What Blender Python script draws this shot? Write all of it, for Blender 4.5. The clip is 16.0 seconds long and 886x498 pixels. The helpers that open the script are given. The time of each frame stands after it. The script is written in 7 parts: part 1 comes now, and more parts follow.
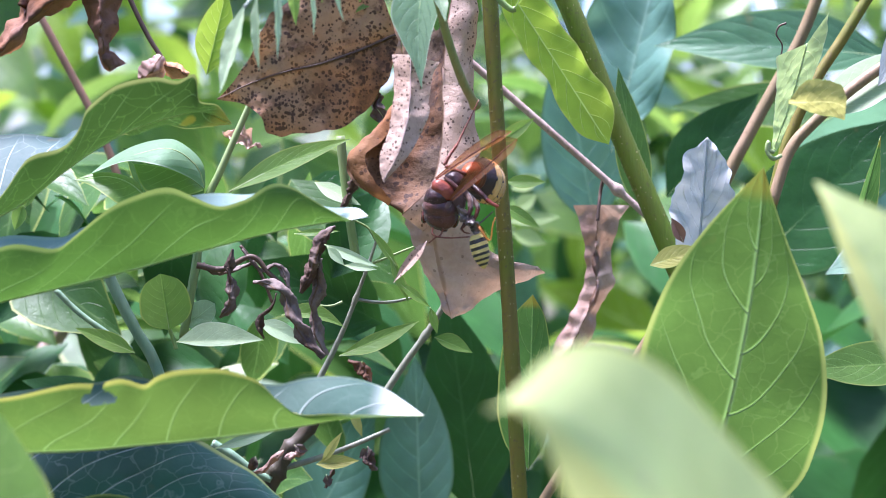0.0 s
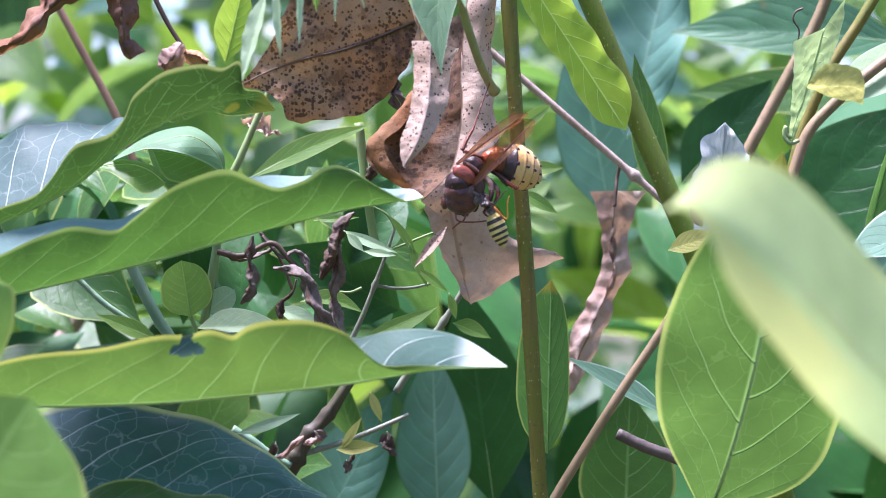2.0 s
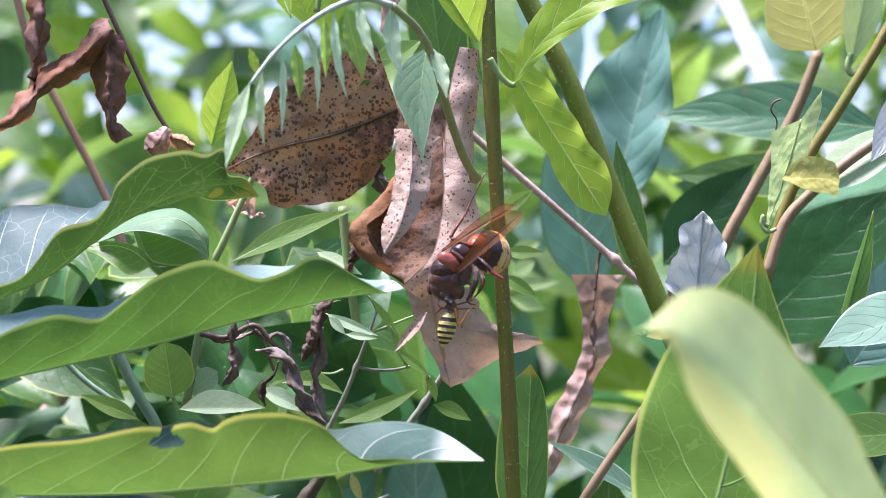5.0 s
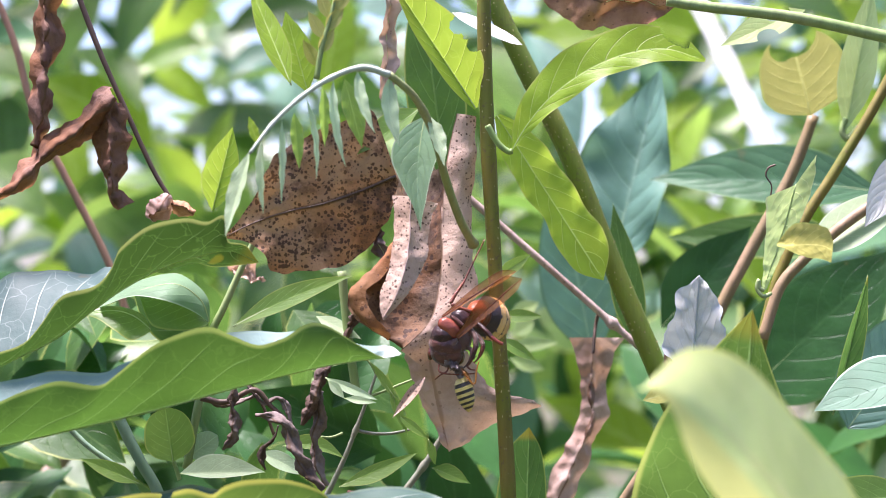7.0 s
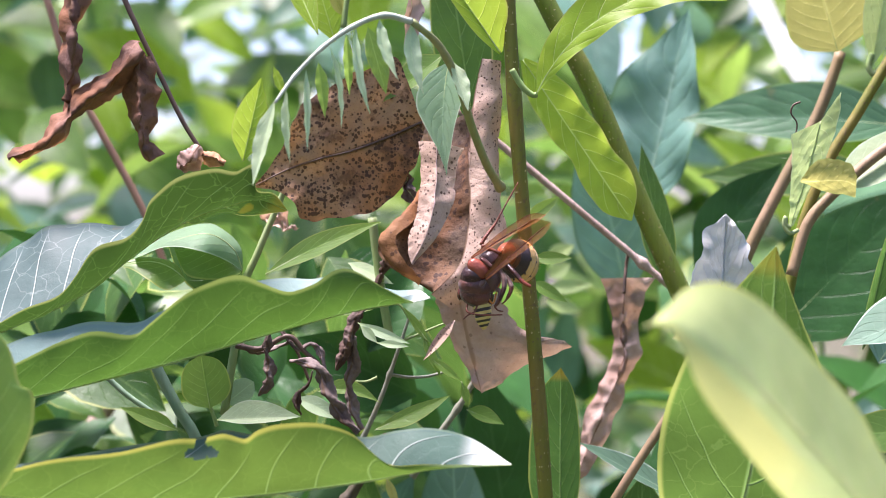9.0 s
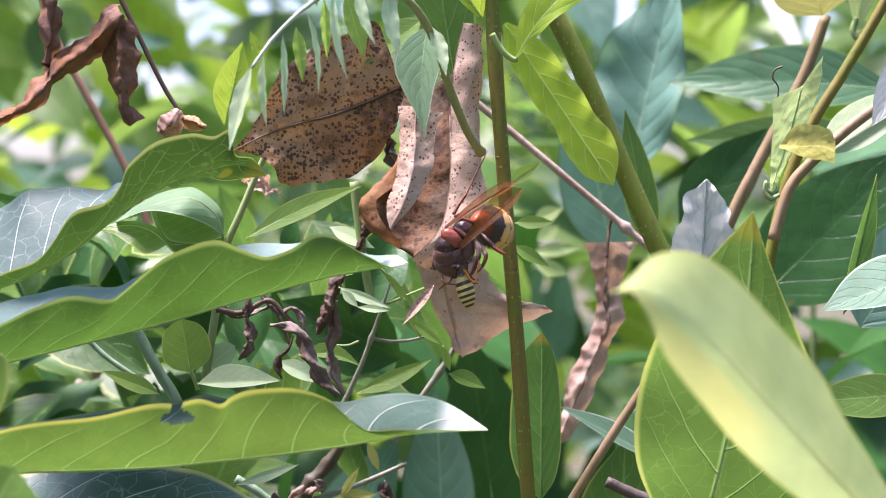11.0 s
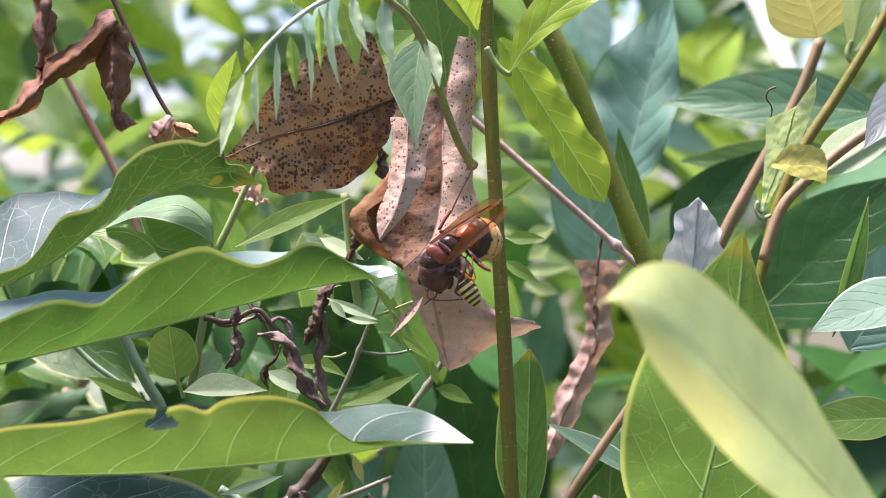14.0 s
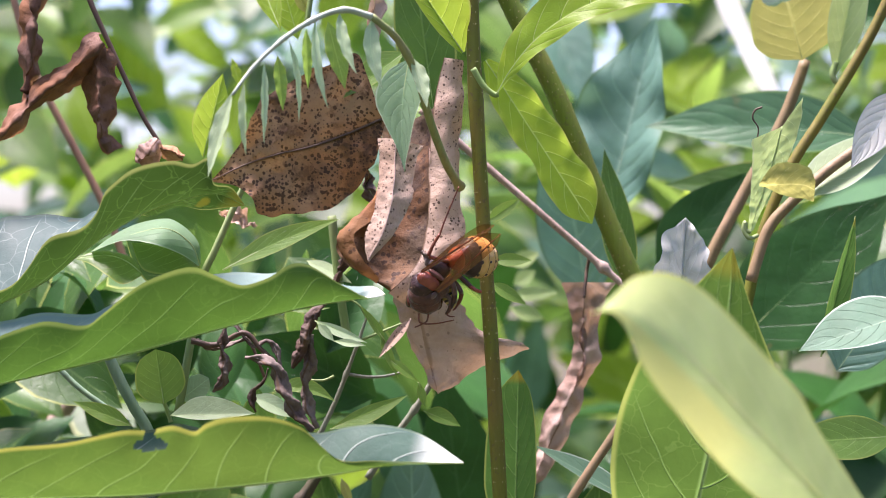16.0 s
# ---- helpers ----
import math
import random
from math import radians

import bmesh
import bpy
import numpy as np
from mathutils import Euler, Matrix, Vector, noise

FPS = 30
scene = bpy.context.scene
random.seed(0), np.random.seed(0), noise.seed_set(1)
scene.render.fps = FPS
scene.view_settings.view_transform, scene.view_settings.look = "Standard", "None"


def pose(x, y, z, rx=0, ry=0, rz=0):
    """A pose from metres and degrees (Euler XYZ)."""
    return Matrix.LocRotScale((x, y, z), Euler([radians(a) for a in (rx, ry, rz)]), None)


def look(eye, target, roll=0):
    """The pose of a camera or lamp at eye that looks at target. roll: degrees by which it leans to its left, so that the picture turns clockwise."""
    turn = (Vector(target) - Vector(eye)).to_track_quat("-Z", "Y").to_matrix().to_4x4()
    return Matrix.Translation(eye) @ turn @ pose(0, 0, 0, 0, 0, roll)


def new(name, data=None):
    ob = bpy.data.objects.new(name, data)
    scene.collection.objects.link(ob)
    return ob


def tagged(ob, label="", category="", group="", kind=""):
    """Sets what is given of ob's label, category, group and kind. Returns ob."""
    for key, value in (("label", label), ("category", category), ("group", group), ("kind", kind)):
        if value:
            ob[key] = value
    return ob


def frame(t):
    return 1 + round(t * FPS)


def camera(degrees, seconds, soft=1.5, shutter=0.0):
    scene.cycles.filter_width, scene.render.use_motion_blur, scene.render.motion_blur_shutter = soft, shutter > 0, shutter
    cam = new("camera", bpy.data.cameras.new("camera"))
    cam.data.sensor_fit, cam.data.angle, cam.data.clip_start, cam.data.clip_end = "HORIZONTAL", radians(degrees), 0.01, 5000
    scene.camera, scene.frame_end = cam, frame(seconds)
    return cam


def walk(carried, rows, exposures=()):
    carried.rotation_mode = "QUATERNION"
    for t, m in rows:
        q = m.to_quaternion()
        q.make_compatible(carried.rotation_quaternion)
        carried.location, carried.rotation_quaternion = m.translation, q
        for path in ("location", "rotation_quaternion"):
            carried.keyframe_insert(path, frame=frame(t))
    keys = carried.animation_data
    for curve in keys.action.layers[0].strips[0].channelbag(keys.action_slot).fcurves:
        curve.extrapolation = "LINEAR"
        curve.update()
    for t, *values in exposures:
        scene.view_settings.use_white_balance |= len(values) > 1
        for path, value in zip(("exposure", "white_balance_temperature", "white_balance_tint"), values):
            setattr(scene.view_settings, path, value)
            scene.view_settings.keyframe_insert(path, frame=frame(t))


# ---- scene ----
cam = camera(26.0, 16.0, soft=0.75)
cam.data.dof.use_dof = True
cam.data.dof.focus_distance = 0.40
cam.data.dof.aperture_fstop = 23.0
PATH = [
    (0, (-0.00307, -0.39034, 0.99751), (0.00288, 0.00950, 0.98782), 0.04),
    (0.5, (-0.00421, -0.39015, 0.99788), (0.00135, 0.00968, 0.98754), -0.05),
    (1, (-0.00543, -0.39047, 0.99692), (0.00015, 0.00932, 0.98549), 0.02),
    (1.5, (-0.00714, -0.39070, 0.99611), (-0.00175, 0.00909, 0.98437), -0.04),
    (2, (-0.00638, -0.39222, 0.99641), (-0.00112, 0.00758, 0.98492), -0.19),
    (2.5, (-0.00604, -0.39272, 0.99507), (0.00081, 0.00709, 0.98456), 0.22),
    (3, (-0.00607, -0.39235, 0.99595), (0.00156, 0.00751, 0.98862), 0.45),
    (3.5, (-0.00550, -0.39304, 0.99732), (0.00200, 0.00687, 0.99305), 0.33),
    (4, (-0.00493, -0.39406, 0.99876), (0.00294, 0.00586, 0.99678), 0.37),
    (6.5, (-0.00189, -0.39986, 1.00386), (0.00122, 0.00005, 1.01174), 0.45),
    (7, (-0.00237, -0.40068, 1.00437), (0.00297, -0.00088, 1.01608), 0.31),
    (7.5, (-0.00237, -0.40397, 1.00700), (0.00252, -0.00425, 1.02118), 0.12),
    (8, (-0.00289, -0.40418, 1.00420), (0.00166, -0.00454, 1.02056), -0.15),
    (8.5, (0.00222, -0.40621, 1.00478), (-0.00097, -0.00628, 1.01156), -1.11),
    (9, (0.00232, -0.40503, 1.00369), (-0.00301, -0.00507, 1.00444), -0.95),
    (9.5, (0.00394, -0.40509, 1.00522), (-0.00229, -0.00515, 1.00219), -1.25),
    (12, (0.00841, -0.40490, 1.00405), (0.00123, -0.00505, 0.99573), -0.42),
    (12.5, (0.00784, -0.40516, 1.00322), (0.00091, -0.00528, 0.99625), -0.18),
    (13, (0.00810, -0.40451, 1.00296), (0.00209, -0.00460, 0.99717), 0.18),
    (13.5, (0.00809, -0.40397, 1.00068), (0.00174, -0.00406, 0.99573), 0.37),
    (14, (0.00849, -0.40400, 1.00227), (0.00319, -0.00404, 0.99966), 0.40),
    (14.5, (0.00877, -0.40473, 1.00239), (0.00390, -0.00476, 1.00210), 0.27),
    (15, (0.00889, -0.40439, 1.00141), (0.00521, -0.00441, 1.00356), 0.52),
    (15.5, (0.00785, -0.40318, 1.00023), (0.00539, -0.00321, 1.00380), 0.26),
    (16, (0.00682, -0.40327, 0.99921), (0.00571, -0.00330, 1.00412), 0.08),
]
walk(cam, [(t, look(eye, target, roll)) for t, eye, target, roll in PATH], [(0, 2.03, 5340, 31), (4, 1.83, 5420, 31), (7, 1.94, 5950, 32), (9.5, 1.87, 6020, 32), (12, 1.9, 6080, 32), (14, 1.8, 6180, 32), (16, 1.75, 6180, 32)])

# ---- light: bright haze, soft high sun from the left ----
world = bpy.data.worlds.new("sky")
scene.world = world
world.use_nodes = True
sky = world.node_tree.nodes.new("ShaderNodeTexSky")
sky.sky_type = "NISHITA"
sky.sun_disc = False
sky.sun_elevation, sky.sun_rotation = radians(74), radians(272)
sky.air_density, sky.dust_density = 1.0, 2.0
world.node_tree.links.new(sky.outputs[0], world.node_tree.nodes["Background"].inputs[0])
world.node_tree.nodes["Background"].inputs[1].default_value = 0.085
sun = new("sun", bpy.data.lights.new("sun", "SUN"))
sun.data.energy, sun.data.angle, sun.data.color = 4.4, radians(20), (1.0, 0.93, 0.84)
sun.matrix_world = look((-0.55, 0.02, 3.0), (0, 0, 1.0))


# ---- materials ----
def mat_new(name):
    m = bpy.data.materials.new(name)
    m.use_nodes = True
    nt = m.node_tree
    nt.nodes.clear()
    return m, nt


def nd(nt, kind, **kw):
    n = nt.nodes.new("ShaderNode" + kind)
    for k, v in kw.items():
        n.inputs[k.replace("_", " ")].default_value = v
    return n


def mth(nt, op, a, b=None, c=None, clamp=False):
    n = nt.nodes.new("ShaderNodeMath")
    n.operation, n.use_clamp = op, clamp
    for i, v in enumerate((a, b, c)):
        if v is None:
            continue
        if isinstance(v, (int, float)):
            n.inputs[i].default_value = v
        else:
            nt.links.new(v, n.inputs[i])
    return n.outputs[0]


def mixc(nt, fac, a, b, blend="MIX"):
    n = nt.nodes.new("ShaderNodeMix")
    n.data_type, n.blend_type = "RGBA", blend
    for sock, v in ((n.inputs[0], fac), (n.inputs[6], a), (n.inputs[7], b)):
        if isinstance(v, (int, float)):
            sock.default_value = v
        elif isinstance(v, tuple):
            sock.default_value = (*v[:3], 1)
        else:
            nt.links.new(v, sock)
    return n.outputs[2]


def ramp(nt, x, lo, hi):
    n = nt.nodes.new("ShaderNodeMapRange")
    n.interpolation_type = "SMOOTHSTEP"
    n.inputs[1].default_value, n.inputs[2].default_value = lo, hi
    nt.links.new(x, n.inputs[0])
    return n.outputs[0]


def noise_tex(nt, scale, detail=4.0, rough=0.55, vec=None):
    n = nd(nt, "TexNoise", Scale=scale, Detail=detail, Roughness=rough)
    if vec is not None:
        nt.links.new(vec, n.inputs["Vector"])
    return n.outputs[0]


def finish(nt, colour, rough, trans=0.0, tcolour=None, bump=None, bump_d=0.0004, spec=0.5, metal=0.0, sheen=0.0):
    b = nd(nt, "BsdfPrincipled")
    b.inputs["Specular IOR Level"].default_value = spec
    b.inputs["Metallic"].default_value = metal
    b.inputs["Sheen Weight"].default_value = sheen
    for sock, v in ((b.inputs["Base Color"], colour), (b.inputs["Roughness"], rough)):
        if isinstance(v, (int, float)):
            sock.default_value = v
        elif isinstance(v, tuple):
            sock.default_value = (*v, 1)
        else:
            nt.links.new(v, sock)
    normal = None
    if bump is not None:
        bn = nd(nt, "Bump", Distance=bump_d, Strength=1.0)
        nt.links.new(bump, bn.inputs["Height"])
        normal = bn.outputs[0]
        nt.links.new(normal, b.inputs["Normal"])
    out = nd(nt, "OutputMaterial")
    if trans > 0:
        t = nd(nt, "BsdfTranslucent")
        if isinstance(tcolour, tuple):
            t.inputs[0].default_value = (*tcolour, 1)
        else:
            nt.links.new(tcolour, t.inputs[0])
        if normal is not None:
            nt.links.new(normal, t.inputs["Normal"])
        mx = nd(nt, "MixShader")
        mx.inputs[0].default_value = trans
        nt.links.new(b.outputs[0], mx.inputs[1])
        nt.links.new(t.outputs[0], mx.inputs[2])
        nt.links.new(mx.outputs[0], out.inputs[0])
    else:
        nt.links.new(b.outputs[0], out.inputs[0])


def leaf_uv(nt):
    """Along the blade (0 base, 1 tip) and across it (-1 to 1 from margin to margin)."""
    uv = nt.nodes.new("ShaderNodeUVMap")
    uv.uv_map = "blade"
    sp = nt.nodes.new("ShaderNodeSeparateXYZ")
    nt.links.new(uv.outputs[0], sp.inputs[0])
    s = sp.outputs[0]
    v = mth(nt, "MULTIPLY_ADD", sp.outputs[1], 2.0, -1.0)
    return s, v


def vein_masks(nt, s, v, count, sweep, obj):
    """Midrib and side-vein masks that follow the blade."""
    wob = mth(nt, "MULTIPLY_ADD", noise_tex(nt, 60, 2, 0.5, obj), 0.10, -0.05)
    av = mth(nt, "ABSOLUTE", v)
    mid = mth(nt, "SUBTRACT", 1.0, ramp(nt, av, 0.012, 0.05))
    side = mth(nt, "GREATER_THAN", v, 0.0)
    q = mth(nt, "ADD", mth(nt, "SUBTRACT", mth(nt, "MULTIPLY", s, count), mth(nt, "MULTIPLY", mth(nt, "POWER", av, 1.35), sweep)), mth(nt, "MULTIPLY", side, 0.43))
    q = mth(nt, "ADD", q, mth(nt, "MULTIPLY", wob, 2.2))
    slow = mth(nt, "MULTIPLY_ADD", noise_tex(nt, 22, 2, 0.5, obj), 1.5, -0.75)
    q = mth(nt, "ADD", q, slow)
    fr = mth(nt, "ABSOLUTE", mth(nt, "SUBTRACT", mth(nt, "FRACT", q), 0.5))
    vein = ramp(nt, fr, 0.466, 0.492)
    vein = mth(nt, "MULTIPLY", vein, mth(nt, "SUBTRACT", 1.0, ramp(nt, av, 0.62, 0.97)))
    vo = nt.nodes.new("ShaderNodeTexVoronoi")
    vo.feature = "DISTANCE_TO_EDGE"
    vo.inputs["Scale"].default_value = 190
    wn = nd(nt, "TexNoise", Scale=140, Detail=3.0)
    nt.links.new(obj, wn.inputs["Vector"])
    vm = nt.nodes.new("ShaderNodeVectorMath")
    vm.operation = "MULTIPLY_ADD"
    nt.links.new(wn.outputs["Color"], vm.inputs[0])
    vm.inputs[1].default_value = (0.006, 0.006, 0.006)
    nt.links.new(obj, vm.inputs[2])
    nt.links.new(vm.outputs[0], vo.inputs["Vector"])
    net = mth(nt, "SUBTRACT", 1.0, ramp(nt, vo.outputs["Distance"], 0.0, 0.028))
    quilt = mth(nt, "MULTIPLY", ramp(nt, fr, 0.12, 0.5), mth(nt, "SUBTRACT", 1.0, ramp(nt, av, 0.7, 1.0)))
    return mid, vein, net, quilt


def green_leaf(name, base, vein_col, count=7, sweep=2.4, rough=0.42, trans=0.42, tcol=None, margin=(0.45, 0.5, 0.12), vein_f=0.75, net_f=0.1, spec=0.32, var=0.25, tipc=None, yellow=0.0, half=None, patch=None, quilt_f=0.03, vein_h=0.5, upper=None):
    m, nt = mat_new(name)
    s, v = leaf_uv(nt)
    tc = nt.nodes.new("ShaderNodeTexCoord")
    obj = tc.outputs["Object"]
    info = nt.nodes.new("ShaderNodeObjectInfo")
    mid, vein, net, quilt = vein_masks(nt, s, v, count, sweep, obj)
    blot = noise_tex(nt, 45, 3, 0.6, obj)
    fine = noise_tex(nt, 900, 3, 0.6, obj)
    dark = tuple(c * (1 - var) for c in base)
    lite = tuple(min(1, c * (1 + var * 1.1)) for c in base)
    col = mixc(nt, ramp(nt, blot, 0.3, 0.7), dark, lite)
    col = mixc(nt, mth(nt, "MULTIPLY", info.outputs["Random"], 0.25), col, (base[0] * 1.5, base[1] * 1.25, base[2] * 0.7))
    col = mixc(nt, mth(nt, "MULTIPLY", ramp(nt, fine, 0.4, 0.65), 0.15), col, dark)
    col = mixc(nt, mth(nt, "MULTIPLY", net, net_f), col, vein_col)
    col = mixc(nt, mth(nt, "MULTIPLY", vein, vein_f), col, vein_col)
    col = mixc(nt, mth(nt, "MULTIPLY", mid, min(1, vein_f * 1.5)), col, vein_col)
    av = mth(nt, "ABSOLUTE", v)
    col = mixc(nt, mth(nt, "MULTIPLY", ramp(nt, av, 0.92, 0.975), 0.8), col, margin)
    if yellow > 0:
        col = mixc(nt, mth(nt, "MULTIPLY", ramp(nt, noise_tex(nt, 28, 3, 0.6, obj), 0.52, 0.68), yellow), col, (0.55, 0.5, 0.08))
    if half:
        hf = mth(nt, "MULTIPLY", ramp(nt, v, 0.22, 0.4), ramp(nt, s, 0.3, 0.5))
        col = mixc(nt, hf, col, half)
    # upper side of the far half: its own green plus sky reflection painted in
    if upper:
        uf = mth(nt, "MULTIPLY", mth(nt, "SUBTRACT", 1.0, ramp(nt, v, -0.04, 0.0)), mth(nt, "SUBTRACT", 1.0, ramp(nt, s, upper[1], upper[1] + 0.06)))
        sheen_col = mixc(nt, mth(nt, "MULTIPLY", mth(nt, "MAXIMUM", vein, mth(nt, "MULTIPLY", net, net_f * 0.6)), 0.6), mixc(nt, ramp(nt, blot, 0.3, 0.7), upper[0], tuple(c * 0.75 for c in upper[0])), (0.6, 0.68, 0.6))
        col = mixc(nt, uf, col, sheen_col)
    if patch:
        du, dv = mth(nt, "MULTIPLY", mth(nt, "SUBTRACT", s, patch[0]), 1 / patch[2]), mth(nt, "MULTIPLY", mth(nt, "SUBTRACT", v, patch[1]), 1 / patch[3])
        dd = mth(nt, "ADD", mth(nt, "ADD", mth(nt, "MULTIPLY", du, du), mth(nt, "MULTIPLY", dv, dv)), mth(nt, "MULTIPLY", noise_tex(nt, 500, 3, 0.6, obj), 1.2))
        col = mixc(nt, mth(nt, "SUBTRACT", 1.0, ramp(nt, dd, 0.9, 1.5)), col, (0.72, 0.42, 0.03))
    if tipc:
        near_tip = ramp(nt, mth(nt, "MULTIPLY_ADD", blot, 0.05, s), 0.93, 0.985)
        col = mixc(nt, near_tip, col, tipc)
    spots = ramp(nt, noise_tex(nt, 150, 2, 0.5, obj), 0.70, 0.76)
    col = mixc(nt, mth(nt, "MULTIPLY", spots, 0.35), col, (0.16, 0.12, 0.04))
    tcol = tcol or (min(1, base[0] * 2.6), min(1, base[1] * 2.1), base[2] * 0.7)
    rim = mth(nt, "MULTIPLY", ramp(nt, av, 0.925, 0.975), 0.7)
    tcl = mixc(nt, mth(nt, "MULTIPLY", mth(nt, "MAXIMUM", mth(nt, "MAXIMUM", vein, mid), mth(nt, "MULTIPLY", net, 0.1)), 0.8), mixc(nt, ramp(nt, blot, 0.3, 0.7), tuple(c * 0.8 for c in tcol), tcol), tuple(min(1, c * 1.45 + 0.05) for c in tcol))
    if half:
        tcl = mixc(nt, hf, tcl, half)
    if upper:
        # the painted sky sheen tints the transmitted colour too
        tcl = mixc(nt, uf, tcl, tuple(c * 0.7 for c in upper[0]))
    tcl = mixc(nt, rim, tcl, margin)
    h = mth(nt, "ADD", mth(nt, "MULTIPLY", vein, -vein_h), mth(nt, "MULTIPLY", blot, 1.2))
    h = mth(nt, "ADD", h, mth(nt, "MULTIPLY", quilt, -quilt_f))
    h = mth(nt, "ADD", h, mth(nt, "MULTIPLY", fine, 0.12))
    h = mth(nt, "ADD", h, mth(nt, "MULTIPLY", net, -0.02))
    r = mth(nt, "MULTIPLY_ADD", fine, 0.2, rough - 0.1)
    finish(nt, col, r, trans, tcl, h, 0.0007, spec)
    return m


def dots(nt, obj, scale, density, size):
    """Separate round specks of uneven size, with ragged rims."""
    wn = nd(nt, "TexNoise", Scale=scale * 2.2, Detail=2.0)
    nt.links.new(obj, wn.inputs["Vector"])
    vm = nt.nodes.new("ShaderNodeVectorMath")
    vm.operation = "MULTIPLY_ADD"
    nt.links.new(wn.outputs["Color"], vm.inputs[0])
    vm.inputs[1].default_value = (0.35 / scale,) * 3
    nt.links.new(obj, vm.inputs[2])
    vo = nd(nt, "TexVoronoi", Scale=scale)
    nt.links.new(vm.outputs[0], vo.inputs["Vector"])
    sp = nt.nodes.new("ShaderNodeSeparateXYZ")
    nt.links.new(vo.outputs["Color"], sp.inputs[0])
    r = mth(nt, "MULTIPLY", mth(nt, "POWER", sp.outputs[0], 1.8), size)
    disc = mth(nt, "SUBTRACT", 1.0, ramp(nt, mth(nt, "SUBTRACT", vo.outputs["Distance"], r), -0.02, 0.07))
    crowd = mth(nt, "MULTIPLY_ADD", noise_tex(nt, 90, 3, 0.6, obj), -3.2 * density, 1.0 + 0.75 * density)
    return mth(nt, "MULTIPLY", disc, mth(nt, "GREATER_THAN", sp.outputs[1], crowd))


def dead_leaf(name, base, dark, spot=0.0, spot_scale=700, spot_mix=0.35, spot_t=0.4, blotch=0.0, rough=0.75, trans=0.15, count=6, vein_col=(0.12, 0.07, 0.035), orange=0.3, mottle=0.3):
    m, nt = mat_new(name)
    s, v = leaf_uv(nt)
    obj = nt.nodes.new("ShaderNodeTexCoord").outputs["Object"]
    mid, vein, net, quilt = vein_masks(nt, s, v, count, 2.0, obj)
    blot = noise_tex(nt, 70, 5, 0.65, obj)
    fine = noise_tex(nt, 700, 4, 0.65, obj)
    col = mixc(nt, ramp(nt, blot, 0.35, 0.68), base, dark)
    col = mixc(nt, mth(nt, "MULTIPLY", ramp(nt, noise_tex(nt, 38, 3, 0.6, obj), 0.48, 0.66), orange), col, (0.38, 0.15, 0.04))
    col = mixc(nt, mth(nt, "MULTIPLY", ramp(nt, noise_tex(nt, 120, 5, 0.7, obj), 0.5, 0.64), mottle), col, tuple(c * 0.3 for c in dark))
    col = mixc(nt, mth(nt, "MULTIPLY", fine, 0.3), col, tuple(c * 0.45 for c in dark))
    if spot > 0:
        sp = mth(nt, "MAXIMUM", dots(nt, obj, spot_scale, spot_t, spot_mix), mth(nt, "MULTIPLY", dots(nt, obj, spot_scale * 2.3, spot_t * 0.6, 0.35), 0.8))
        col = mixc(nt, mth(nt, "MULTIPLY", sp, spot), col, (0.03, 0.016, 0.012))
    if blotch > 0:
        bl = ramp(nt, noise_tex(nt, 260, 4, 0.7, obj), 0.56, 0.66)
        col = mixc(nt, mth(nt, "MULTIPLY", bl, blotch), col, (0.04, 0.022, 0.016))
    col = mixc(nt, mth(nt, "MULTIPLY", vein, 0.03), col, vein_col)
    col = mixc(nt, mth(nt, "MULTIPLY", mid, 0.85), col, vein_col)
    h = mth(nt, "ADD", mth(nt, "MULTIPLY", vein, -0.02), mth(nt, "MULTIPLY", blot, 1.6))
    h = mth(nt, "ADD", h, mth(nt, "MULTIPLY", fine, 0.6))
    h = mth(nt, "ADD", h, mth(nt, "MULTIPLY", noise_tex(nt, 240, 4, 0.7, obj), 0.8))
    finish(nt, col, rough, trans, mixc(nt, 0.5, col, (0.5, 0.25, 0.08)), h, 0.00036, 0.3)
    return m


def stem_mat(name, base, other, rough=0.55, streak=60.0, speck=0.0, speck_col=(0.1, 0.06, 0.04), trans=0.0):
    m, nt = mat_new(name)
    obj = nt.nodes.new("ShaderNodeTexCoord").outputs["Object"]
    mp = nt.nodes.new("ShaderNodeMapping")
    mp.inputs["Scale"].default_value = (1, 1, 0.12)
    nt.links.new(obj, mp.inputs[0])
    a = noise_tex(nt, 600, 4, 0.6, mp.outputs[0])
    b = noise_tex(nt, streak, 3, 0.6, obj)
    col = mixc(nt, ramp(nt, b, 0.35, 0.65), base, other)
    col = mixc(nt, mth(nt, "MULTIPLY", ramp(nt, a, 0.4, 0.7), 0.35), col, tuple(c * 0.55 for c in other))
    if speck > 0:
        col = mixc(nt, mth(nt, "MULTIPLY", ramp(nt, noise_tex(nt, 1100, 2, 0.5, obj), 0.62, 0.68), speck), col, speck_col)
    finish(nt, col, rough, trans, base, a, 0.0003, 0.4)
    return m


M_GREEN = green_leaf("leaf_mid_green", (0.05, 0.125, 0.028), (0.24, 0.36, 0.10), trans=0.42, tcol=(0.16, 0.32, 0.05), spec=0.5, vein_f=0.3, vein_h=0.12)
M_LIGHT = green_leaf("leaf_light_green", (0.125, 0.24, 0.045), (0.36, 0.48, 0.15), trans=0.48, tcol=(0.34, 0.54, 0.09), spec=0.5, vein_f=0.22, vein_h=0.04, quilt_f=0.01)
M_LIME = green_leaf("leaf_lime", (0.27, 0.43, 0.03), (0.62, 0.72, 0.32), trans=0.62, tcol=(0.52, 0.72, 0.07), count=8, sweep=1.5, vein_f=0.9, quilt_f=0.05, vein_h=0.25)
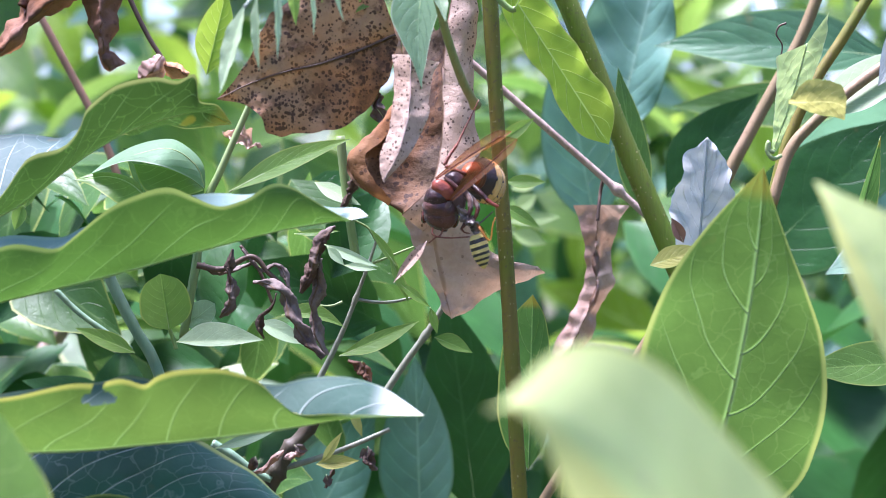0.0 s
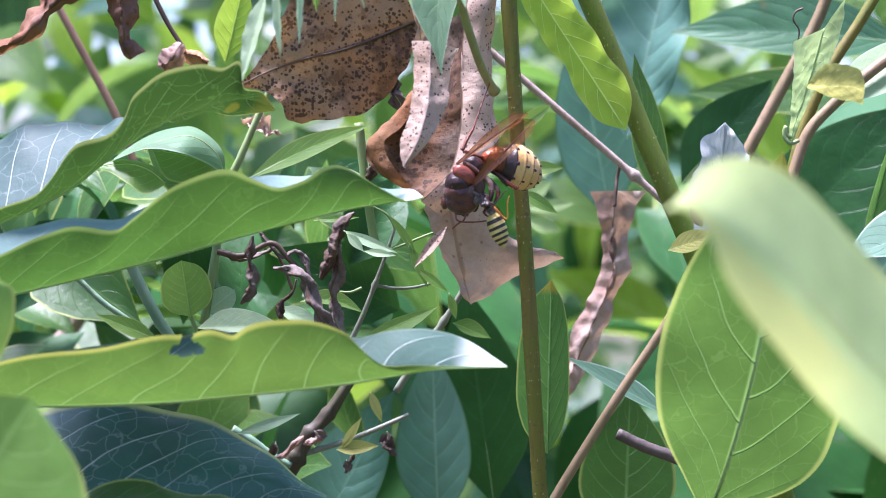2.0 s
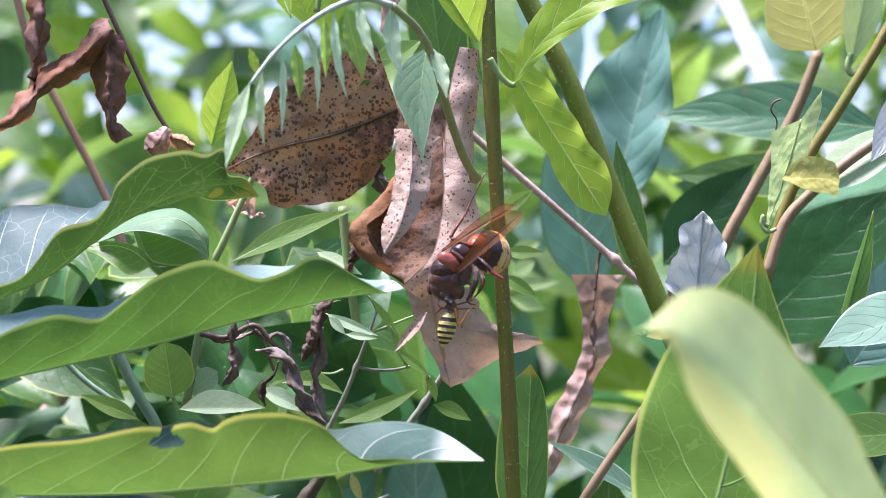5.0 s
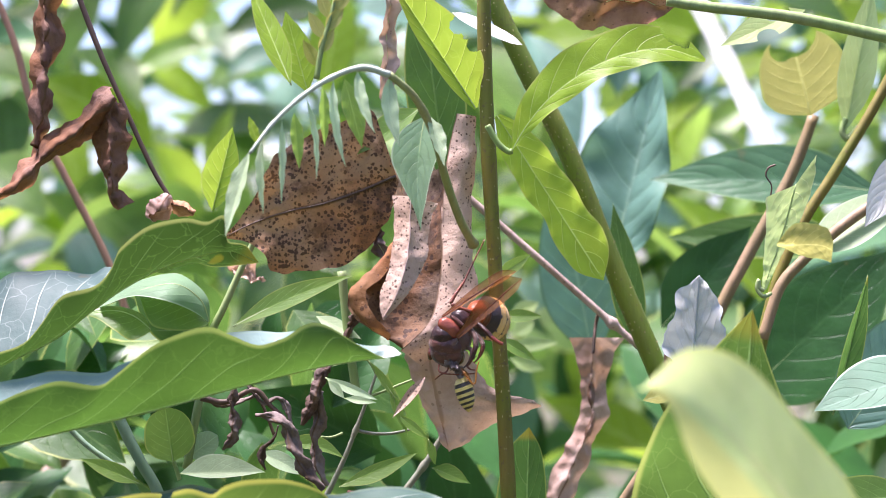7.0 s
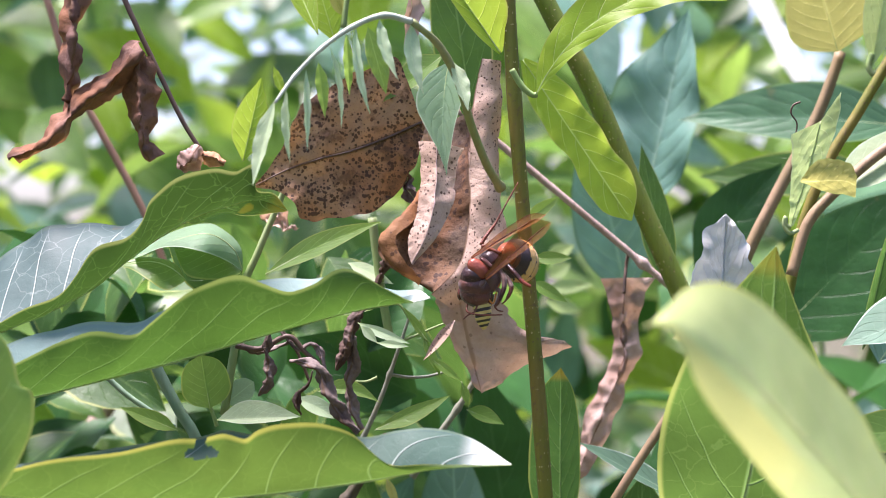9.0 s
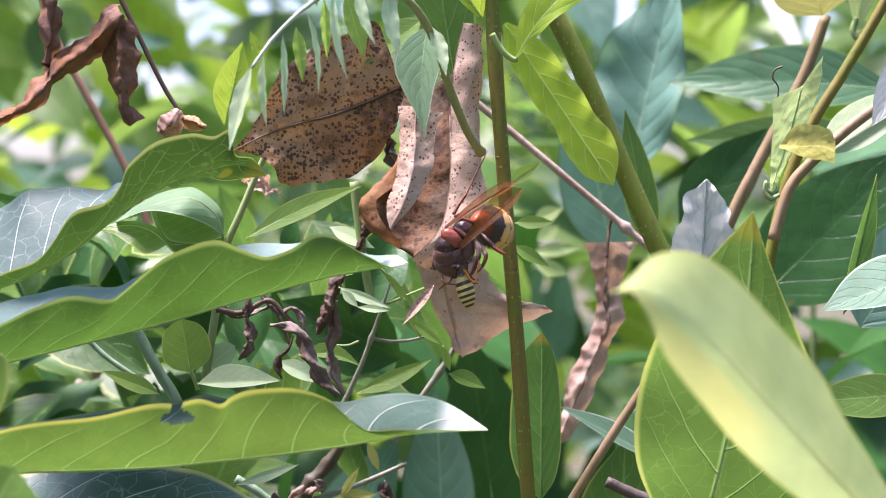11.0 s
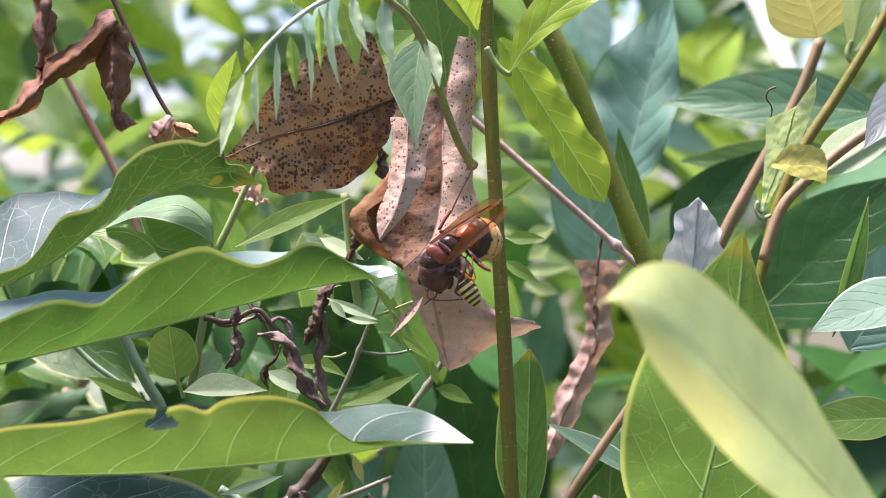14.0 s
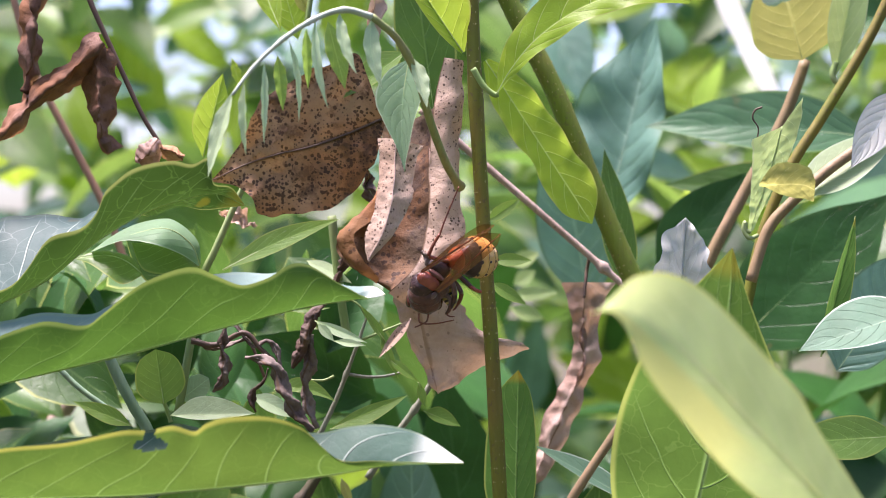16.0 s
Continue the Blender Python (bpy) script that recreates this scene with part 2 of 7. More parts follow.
M_YELLOW = green_leaf("leaf_yellow_green", (0.37, 0.37, 0.10), (0.5, 0.5, 0.18), trans=0.5, tcol=(0.58, 0.56, 0.16), vein_f=0.2, vein_h=0.05)
M_BLUE = green_leaf("leaf_waxy_blue_green", (0.12, 0.25, 0.20), (0.34, 0.46, 0.36), rough=0.46, trans=0.36, tcol=(0.22, 0.44, 0.24), spec=0.5, count=8, sweep=1.9, vein_f=0.22, margin=(0.1, 0.2, 0.08), net_f=0.03, quilt_f=0.16, vein_h=0.15)
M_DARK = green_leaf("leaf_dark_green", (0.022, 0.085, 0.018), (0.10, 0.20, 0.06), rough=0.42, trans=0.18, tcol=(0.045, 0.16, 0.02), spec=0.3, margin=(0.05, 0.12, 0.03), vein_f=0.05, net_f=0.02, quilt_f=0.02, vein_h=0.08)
M_TEAL = green_leaf("leaf_deep_teal", (0.05, 0.14, 0.062), (0.2, 0.32, 0.22), rough=0.42, trans=0.25, tcol=(0.09, 0.24, 0.1), spec=0.5, margin=(0.16, 0.28, 0.08), vein_f=0.2, net_f=0.03, quilt_f=0.08, vein_h=0.12)
M_VEINED = green_leaf("leaf_veined_dark", (0.042, 0.12, 0.085), (0.5, 0.6, 0.52), rough=0.38, trans=0.2, tcol=(0.0922, 0.225, 0.131), vein_f=1.0, net_f=0.28, count=6, spec=0.5, quilt_f=0.1)
# upper=: sky sheen put into the colour, set lighter or darker per leaf's light
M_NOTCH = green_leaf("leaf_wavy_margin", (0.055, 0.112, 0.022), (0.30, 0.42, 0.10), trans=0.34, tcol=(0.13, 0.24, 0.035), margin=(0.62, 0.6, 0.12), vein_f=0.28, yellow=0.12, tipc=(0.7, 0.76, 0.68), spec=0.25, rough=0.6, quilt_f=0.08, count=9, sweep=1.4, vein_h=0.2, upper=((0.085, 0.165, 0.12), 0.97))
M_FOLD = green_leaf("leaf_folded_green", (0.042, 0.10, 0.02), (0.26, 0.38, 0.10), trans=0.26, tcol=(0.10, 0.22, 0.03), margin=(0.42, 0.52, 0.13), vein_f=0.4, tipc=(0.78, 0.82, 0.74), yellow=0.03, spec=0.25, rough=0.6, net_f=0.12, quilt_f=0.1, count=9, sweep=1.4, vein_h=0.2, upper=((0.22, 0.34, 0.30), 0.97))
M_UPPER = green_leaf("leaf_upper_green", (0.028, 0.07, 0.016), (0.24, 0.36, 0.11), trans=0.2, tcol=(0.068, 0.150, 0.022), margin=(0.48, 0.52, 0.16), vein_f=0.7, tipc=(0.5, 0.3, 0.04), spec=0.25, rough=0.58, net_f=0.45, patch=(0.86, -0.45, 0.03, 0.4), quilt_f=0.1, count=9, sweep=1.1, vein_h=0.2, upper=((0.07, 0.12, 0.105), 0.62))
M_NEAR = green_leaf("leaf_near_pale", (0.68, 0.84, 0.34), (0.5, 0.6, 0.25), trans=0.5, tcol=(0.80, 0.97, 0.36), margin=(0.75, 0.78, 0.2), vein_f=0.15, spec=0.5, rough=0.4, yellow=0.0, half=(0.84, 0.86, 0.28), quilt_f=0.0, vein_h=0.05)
M_BIG = green_leaf("leaf_broad_green", (0.062, 0.14, 0.03), (0.40, 0.52, 0.22), trans=0.42, tcol=(0.16, 0.31, 0.05), count=6, sweep=2.2, vein_f=0.8, net_f=0.25, margin=(0.55, 0.62, 0.15), tipc=(0.75, 0.38, 0.03), quilt_f=0.08)
M_SILVER = green_leaf("leaf_silver_grey", (0.62, 0.65, 0.64), (0.85, 0.87, 0.86), rough=0.55, trans=0.2, tcol=(0.5, 0.56, 0.58), margin=(0.5, 0.56, 0.56), count=7, vein_f=0.5, net_f=0.3, quilt_f=0.1, vein_h=0.3, var=0.16)
M_SAGE = green_leaf("leaf_pale_sage", (0.42, 0.56, 0.36), (0.5, 0.6, 0.4), rough=0.5, trans=0.45, tcol=(0.46, 0.66, 0.34), margin=(0.55, 0.66, 0.45), vein_f=0.1, count=8, net_f=0.04, vein_h=0.03, quilt_f=0.01)
M_SOFT = green_leaf("leaf_soft_grey_green", (0.18, 0.31, 0.18), (0.34, 0.48, 0.32), rough=0.6, trans=0.4, tcol=(0.26, 0.46, 0.2), margin=(0.5, 0.62, 0.42), vein_f=0.2, count=7, net_f=0.1, vein_h=0.1)
M_PALEG = green_leaf("leaf_pale_lime", (0.40, 0.53, 0.22), (0.55, 0.64, 0.32), trans=0.55, tcol=(0.58, 0.74, 0.28), vein_f=0.4, margin=(0.5, 0.6, 0.3), quilt_f=0.02, vein_h=0.1)
M_PALEB = green_leaf("leaf_pale_teal", (0.11, 0.22, 0.155), (0.4, 0.54, 0.42), trans=0.35, tcol=(0.2, 0.38, 0.22), rough=0.5, spec=0.3, vein_f=0.15, net_f=0.0, margin=(0.55, 0.66, 0.55), quilt_f=0.02)
# near-white that imitates overexposed glare through colour
M_GLARE = green_leaf("white_glare", (0.94, 0.95, 0.93), (0.9, 0.9, 0.9), trans=0.2, tcol=(0.9, 0.92, 0.88), rough=0.3, margin=(0.85, 0.88, 0.85), vein_f=0.1, net_f=0.0)
M_ORTIP = green_leaf("leaf_orange_tipped", (0.055, 0.15, 0.045), (0.28, 0.40, 0.14), trans=0.4, tcol=(0.15, 0.33, 0.06), tipc=(0.75, 0.36, 0.03))
M_DRYP = dead_leaf("dead_leaf_pinkish", (0.66, 0.51, 0.44), (0.45, 0.30, 0.24), spot=0.3, spot_scale=700, spot_t=0.25, orange=0.12, trans=0.3)
M_TANL = dead_leaf("dead_leaf_brown", (0.50, 0.27, 0.14), (0.30, 0.15, 0.08), spot=0.6, spot_scale=900)
M_DEAD = dead_leaf("dead_leaf_tan", (0.70, 0.54, 0.44), (0.50, 0.34, 0.26), orange=0.15, spot=0.45, spot_scale=700, spot_t=0.2, trans=0.28, vein_col=(0.34, 0.22, 0.15), mottle=0.2)
# brown inner side, its base darkened further for the shade inside the curl
M_INNER = dead_leaf("dead_leaf_inner_shaded", (0.115, 0.076, 0.045), (0.05, 0.032, 0.021), spot=0.85, spot_scale=900, spot_t=0.75, spot_mix=0.6, orange=0.3, trans=0.1, mottle=0.75)
M_RIM = dead_leaf("dead_leaf_orange_rim", (0.25, 0.125, 0.05), (0.12, 0.06, 0.03), spot=0.7, spot_scale=1100, spot_t=0.5, spot_mix=0.5, orange=0.5, trans=0.2)
M_PALE = dead_leaf("dead_leaf_pale", (0.60, 0.445, 0.34), (0.44, 0.31, 0.225), spot=0.85, spot_scale=1900, spot_t=0.6, spot_mix=0.62, orange=0.1, trans=0.14)
M_SPOT = dead_leaf("dead_leaf_spotted", (0.42, 0.26, 0.14), (0.24, 0.125, 0.065), spot=0.92, spot_scale=1500, spot_t=0.95, spot_mix=0.85, blotch=0.55, mottle=0.8, orange=0.35, vein_col=(0.05, 0.03, 0.02), count=5, trans=0.12)
M_RUST = dead_leaf("dead_leaf_rust", (0.27, 0.15, 0.105), (0.085, 0.045, 0.035), spot=0.5, spot_scale=600, blotch=0.45, orange=0.5, trans=0.2)
M_CRISP = dead_leaf("dead_leaf_dark", (0.30, 0.24, 0.21), (0.055, 0.036, 0.03), spot=0.3, orange=0.1, trans=0.03)
M_STEM = stem_mat("stem_olive", (0.135, 0.15, 0.012), (0.165, 0.135, 0.02), speck=0.5)
M_STEMG = stem_mat("stem_green", (0.125, 0.195, 0.012), (0.155, 0.175, 0.02), speck=0.35)
M_STEML = stem_mat("stem_light_green", (0.20, 0.31, 0.09), (0.26, 0.33, 0.13))
M_STEMT = stem_mat("stem_teal", (0.14, 0.26, 0.17), (0.22, 0.32, 0.2), rough=0.45)
M_STEMB = stem_mat("stem_tan", (0.29, 0.20, 0.11), (0.22, 0.16, 0.075), speck=0.3)
M_TWIG = stem_mat("twig_dry", (0.46, 0.35, 0.30), (0.34, 0.24, 0.20), speck=0.4)
M_TWIGD = stem_mat("twig_dark", (0.14, 0.085, 0.055), (0.08, 0.05, 0.035))
M_TWIGG = stem_mat("twig_grey_green", (0.24, 0.28, 0.2), (0.2, 0.2, 0.14), speck=0.3)
M_STEMS = stem_mat("stem_sage", (0.25, 0.30, 0.10), (0.30, 0.29, 0.12))
M_DOWN = stem_mat("stem_downy", (0.46, 0.52, 0.42), (0.38, 0.45, 0.33), rough=0.8)
M_BROWN = stem_mat("branch_rust", (0.36, 0.20, 0.12), (0.26, 0.14, 0.085))
M_RIB = stem_mat("midrib_pale", (0.55, 0.66, 0.32), (0.48, 0.6, 0.26), trans=0.35)
M_STICK = stem_mat("stick_grey_brown", (0.15, 0.115, 0.105), (0.09, 0.07, 0.06), speck=0.3)
M_LENT = stem_mat("bark_dots", (0.42, 0.38, 0.16), (0.32, 0.27, 0.1))
M_KNOT = stem_mat("branch_knotty", (0.085, 0.08, 0.04), (0.06, 0.045, 0.028), speck=0.4)


# ---- building helpers ----
def part(name, bm, material, parent, label=""):
    me = bpy.data.meshes.new(name)
    bm.to_mesh(me)
    bm.free()
    for p in me.polygons:
        p.use_smooth = True
    me.materials.append(material)
    ob = new(name, me)
    ob.parent = parent
    if label:
        tagged(ob, label)
    return ob


def thing(name, at, label, category, group=""):
    e = new(name)
    e.empty_display_size = 0.005
    e.location = at
    return tagged(e, label, category, group)


def smooth_line(pts, n):
    """A Catmull-Rom line of n points through pts (numbers or vectors)."""
    P = np.array(pts, float)
    P = np.concatenate([[2 * P[0] - P[1]], P, [2 * P[-1] - P[-2]]])
    out = []
    for k in np.linspace(0, len(P) - 3 - 1e-9, n):
        i, u = int(k), k - int(k)
        a, b, c, d = P[i : i + 4]
        out.append(0.5 * (2 * b + (c - a) * u + (2 * a - 5 * b + 4 * c - d) * u**2 + (3 * b - a - 3 * c + d) * u**3))
    return np.array(out)


def tube_bm(pts, r0, r1=None, sides=10, n=None, lumps=0.06, nodes=(), smooth=True, seed=1):
    """A round stem along a line, tapered from r0 to r1, slightly uneven; nodes: (place 0-1, swelling)."""
    r1 = r0 if r1 is None else r1
    n = n or max(4, 6 * len(pts))
    line = [Vector(p) for p in (smooth_line(pts, n) if smooth else pts)]
    n = len(line)
    bm = bmesh.new()
    rng = random.Random(seed)
    ph = rng.random() * 9
    rings = []
    ref = Vector((0.31, 0.87, 0.38))
    for i, p in enumerate(line):
        d = (line[min(i + 1, n - 1)] - line[max(i - 1, 0)]).normalized()
        u = ref - d * ref.dot(d)
        u.normalize()
        ref = u
        w = d.cross(u)
        s = i / max(1, n - 1)
        r = r0 + (r1 - r0) * s
        for ns, amt in nodes:
            r *= 1 + amt * math.exp(-(((s - ns) / 0.025) ** 2))
        ring = []
        for k in range(sides):
            a = 2 * math.pi * k / sides
            rr = r * (1 + lumps * noise.noise(Vector((math.cos(a) * 1.2 + ph, math.sin(a) * 1.2, s * 9))))
            ring.append(bm.verts.new(p + u * rr * math.cos(a) + w * rr * math.sin(a)))
        rings.append(ring)
    for a, b in zip(rings, rings[1:]):
        for k in range(sides):
            bm.faces.new((a[k], a[(k + 1) % sides], b[(k + 1) % sides], b[k]))
    bm.faces.new(rings[0][::-1])
    bm.faces.new(rings[-1])
    return bm


PROFILES = {
    "ovate": [0.0, 0.42, 0.80, 0.98, 1.0, 0.93, 0.78, 0.55, 0.26, 0.0],
    "lance": [0.0, 0.35, 0.68, 0.92, 1.0, 0.95, 0.80, 0.58, 0.30, 0.0],
    "round": [0.0, 0.62, 0.88, 1.0, 1.0, 0.98, 0.92, 0.80, 0.56, 0.0],
    "long": [0.0, 0.5, 0.86, 1.0, 0.98, 0.9, 0.78, 0.6, 0.34, 0.0],
    "strap": [0.2, 0.8, 1.0, 0.9, 1.0, 0.85, 0.95, 0.8, 0.5, 0.0],
}


def blade_bm(base, tip, left, right, up, arch=0.0, side=0.0, fold=(8, 8), cup=0.0, wave=(0, 3, 0), twist=(0, 0), prof="ovate", line=None, ns=30, nv=6, bites=(), crinkle=0.0, ragged=1.0, curl=0.0, seed=1):
    """A leaf blade from base to tip: left and right are its half widths (metres; numbers or lists along it), up the way its upper side faces,
    arch and side bow the midrib, fold lifts each half (degrees), cup rolls the halves, wave ripples the margins."""
    if bites:
        ns, nv = max(ns, 110), 24
    rng = random.Random(seed)
    off = Vector((rng.random() * 50, rng.random() * 50, rng.random() * 50))
    base, tip = Vector(base), Vector(tip)
    e1 = (tip - base).normalized()
    length = (tip - base).length
    up = Vector(up)
    e3 = (up - e1 * up.dot(e1)).normalized()
    e2 = e3.cross(e1)
    mids = [Vector(p) for p in smooth_line(line, ns + 1)] if line else None
    pr = smooth_line([[v] for v in PROFILES[prof]], ns + 1)[:, 0]

    def widths(w):
        return smooth_line([[v] for v in w], ns + 1)[:, 0] if isinstance(w, (list, tuple)) else pr * w

    wl, wr = widths(left), widths(right)
    bm = bmesh.new()
    grid, param = [], {}
    for i in range(ns + 1):
        s = i / ns
        c = mids[i] if mids else base.lerp(tip, s) + (e3 * arch + e2 * side) * (4 * s * (1 - s)) + e3 * curl * s**3
        d = e1
        if mids:
            d = (mids[min(i + 1, ns)] - mids[max(i - 1, 0)]).normalized()
        n3 = (up - d * up.dot(d)).normalized() if mids else e3
        n2 = n3.cross(d)
        a = radians(twist[0] + (twist[1] - twist[0]) * s)
        b2, b3 = n2 * math.cos(a) + n3 * math.sin(a), n3 * math.cos(a) - n2 * math.sin(a)
        row = []
        for j in range(-nv, nv + 1):
            v = j / nv
            w = max(wl[i] if v > 0 else wr[i], 0.0)
            if crinkle:
                sd = 3.0 if v > 0 else 9.0
                w *= 1 + ragged * abs(v) * (0.2 * noise.noise(off + Vector((s * 11, sd, 0))) + 0.07 * noise.noise(off + Vector((s * 37, sd, 5))))
            f = fold[0] if v > 0 else fold[1]
            f = radians(f + cup * abs(v))
            p = c + (b2 * math.copysign(math.cos(f), v) + b3 * math.sin(f)) * w * abs(v)
            ripple = wave[0] * math.sin(2 * math.pi * (wave[1] * s + wave[2]) + (1.3 if v > 0 else 0)) * v * v * min(1, 3 * (1 - s), 4 * s)
            p = p + b3 * ripple
            if crinkle:
                q = p * (3.2 / max(length, 0.02)) + off
                p = p + b3 * crinkle * (noise.noise(q * 2.2) + 0.4 * noise.noise(q * 6.5)) + b2 * crinkle * 0.5 * noise.noise(q * 3.1 + Vector((7, 1, 4)))
            vt = bm.verts.new(p)
            param[vt] = (s, v)
            row.append(vt)
        grid.append(row)
    uvl = bm.loops.layers.uv.new("blade")
    for i in range(ns):
        for j in range(2 * nv):
            sc, vc = (i + 0.5) / ns, (j + 0.5) / nv - 1
            if any(((sc - bs) * length) ** 2 + ((vc - bv) * 0.5 * (wl[i] + wr[i])) ** 2 < br * br for bs, bv, br in bites):
                continue
            f = bm.faces.new((grid[i][j], grid[i + 1][j], grid[i + 1][j + 1], grid[i][j + 1]))
            for lp in f.loops:
                s, v = param[lp.vert]
                lp[uvl].uv = (s, v * 0.5 + 0.5)
    bm.normal_update()
    bmesh.ops.delete(bm, geom=[v for v in bm.verts if not v.link_faces], context="VERTS")
    rib = []
    for i in range(0, ns + 1, 2):
        v0 = grid[i][nv]
        if v0.is_valid:
            rib.append(v0.co.copy())
    return bm, rib, e3


def loft_bm(mid, near, far=None, ns=48, nv=8, bulge=(0.0, 0.0), crinkle=0.0, wave=(0.0, 3.0), bites=(), seed=1):
    """A blade between its midrib line and its margins, each a smooth line through a few places: near is the half v > 0, far the half v < 0.
    bulge swells each half towards its open side, crinkle crumples it, bites are (place, radius) chewed out of the near half."""
    if bites:
        ns, nv = max(ns, 300), 26
    rng = random.Random(seed)
    off = Vector((rng.random() * 50, rng.random() * 50, rng.random() * 50))
    M, N = smooth_line(mid, ns + 1), smooth_line(near, ns + 1)
    F = smooth_line(far, ns + 1) if far else None
    length = sum(np.linalg.norm(b - a) for a, b in zip(M, M[1:]))
    bm = bmesh.new()
    uvl = bm.loops.layers.uv.new("blade")
    grid, param, rib = [], {}, []
    for i in range(ns + 1):
        s = i / ns
        m = Vector(M[i])
        d = Vector(M[min(i + 1, ns)] - M[max(i - 1, 0)]).normalized()
        row = []
        for j in range(-nv if far else 0, nv + 1):
            v = j / nv
            e = Vector(N[i] if v >= 0 else F[i]) - m
            n = e.cross(d)
            n = n.normalized() if n.length > 1e-9 else Vector((0, -1, 0))
            if n.y > 0:
                n = -n
            a = abs(v)
            p = m + e * a + n * (bulge[0] if v > 0 else bulge[1]) * 4 * a * (1 - a) * min(1, 5 * (1 - s), 5 * s + 0.3)
            p += n * wave[0] * a * a * math.sin(6.283 * wave[1] * s + (1.7 if v > 0 else 0)) * min(1, 4 * (1 - s))
            if crinkle:
                q = p * (3.2 / max(length, 0.02)) + off
                p += n * crinkle * (noise.noise(q * 2.2) + 0.45 * noise.noise(q * 6.5)) + e * a * 0.1 * noise.noise(q * 3.5 + Vector((4, 0, 2)))
            vt = bm.verts.new(p)
            param[vt] = (s, v)
            row.append(vt)
        grid.append(row)
        if i % 2 == 0:
            rib.append(row[nv if far else 0].co.copy())
    for i in range(ns):
        for j in range(len(grid[0]) - 1):
            quad = (grid[i][j], grid[i + 1][j], grid[i + 1][j + 1], grid[i][j + 1])
            if bites and param[quad[2]][1] > 0:
                c = (quad[0].co + quad[2].co) / 2
                if any((c - Vector(b)).length < r * (1 + 0.25 * noise.noise(c * 1500)) for b, r in bites):
                    continue
            f = bm.faces.new(quad)
            for lp in f.loops:
                s, v = param[lp.vert]
                lp[uvl].uv = (s, v * 0.5 + 0.5)
    bmesh.ops.delete(bm, geom=[v for v in bm.verts if not v.link_faces], context="VERTS")
    bm.normal_update()
    return bm, rib


def loft_leaf(name, mid, near, far, material, label, category="leaf", group="", rib_r=0.0003, rib_mat=None, rib_off=(0, 0, 0), stalk=None, stalk_r=0.0006, **kw):
    """A leaf thing built between its midrib and margins, at the foot of its midrib."""
    bm, rib = loft_bm(mid, near, far, **kw)
    e = thing(name, mid[0], label, category, group)
    part("blade", shifted(bm, mid[0]), material, e)
    if rib_r > 0:
        part("midrib", shifted(tube_bm([p + Vector(rib_off) for p in rib], rib_r, rib_r * 0.4, 6, len(rib), 0.0, smooth=False), mid[0]), rib_mat or M_RIB, e)
    if stalk:
        part("stalk", shifted(tube_bm(stalk, stalk_r, stalk_r * 0.9, 8), mid[0]), rib_mat or M_STEML, e)
    return e


def husk_bm(pts, radius, seed=1, turns=2.5, ridge=0.8, n=72, sides=20):
    """A dry leaf rolled into a twisted rope: a ridged tube whose ridges wind along it."""
    line = [Vector(p) for p in smooth_line(pts, n)]
    rad = smooth_line([[r] for r in radius], n)[:, 0]
    off = Vector((seed * 3.7, seed * 1.3, 0))
    bm = bmesh.new()
    uvl = bm.loops.layers.uv.new("blade")
    rings, ref = [], Vector((0.31, 0.87, 0.38))
    for i, p in enumerate(line):
        d = (line[min(i + 1, n - 1)] - line[max(i - 1, 0)]).normalized()
        u = (ref - d * ref.dot(d)).normalized()
        ref, w, s = u, d.cross(u), i / (n - 1)
        ring = []
        for k in range(sides):
            a = 2 * math.pi * k / sides
            b = a + turns * 2 * math.pi * s
            r = max(rad[i], 0.00005) * (0.75 + ridge * (abs(math.cos(1.0 * b)) ** 2.5) - 0.2 + 0.5 * noise.noise(off + Vector((math.cos(a) * 1.6, math.sin(a) * 1.6, s * 11))) + 0.3 * noise.noise(off + Vector((math.cos(a) * 3, math.sin(a) * 3, s * 34))))
            ring.append(bm.verts.new(p + u * r * math.cos(a) + w * r * 0.7 * math.sin(a)))
        rings.append(ring)
    for i in range(n - 1):
        for k in range(sides):
            f = bm.faces.new((rings[i][k], rings[i][(k + 1) % sides], rings[i + 1][(k + 1) % sides], rings[i + 1][k]))
            for lp, (ii, kk) in zip(f.loops, ((i, k), (i, k + 1), (i + 1, k + 1), (i + 1, k))):
                lp[uvl].uv = (ii / n, 0.15 + 0.7 * kk / sides)
    bm.faces.new(rings[0][::-1])
    bm.faces.new(rings[-1])
    return bm


def shifted(bm, at):
    bmesh.ops.translate(bm, verts=bm.verts, vec=-Vector(at))
    return bm


def leaf(name, base, tip, left, right, up, material, label, stalk=None, stalk_r=0.0006, rib_r=0.00018, rib_mat=None, group="", category="leaf", **kw):
    """A leaf thing at its base: blade, raised midrib and, where it shows, its stalk."""
    bm, rib, e3 = blade_bm(base, tip, left, right, up, **kw)
    e = thing(name, base, label, category, group)
    part("blade", shifted(bm, base), material, e)
    if rib_r > 0 and len(rib) > 3:
        pts = [p - e3 * rib_r * 0.5 for p in rib]
        part("midrib", shifted(tube_bm(pts, rib_r * 0.75, rib_r * 0.2, 6, len(pts), 0.0, smooth=False), base), rib_mat or M_RIB, e)
    if stalk:
        part("stalk", shifted(tube_bm(stalk, stalk_r, stalk_r * 0.9, 8), base), rib_mat or M_STEML, e)
    return e


def stem(name, pts, r0, r1, material, label, category="stem", sides=14, nodes=(), group="", n=None, lumps=0.06, seed=1):
    e = thing(name, pts[0], label, category, group)
    part("stalk", shifted(tube_bm(pts, r0, r1, sides, n, lumps, nodes, seed=seed), pts[0]), material, e)
    return e



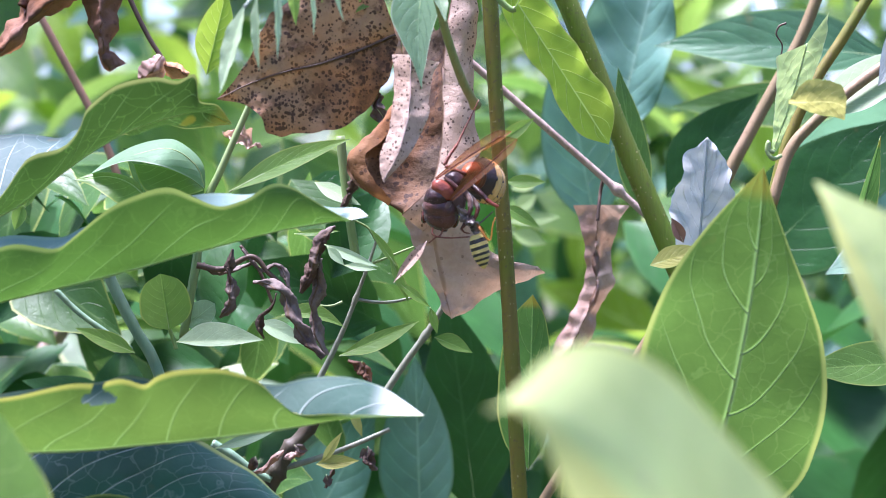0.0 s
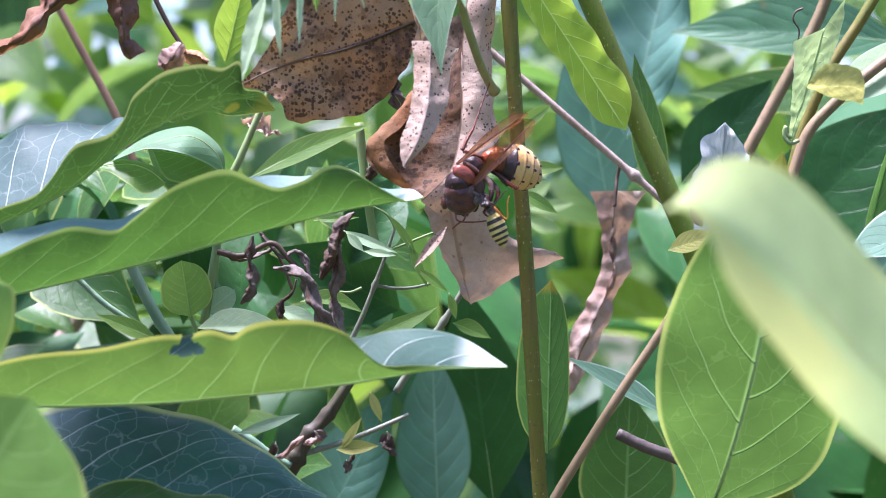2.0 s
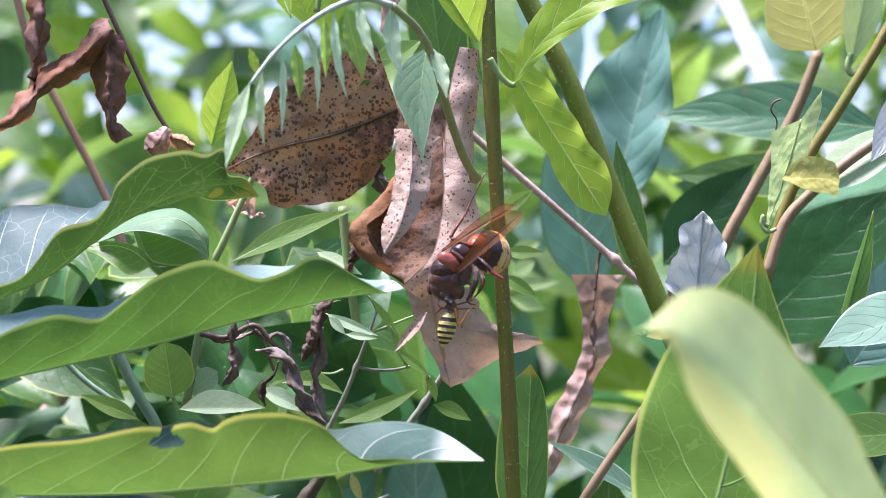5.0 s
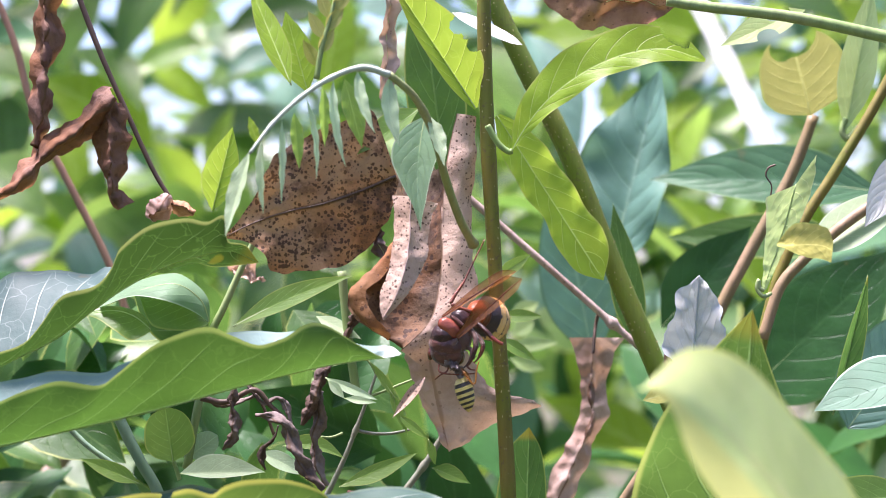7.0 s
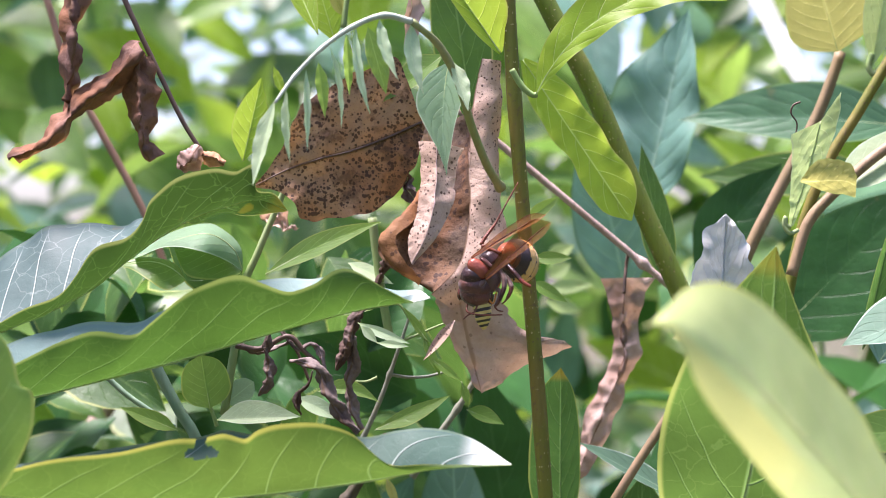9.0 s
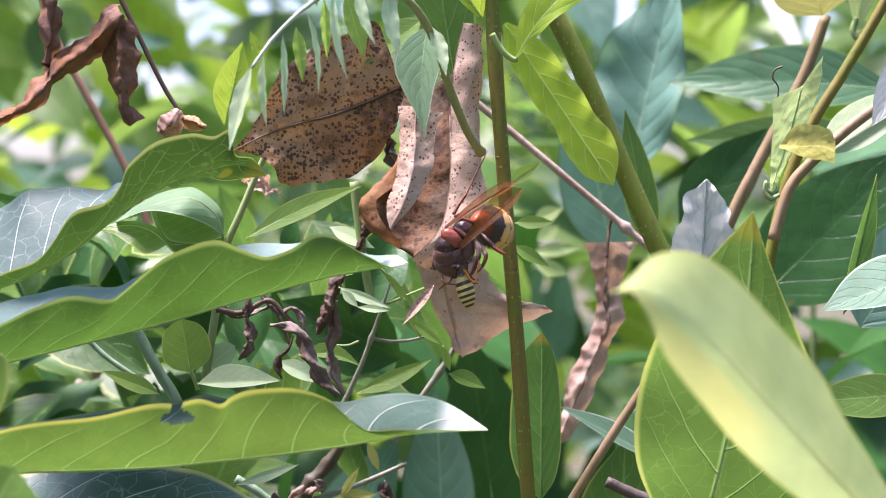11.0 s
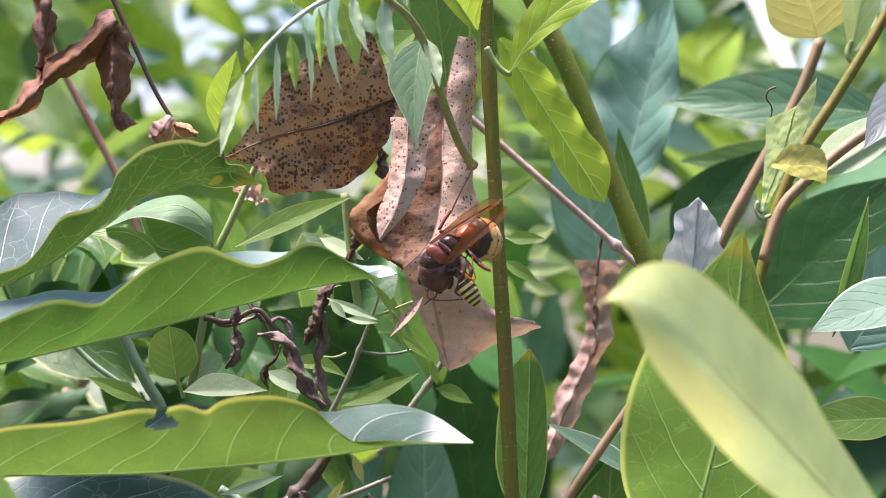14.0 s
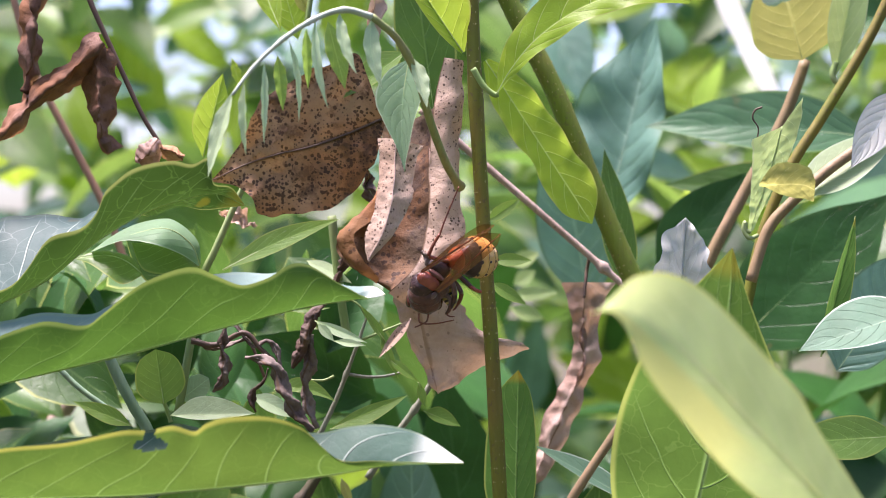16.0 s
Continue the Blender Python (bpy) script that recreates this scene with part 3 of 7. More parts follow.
def lenticels(e, pts, r0, r1, material, count, seed):
    """Small raised dots on a stem, one joined part."""
    rng = random.Random(seed)
    line = [Vector(p) for p in smooth_line(pts, 120)]
    bm = bmesh.new()
    for k in range(count):
        i = rng.randrange(10, 100)
        d = (line[i + 1] - line[i - 1]).normalized()
        u = d.cross(Vector((rng.gauss(0, 1), rng.gauss(0, 1), rng.gauss(0, 1)))).normalized()
        w = d.cross(u)
        r = r0 + (r1 - r0) * i / 119
        c = line[i] + u * r * 1.0
        a, b = rng.uniform(0.00012, 0.0003), rng.uniform(0.00008, 0.00016)
        ring = [bm.verts.new(c + d * a * math.cos(q) + w * b * math.sin(q)) for q in (0, 1.05, 2.1, 3.14, 4.19, 5.24)]
        top = bm.verts.new(c + u * 0.00016)
        for q in range(6):
            bm.faces.new((ring[q], ring[(q + 1) % 6], top))
    part("lenticel_dots", shifted(bm, e.location), material, e, "pale raised bark dots")


# ---- setting ----
def ground():
    me = bpy.data.meshes.new("ground")
    bm = bmesh.new()
    bmesh.ops.create_grid(bm, x_segments=60, y_segments=60, size=60)
    for v in bm.verts:
        v.co.z = 0.03 * noise.noise(v.co * 0.7)
    bm.to_mesh(me)
    bm.free()
    m, nt = mat_new("soil_and_litter")
    obj = nt.nodes.new("ShaderNodeTexCoord").outputs["Object"]
    a, b = noise_tex(nt, 3, 6, 0.6, obj), noise_tex(nt, 60, 4, 0.7, obj)
    col = mixc(nt, ramp(nt, a, 0.4, 0.6), (0.06, 0.09, 0.025), (0.10, 0.07, 0.045))
    col = mixc(nt, ramp(nt, b, 0.4, 0.7), col, (0.04, 0.035, 0.02))
    finish(nt, col, 0.9, 0, None, b, 0.01)
    me.materials.append(m)
    tagged(new("ground", me), "dark soil with grass and leaf litter", "ground", kind="structure")


ground()


def foliage(name, count, box, size, materials, label, seed, keep=None):
    """Far leaves, joined into one mesh: short bent blades of mixed greens."""
    rng = random.Random(seed)
    verts, faces, uvs, mats = [], [], [], []
    ns, nv = 6, 2
    pr = smooth_line([[v] for v in PROFILES["ovate"]], ns + 1)[:, 0]
    made = 0
    while made < count:
        c = Vector([rng.uniform(a, b) for a, b in box])
        if keep and not keep(c, rng):
            made += 0.2
            continue
        made += 1
        ln = rng.uniform(*size)
        w = ln * rng.uniform(0.2, 0.3)
        e1 = Vector((rng.uniform(-1, 1), rng.uniform(-0.6, 0.3), rng.uniform(-0.9, 0.6))).normalized()
        up = Vector((rng.uniform(-0.5, 0.5), rng.uniform(-1.0, 0.1), rng.uniform(0.3, 1)))
        e3 = (up - e1 * up.dot(e1)).normalized()
        e2 = e3.cross(e1)
        arch, fd = rng.uniform(0.02, 0.12) * ln, rng.uniform(0.05, 0.5)
        k0 = len(verts)
        for i in range(ns + 1):
            s = i / ns
            for j in range(-nv, nv + 1):
                v = j / nv
                p = c + e1 * (s - 0.5) * ln + e3 * arch * 4 * s * (1 - s) + (e2 * v + e3 * fd * abs(v)) * pr[i] * w
                verts.append(p)
                uvs.append((s, v * 0.5 + 0.5))
        q = 2 * nv + 1
        mi = rng.randrange(len(materials))
        for i in range(ns):
            for j in range(2 * nv):
                a = k0 + i * q + j
                faces.append((a, a + q, a + q + 1, a + 1))
                mats.append(mi)
    me = bpy.data.meshes.new(name)
    me.from_pydata(verts, [], faces)
    lay = me.uv_layers.new(name="blade")
    for lp in me.loops:
        lay.data[lp.index].uv = uvs[lp.vertex_index]
    for m in materials:
        me.materials.append(m)
    me.polygons.foreach_set("material_index", mats)
    me.polygons.foreach_set("use_smooth", [True] * len(faces))
    return tagged(new(name, me), label, "foliage", kind="stuff")


foliage("hedge_foliage", 900, ((-0.7, 0.7), (0.45, 1.3), (0.55, 1.06)), (0.05, 0.10), [M_GREEN, M_LIGHT, M_LIME, M_BLUE, M_DARK], "mixed green hedge leaves in soft focus", 11)
foliage("upper_foliage", 1020, ((-0.6, 0.6), (0.45, 1.4), (0.98, 1.36)), (0.04, 0.085), [M_LIME, M_LIGHT, M_GREEN, M_GREEN, M_BLUE, M_LIGHT], "bright lime-green leaves against the sky", 18,
        lambda c, r: r.random() < 0.95 - 1.5 * max(0, c.z - 1.05))
# mostly dark leaves here: the deep gaps' shade is put into the leaf colour
foliage("lower_foliage", 760, ((-0.45, 0.5), (0.16, 0.45), (0.6, 0.985)), (0.05, 0.10), [M_GREEN, M_DARK, M_DARK], "dense shrub leaves low in the hedge, dark greens standing for shaded gaps", 12,
        lambda c, r: not (-0.005 < c.x < 0.055 and c.z > 0.945 and c.y < 0.3))
foliage("sprig_foliage", 130, ((-0.14, -0.012), (0.06, 0.15), (0.93, 1.005)), (0.016, 0.036), [M_GREEN, M_LIGHT, M_DARK, M_DARK, M_GREEN], "small mixed green leaves of the undergrowth", 19)
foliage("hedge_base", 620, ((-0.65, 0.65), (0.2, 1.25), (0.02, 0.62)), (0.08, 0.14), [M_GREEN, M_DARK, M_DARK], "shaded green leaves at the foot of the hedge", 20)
# added out of view: overhead leaves that cut skylight on the hedge
foliage("upper_canopy", 260, ((-0.6, 0.6), (0.5, 0.95), (1.26, 1.55)), (0.07, 0.12), [M_GREEN, M_DARK, M_LIGHT], "unseen leaves added overhead to shade the hedge", 14)
foliage("far_hedge", 4800, ((-3.2, 3.2), (2.2, 3.4), (0.0, 2.5)), (0.08, 0.17), [M_GREEN, M_LIGHT, M_GREEN, M_DARK], "distant hedge of green leaves", 13,
        lambda c, r: r.random() < 1.0 - 0.22 * max(0, c.z - 1.3))

# three leaf walls added out of view to keep out light from the horizon
foliage("garden_hedge", 1500, ((-3.4, 3.4), (-3.4, -2.2), (0.0, 1.6)), (0.2, 0.34), [M_GREEN, M_DARK], "unseen leaf wall added behind to block low skylight", 15)
foliage("side_hedge", 900, ((-3.2, -2.0), (-3.0, 2.6), (0.0, 2.1)), (0.2, 0.34), [M_GREEN, M_DARK], "unseen leaf wall added on the left to block low skylight", 16)
foliage("side_shrubs", 900, ((1.8, 3.0), (-3.0, 2.6), (0.0, 2.1)), (0.2, 0.34), [M_GREEN, M_DARK], "unseen leaf wall added on the right to block low skylight", 17)

# ---- main stems ----
VINE = [(0.0113, 0.006, 1.0879), (0.0116, 0.006, 1.0625), (0.0125, 0.006, 1.0393), (0.0146, 0.006, 1.0044), (0.0162, 0.006, 0.981), (0.0188, 0.006, 0.9362), (0.021, 0.006, 0.9046), (0.0236, 0.006, 0.8632)]
vine = stem("vine", VINE, 0.00147, 0.00165, M_STEM, "upright olive-green vine stem with fine brown specks", "stem", nodes=((0.3, 0.1), (0.62, 0.08)), n=60)
lenticels(vine, VINE, 0.00147, 0.00165, M_LENT, 420, 3)
part("lower_stalk", shifted(tube_bm([VINE[-1], (0.012, 0.02, 0.5), (0.0, 0.03, -0.02)], 0.00165, 0.00236, 12, 14), VINE[0]), M_STEM, vine)
BRANCH = [(0.0076, 0.03, 1.0886), (0.0143, 0.03, 1.0733), (0.0224, 0.03, 1.0567), (0.0314, 0.03, 1.0389), (0.0416, 0.03, 1.0135), (0.0519, 0.03, 0.9895), (0.064, 0.03, 0.9592), (0.0811, 0.04, 0.9131)]
branch = stem("woody_branch", BRANCH, 0.00215, 0.00253, M_STEMG, "thick olive-green shrub stem leaning across the vine", "stem", n=60)
lenticels(branch, BRANCH, 0.00215, 0.00253, M_LENT, 380, 4)
part("lower_stalk", shifted(tube_bm([BRANCH[-1], (0.09, 0.06, 0.4), (0.08, 0.07, -0.02)], 0.00253, 0.00380, 12, 14), BRANCH[0]), M_STEMG, branch)
stem("dry_twig", [(0.0003, 0.044, 1.0372), (0.0102, 0.044, 1.0287), (0.0253, 0.044, 1.0157), (0.0398, 0.044, 1.0031), (0.0477, 0.044, 0.9962), (0.0582, 0.044, 0.9864)], 0.00089, 0.00078, M_TWIG, "thin dry tan twig with a knotted node", "twig", nodes=((0.67, 0.9),), n=50)
stem("tan_branch", [(0.0931, 0.06, 1.0506), (0.0876, 0.06, 1.0362), (0.0781, 0.06, 1.0184), (0.0706, 0.06, 1.0041), (0.0645, 0.06, 0.9898)], 0.00135, 0.00163, M_STEMB, "smooth tan-brown young stem", "stem")
stem("olive_branch", [(0.1112, 0.025, 1.0757), (0.102, 0.025, 1.0541), (0.0909, 0.025, 1.0351), (0.0833, 0.025, 1.0231), (0.0776, 0.025, 1.0099), (0.0739, 0.025, 0.9948), (0.0707, 0.025, 0.9772)], 0.00113, 0.00138, M_STEM, "slender olive branch on the shrub", "stem")
stem("brown_branch", [(0.1142, 0.018, 1.0397), (0.1003, 0.018, 1.0291), (0.0906, 0.018, 1.0222), (0.0819, 0.018, 1.0145), (0.0769, 0.018, 1.0085), (0.0732, 0.018, 0.9974)], 0.00123, 0.00123, M_STEMB, "brown side branch with green bark", "stem")
stem("crossing_branch", [(0.0471, -0.02, 1.0653), (0.055, -0.02, 1.0642), (0.072, -0.02, 1.0623), (0.091, -0.02, 1.0584), (0.1127, -0.02, 1.0536)], 0.00101, 0.00134, M_STEML, "pale green stem crossing overhead", "stem")
stem("brown_stick", [(0.0185, 0, 0.928), (0.0231, 0, 0.9364), (0.0346, 0, 0.9547), (0.0438, 0, 0.9685), (0.0479, 0, 0.9755)], 0.00106, 0.00094, M_STEMB, "bare brown stick leaning in the shrub", "twig")
stem("cut_stick", [(0.0355, 0.01, 0.9458), (0.0416, 0.01, 0.9429), (0.0476, 0.01, 0.9407), (0.0595, 0.01, 0.9357)], 0.00121, 0.00133, M_STICK, "short grey-brown stick with a broken end", "twig")
stem("bare_branch", [(-0.1185, 0.09, 1.0993), (-0.1066, 0.09, 1.0732), (-0.1006, 0.09, 1.053), (-0.0918, 0.09, 1.0356), (-0.0815, 0.09, 1.0155), (-0.0741, 0.09, 0.9954)], 0.00087, 0.00101, M_BROWN, "brown bare stem behind the leaves", "stem")
stem("hanging_twig", [(-0.0759, 0, 1.0749), (-0.0728, 0, 1.0666), (-0.0686, 0, 1.056), (-0.0632, 0, 1.0442), (-0.0577, 0, 1.0324), (-0.0541, 0, 1.0265)], 0.00065, 0.00047, M_TWIGD, "thin dark dry bent twig", "twig")

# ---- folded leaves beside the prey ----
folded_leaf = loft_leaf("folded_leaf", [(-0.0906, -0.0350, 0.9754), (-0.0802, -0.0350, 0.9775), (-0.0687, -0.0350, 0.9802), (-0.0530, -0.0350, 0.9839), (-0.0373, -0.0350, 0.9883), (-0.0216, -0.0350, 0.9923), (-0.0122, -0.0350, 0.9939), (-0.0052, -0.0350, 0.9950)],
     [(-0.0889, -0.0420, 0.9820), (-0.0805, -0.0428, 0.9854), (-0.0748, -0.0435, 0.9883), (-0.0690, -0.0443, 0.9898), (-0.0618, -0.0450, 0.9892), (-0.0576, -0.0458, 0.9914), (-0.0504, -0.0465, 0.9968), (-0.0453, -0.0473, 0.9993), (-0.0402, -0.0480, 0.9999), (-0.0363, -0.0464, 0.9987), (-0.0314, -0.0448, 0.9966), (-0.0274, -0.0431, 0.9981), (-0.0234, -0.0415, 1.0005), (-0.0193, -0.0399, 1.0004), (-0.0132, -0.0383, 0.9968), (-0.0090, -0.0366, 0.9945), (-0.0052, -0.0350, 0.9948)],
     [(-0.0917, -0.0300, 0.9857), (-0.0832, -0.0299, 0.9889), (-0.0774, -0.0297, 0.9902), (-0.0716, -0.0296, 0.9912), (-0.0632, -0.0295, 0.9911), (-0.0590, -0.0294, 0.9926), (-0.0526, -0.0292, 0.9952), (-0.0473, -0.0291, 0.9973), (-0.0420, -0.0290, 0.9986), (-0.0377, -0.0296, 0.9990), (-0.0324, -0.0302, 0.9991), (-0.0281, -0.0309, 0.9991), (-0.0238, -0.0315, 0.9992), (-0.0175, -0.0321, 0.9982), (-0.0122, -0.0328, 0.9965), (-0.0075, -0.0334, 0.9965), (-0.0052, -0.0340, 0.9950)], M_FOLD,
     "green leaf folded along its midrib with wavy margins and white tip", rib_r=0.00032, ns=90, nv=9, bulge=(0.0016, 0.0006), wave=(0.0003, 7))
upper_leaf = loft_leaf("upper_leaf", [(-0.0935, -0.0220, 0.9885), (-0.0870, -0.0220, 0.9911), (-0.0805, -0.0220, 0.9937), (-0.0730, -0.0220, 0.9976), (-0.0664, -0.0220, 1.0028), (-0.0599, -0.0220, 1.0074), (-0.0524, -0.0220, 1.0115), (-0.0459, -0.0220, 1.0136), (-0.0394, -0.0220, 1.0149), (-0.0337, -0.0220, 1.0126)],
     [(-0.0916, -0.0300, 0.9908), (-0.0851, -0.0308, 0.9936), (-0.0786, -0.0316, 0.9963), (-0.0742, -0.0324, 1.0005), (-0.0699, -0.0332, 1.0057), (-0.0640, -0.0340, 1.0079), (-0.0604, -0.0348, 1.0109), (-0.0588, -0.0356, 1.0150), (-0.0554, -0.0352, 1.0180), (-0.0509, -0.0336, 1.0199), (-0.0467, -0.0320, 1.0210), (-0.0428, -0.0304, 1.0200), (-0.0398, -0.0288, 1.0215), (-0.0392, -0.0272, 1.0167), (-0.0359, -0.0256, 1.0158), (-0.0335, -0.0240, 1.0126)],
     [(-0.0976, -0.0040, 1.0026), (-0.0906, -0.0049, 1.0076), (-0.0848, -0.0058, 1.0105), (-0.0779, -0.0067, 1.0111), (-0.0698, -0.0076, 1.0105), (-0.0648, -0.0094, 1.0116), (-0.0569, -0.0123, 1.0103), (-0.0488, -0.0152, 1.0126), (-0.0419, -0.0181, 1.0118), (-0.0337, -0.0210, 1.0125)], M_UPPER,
     "green folded leaf with a yellowed tip spot, sky sheen painted on its upper side", rib_r=0.00028, ns=90, nv=10, bulge=(0.0014, 0.0008), wave=(0.0003, 6))
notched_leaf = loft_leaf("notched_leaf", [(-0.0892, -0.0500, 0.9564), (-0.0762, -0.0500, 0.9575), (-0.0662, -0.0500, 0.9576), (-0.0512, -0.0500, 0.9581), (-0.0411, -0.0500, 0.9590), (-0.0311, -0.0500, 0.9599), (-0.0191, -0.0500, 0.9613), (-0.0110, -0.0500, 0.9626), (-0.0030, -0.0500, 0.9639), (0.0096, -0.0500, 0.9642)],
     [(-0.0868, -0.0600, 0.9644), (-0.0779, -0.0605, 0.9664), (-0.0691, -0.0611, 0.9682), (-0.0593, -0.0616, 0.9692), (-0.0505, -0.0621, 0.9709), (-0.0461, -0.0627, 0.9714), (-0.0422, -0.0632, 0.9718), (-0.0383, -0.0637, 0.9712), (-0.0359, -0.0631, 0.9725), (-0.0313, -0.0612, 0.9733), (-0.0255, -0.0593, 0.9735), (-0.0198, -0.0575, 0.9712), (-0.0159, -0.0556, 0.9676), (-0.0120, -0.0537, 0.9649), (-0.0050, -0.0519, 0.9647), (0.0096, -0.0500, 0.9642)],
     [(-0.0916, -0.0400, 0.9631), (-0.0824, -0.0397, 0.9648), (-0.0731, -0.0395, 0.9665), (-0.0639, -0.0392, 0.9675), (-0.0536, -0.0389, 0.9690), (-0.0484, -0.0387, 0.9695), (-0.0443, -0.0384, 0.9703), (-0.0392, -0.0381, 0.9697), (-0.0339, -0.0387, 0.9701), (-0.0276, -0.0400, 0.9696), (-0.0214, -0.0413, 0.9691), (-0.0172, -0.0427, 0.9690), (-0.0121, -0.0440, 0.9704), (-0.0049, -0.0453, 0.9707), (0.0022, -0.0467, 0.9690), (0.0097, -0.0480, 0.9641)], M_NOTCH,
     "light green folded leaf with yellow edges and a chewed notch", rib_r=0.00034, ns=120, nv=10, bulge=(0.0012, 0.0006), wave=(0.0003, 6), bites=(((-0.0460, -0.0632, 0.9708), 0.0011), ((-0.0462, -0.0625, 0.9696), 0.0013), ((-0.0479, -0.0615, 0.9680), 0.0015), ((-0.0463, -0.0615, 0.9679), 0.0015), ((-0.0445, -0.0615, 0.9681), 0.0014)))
loft_leaf("veined_leaf", [(-0.0853, -0.0320, 0.9328), (-0.0695, -0.0315, 0.9361), (-0.0537, -0.0310, 0.9376), (-0.0379, -0.0305, 0.9380), (-0.0209, -0.0300, 0.9374)],
     [(-0.0908, -0.0160, 0.9509), (-0.0762, -0.0174, 0.9554), (-0.0639, -0.0189, 0.9562), (-0.0518, -0.0203, 0.9540), (-0.0429, -0.0217, 0.9511), (-0.0352, -0.0231, 0.9464), (-0.0286, -0.0246, 0.9414), (-0.0210, -0.0260, 0.9368)],
     [(-0.0840, -0.0380, 0.9339), (-0.0688, -0.0360, 0.9272), (-0.0534, -0.0340, 0.9262), (-0.0378, -0.0320, 0.9295), (-0.0209, -0.0300, 0.9374)], M_VEINED,
     "dark blue-green leaf with a net of pale veins", rib_r=0.0003, ns=60, bulge=(0.002, 0.002), wave=(0.0006, 4))
loft_leaf("low_edge_leaf", [(-0.0691, -0.0460, 0.9378), (-0.0569, -0.0460, 0.9378), (-0.0467, -0.0460, 0.9381), (-0.0365, -0.0460, 0.9388)],
     [(-0.0698, -0.0420, 0.9392), (-0.0661, -0.0420, 0.9426), (-0.0610, -0.0420, 0.9444), (-0.0559, -0.0420, 0.9442), (-0.0523, -0.0420, 0.9426), (-0.0477, -0.0420, 0.9415), (-0.0420, -0.0420, 0.9414), (-0.0369, -0.0420, 0.9383)],
     [(-0.0680, -0.0520, 0.9383), (-0.0563, -0.0500, 0.9334), (-0.0465, -0.0480, 0.9335), (-0.0365, -0.0460, 0.9388)], M_GREEN,
     "green leaf with a pale wavy rim", bulge=(0.0006, 0.0006))
leaf("corner_leaf", (-0.0773, -0.12, 0.942), (-0.0612, -0.12, 0.9676), 0.01237, 0.02020, (0.2, -0.8, 0.7), M_LIGHT, "light green leaf in soft focus low in the hedge", prof="round", fold=(10, 10))
loft_leaf("edge_leaf", [(-0.0806, -0.0850, 0.9622), (-0.0795, -0.0850, 0.9716), (-0.0803, -0.0850, 0.9811), (-0.0820, -0.0850, 0.9906), (-0.0805, -0.0850, 0.9943)],
     [(-0.0796, -0.0850, 0.9622), (-0.0753, -0.0850, 0.9668), (-0.0718, -0.0850, 0.9734), (-0.0708, -0.0850, 0.9776), (-0.0710, -0.0850, 0.9814), (-0.0731, -0.0850, 0.9829), (-0.0740, -0.0850, 0.9867), (-0.0758, -0.0850, 0.9905), (-0.0805, -0.0850, 0.9943)],
     [(-0.0825, -0.0850, 0.9622), (-0.0861, -0.0850, 0.9717), (-0.0869, -0.0850, 0.9812), (-0.0848, -0.0850, 0.9906), (-0.0805, -0.0850, 0.9943)], M_LIGHT,
     "light green leaf with a wavy yellow margin", bulge=(0.0006, 0.0006))

# ---- broad leaves beside the stem ----
leaf("broad_leaf", (0.0505, -0.02, 0.9349), (0.0599, -0.045, 1.0039), [0.00218, 0.00763, 0.01307, 0.01689, 0.01874, 0.01896, 0.01830, 0.01634, 0.01199, 0.00654, 0.00000], [0.00327, 0.01307, 0.01743, 0.01798, 0.01743, 0.01634, 0.01416, 0.01035, 0.00632, 0.00283, 0.00000], (0.1, -1, 0.25), M_BIG,
     "broad light green leaf with pale net veins and orange tip", fold=(6, 10), arch=0.003, side=-0.002, wave=(0.0008, 3, 0), ns=40, nv=8, rib_r=0.00035)
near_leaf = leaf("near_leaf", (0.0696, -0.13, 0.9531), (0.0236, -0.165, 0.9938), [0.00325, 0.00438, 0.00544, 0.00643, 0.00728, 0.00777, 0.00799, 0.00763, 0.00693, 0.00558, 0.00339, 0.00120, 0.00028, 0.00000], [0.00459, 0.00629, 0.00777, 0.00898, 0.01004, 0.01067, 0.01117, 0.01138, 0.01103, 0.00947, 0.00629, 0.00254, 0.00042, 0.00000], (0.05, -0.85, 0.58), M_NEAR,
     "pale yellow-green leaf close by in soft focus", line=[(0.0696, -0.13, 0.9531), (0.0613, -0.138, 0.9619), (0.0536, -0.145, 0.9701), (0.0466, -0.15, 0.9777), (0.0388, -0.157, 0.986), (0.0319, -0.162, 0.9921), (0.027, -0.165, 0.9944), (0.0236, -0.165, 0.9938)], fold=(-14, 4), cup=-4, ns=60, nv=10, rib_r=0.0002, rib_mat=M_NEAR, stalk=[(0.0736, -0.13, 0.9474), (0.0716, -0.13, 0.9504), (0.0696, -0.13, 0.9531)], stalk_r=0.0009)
stem("shrub_shoot", [(0.13, -0.14, 0.0), (0.135, -0.145, 0.5), (0.13, -0.142, 0.8), tuple(near_leaf.location)], 0.003, 0.0012, M_STEMG, "green shoot that bears a pale leaf", "stem")
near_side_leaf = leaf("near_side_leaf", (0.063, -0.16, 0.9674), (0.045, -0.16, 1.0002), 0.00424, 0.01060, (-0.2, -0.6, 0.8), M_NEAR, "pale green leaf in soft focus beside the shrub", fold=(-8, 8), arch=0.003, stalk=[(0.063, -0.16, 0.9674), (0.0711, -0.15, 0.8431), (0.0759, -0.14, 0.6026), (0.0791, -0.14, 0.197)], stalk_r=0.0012)
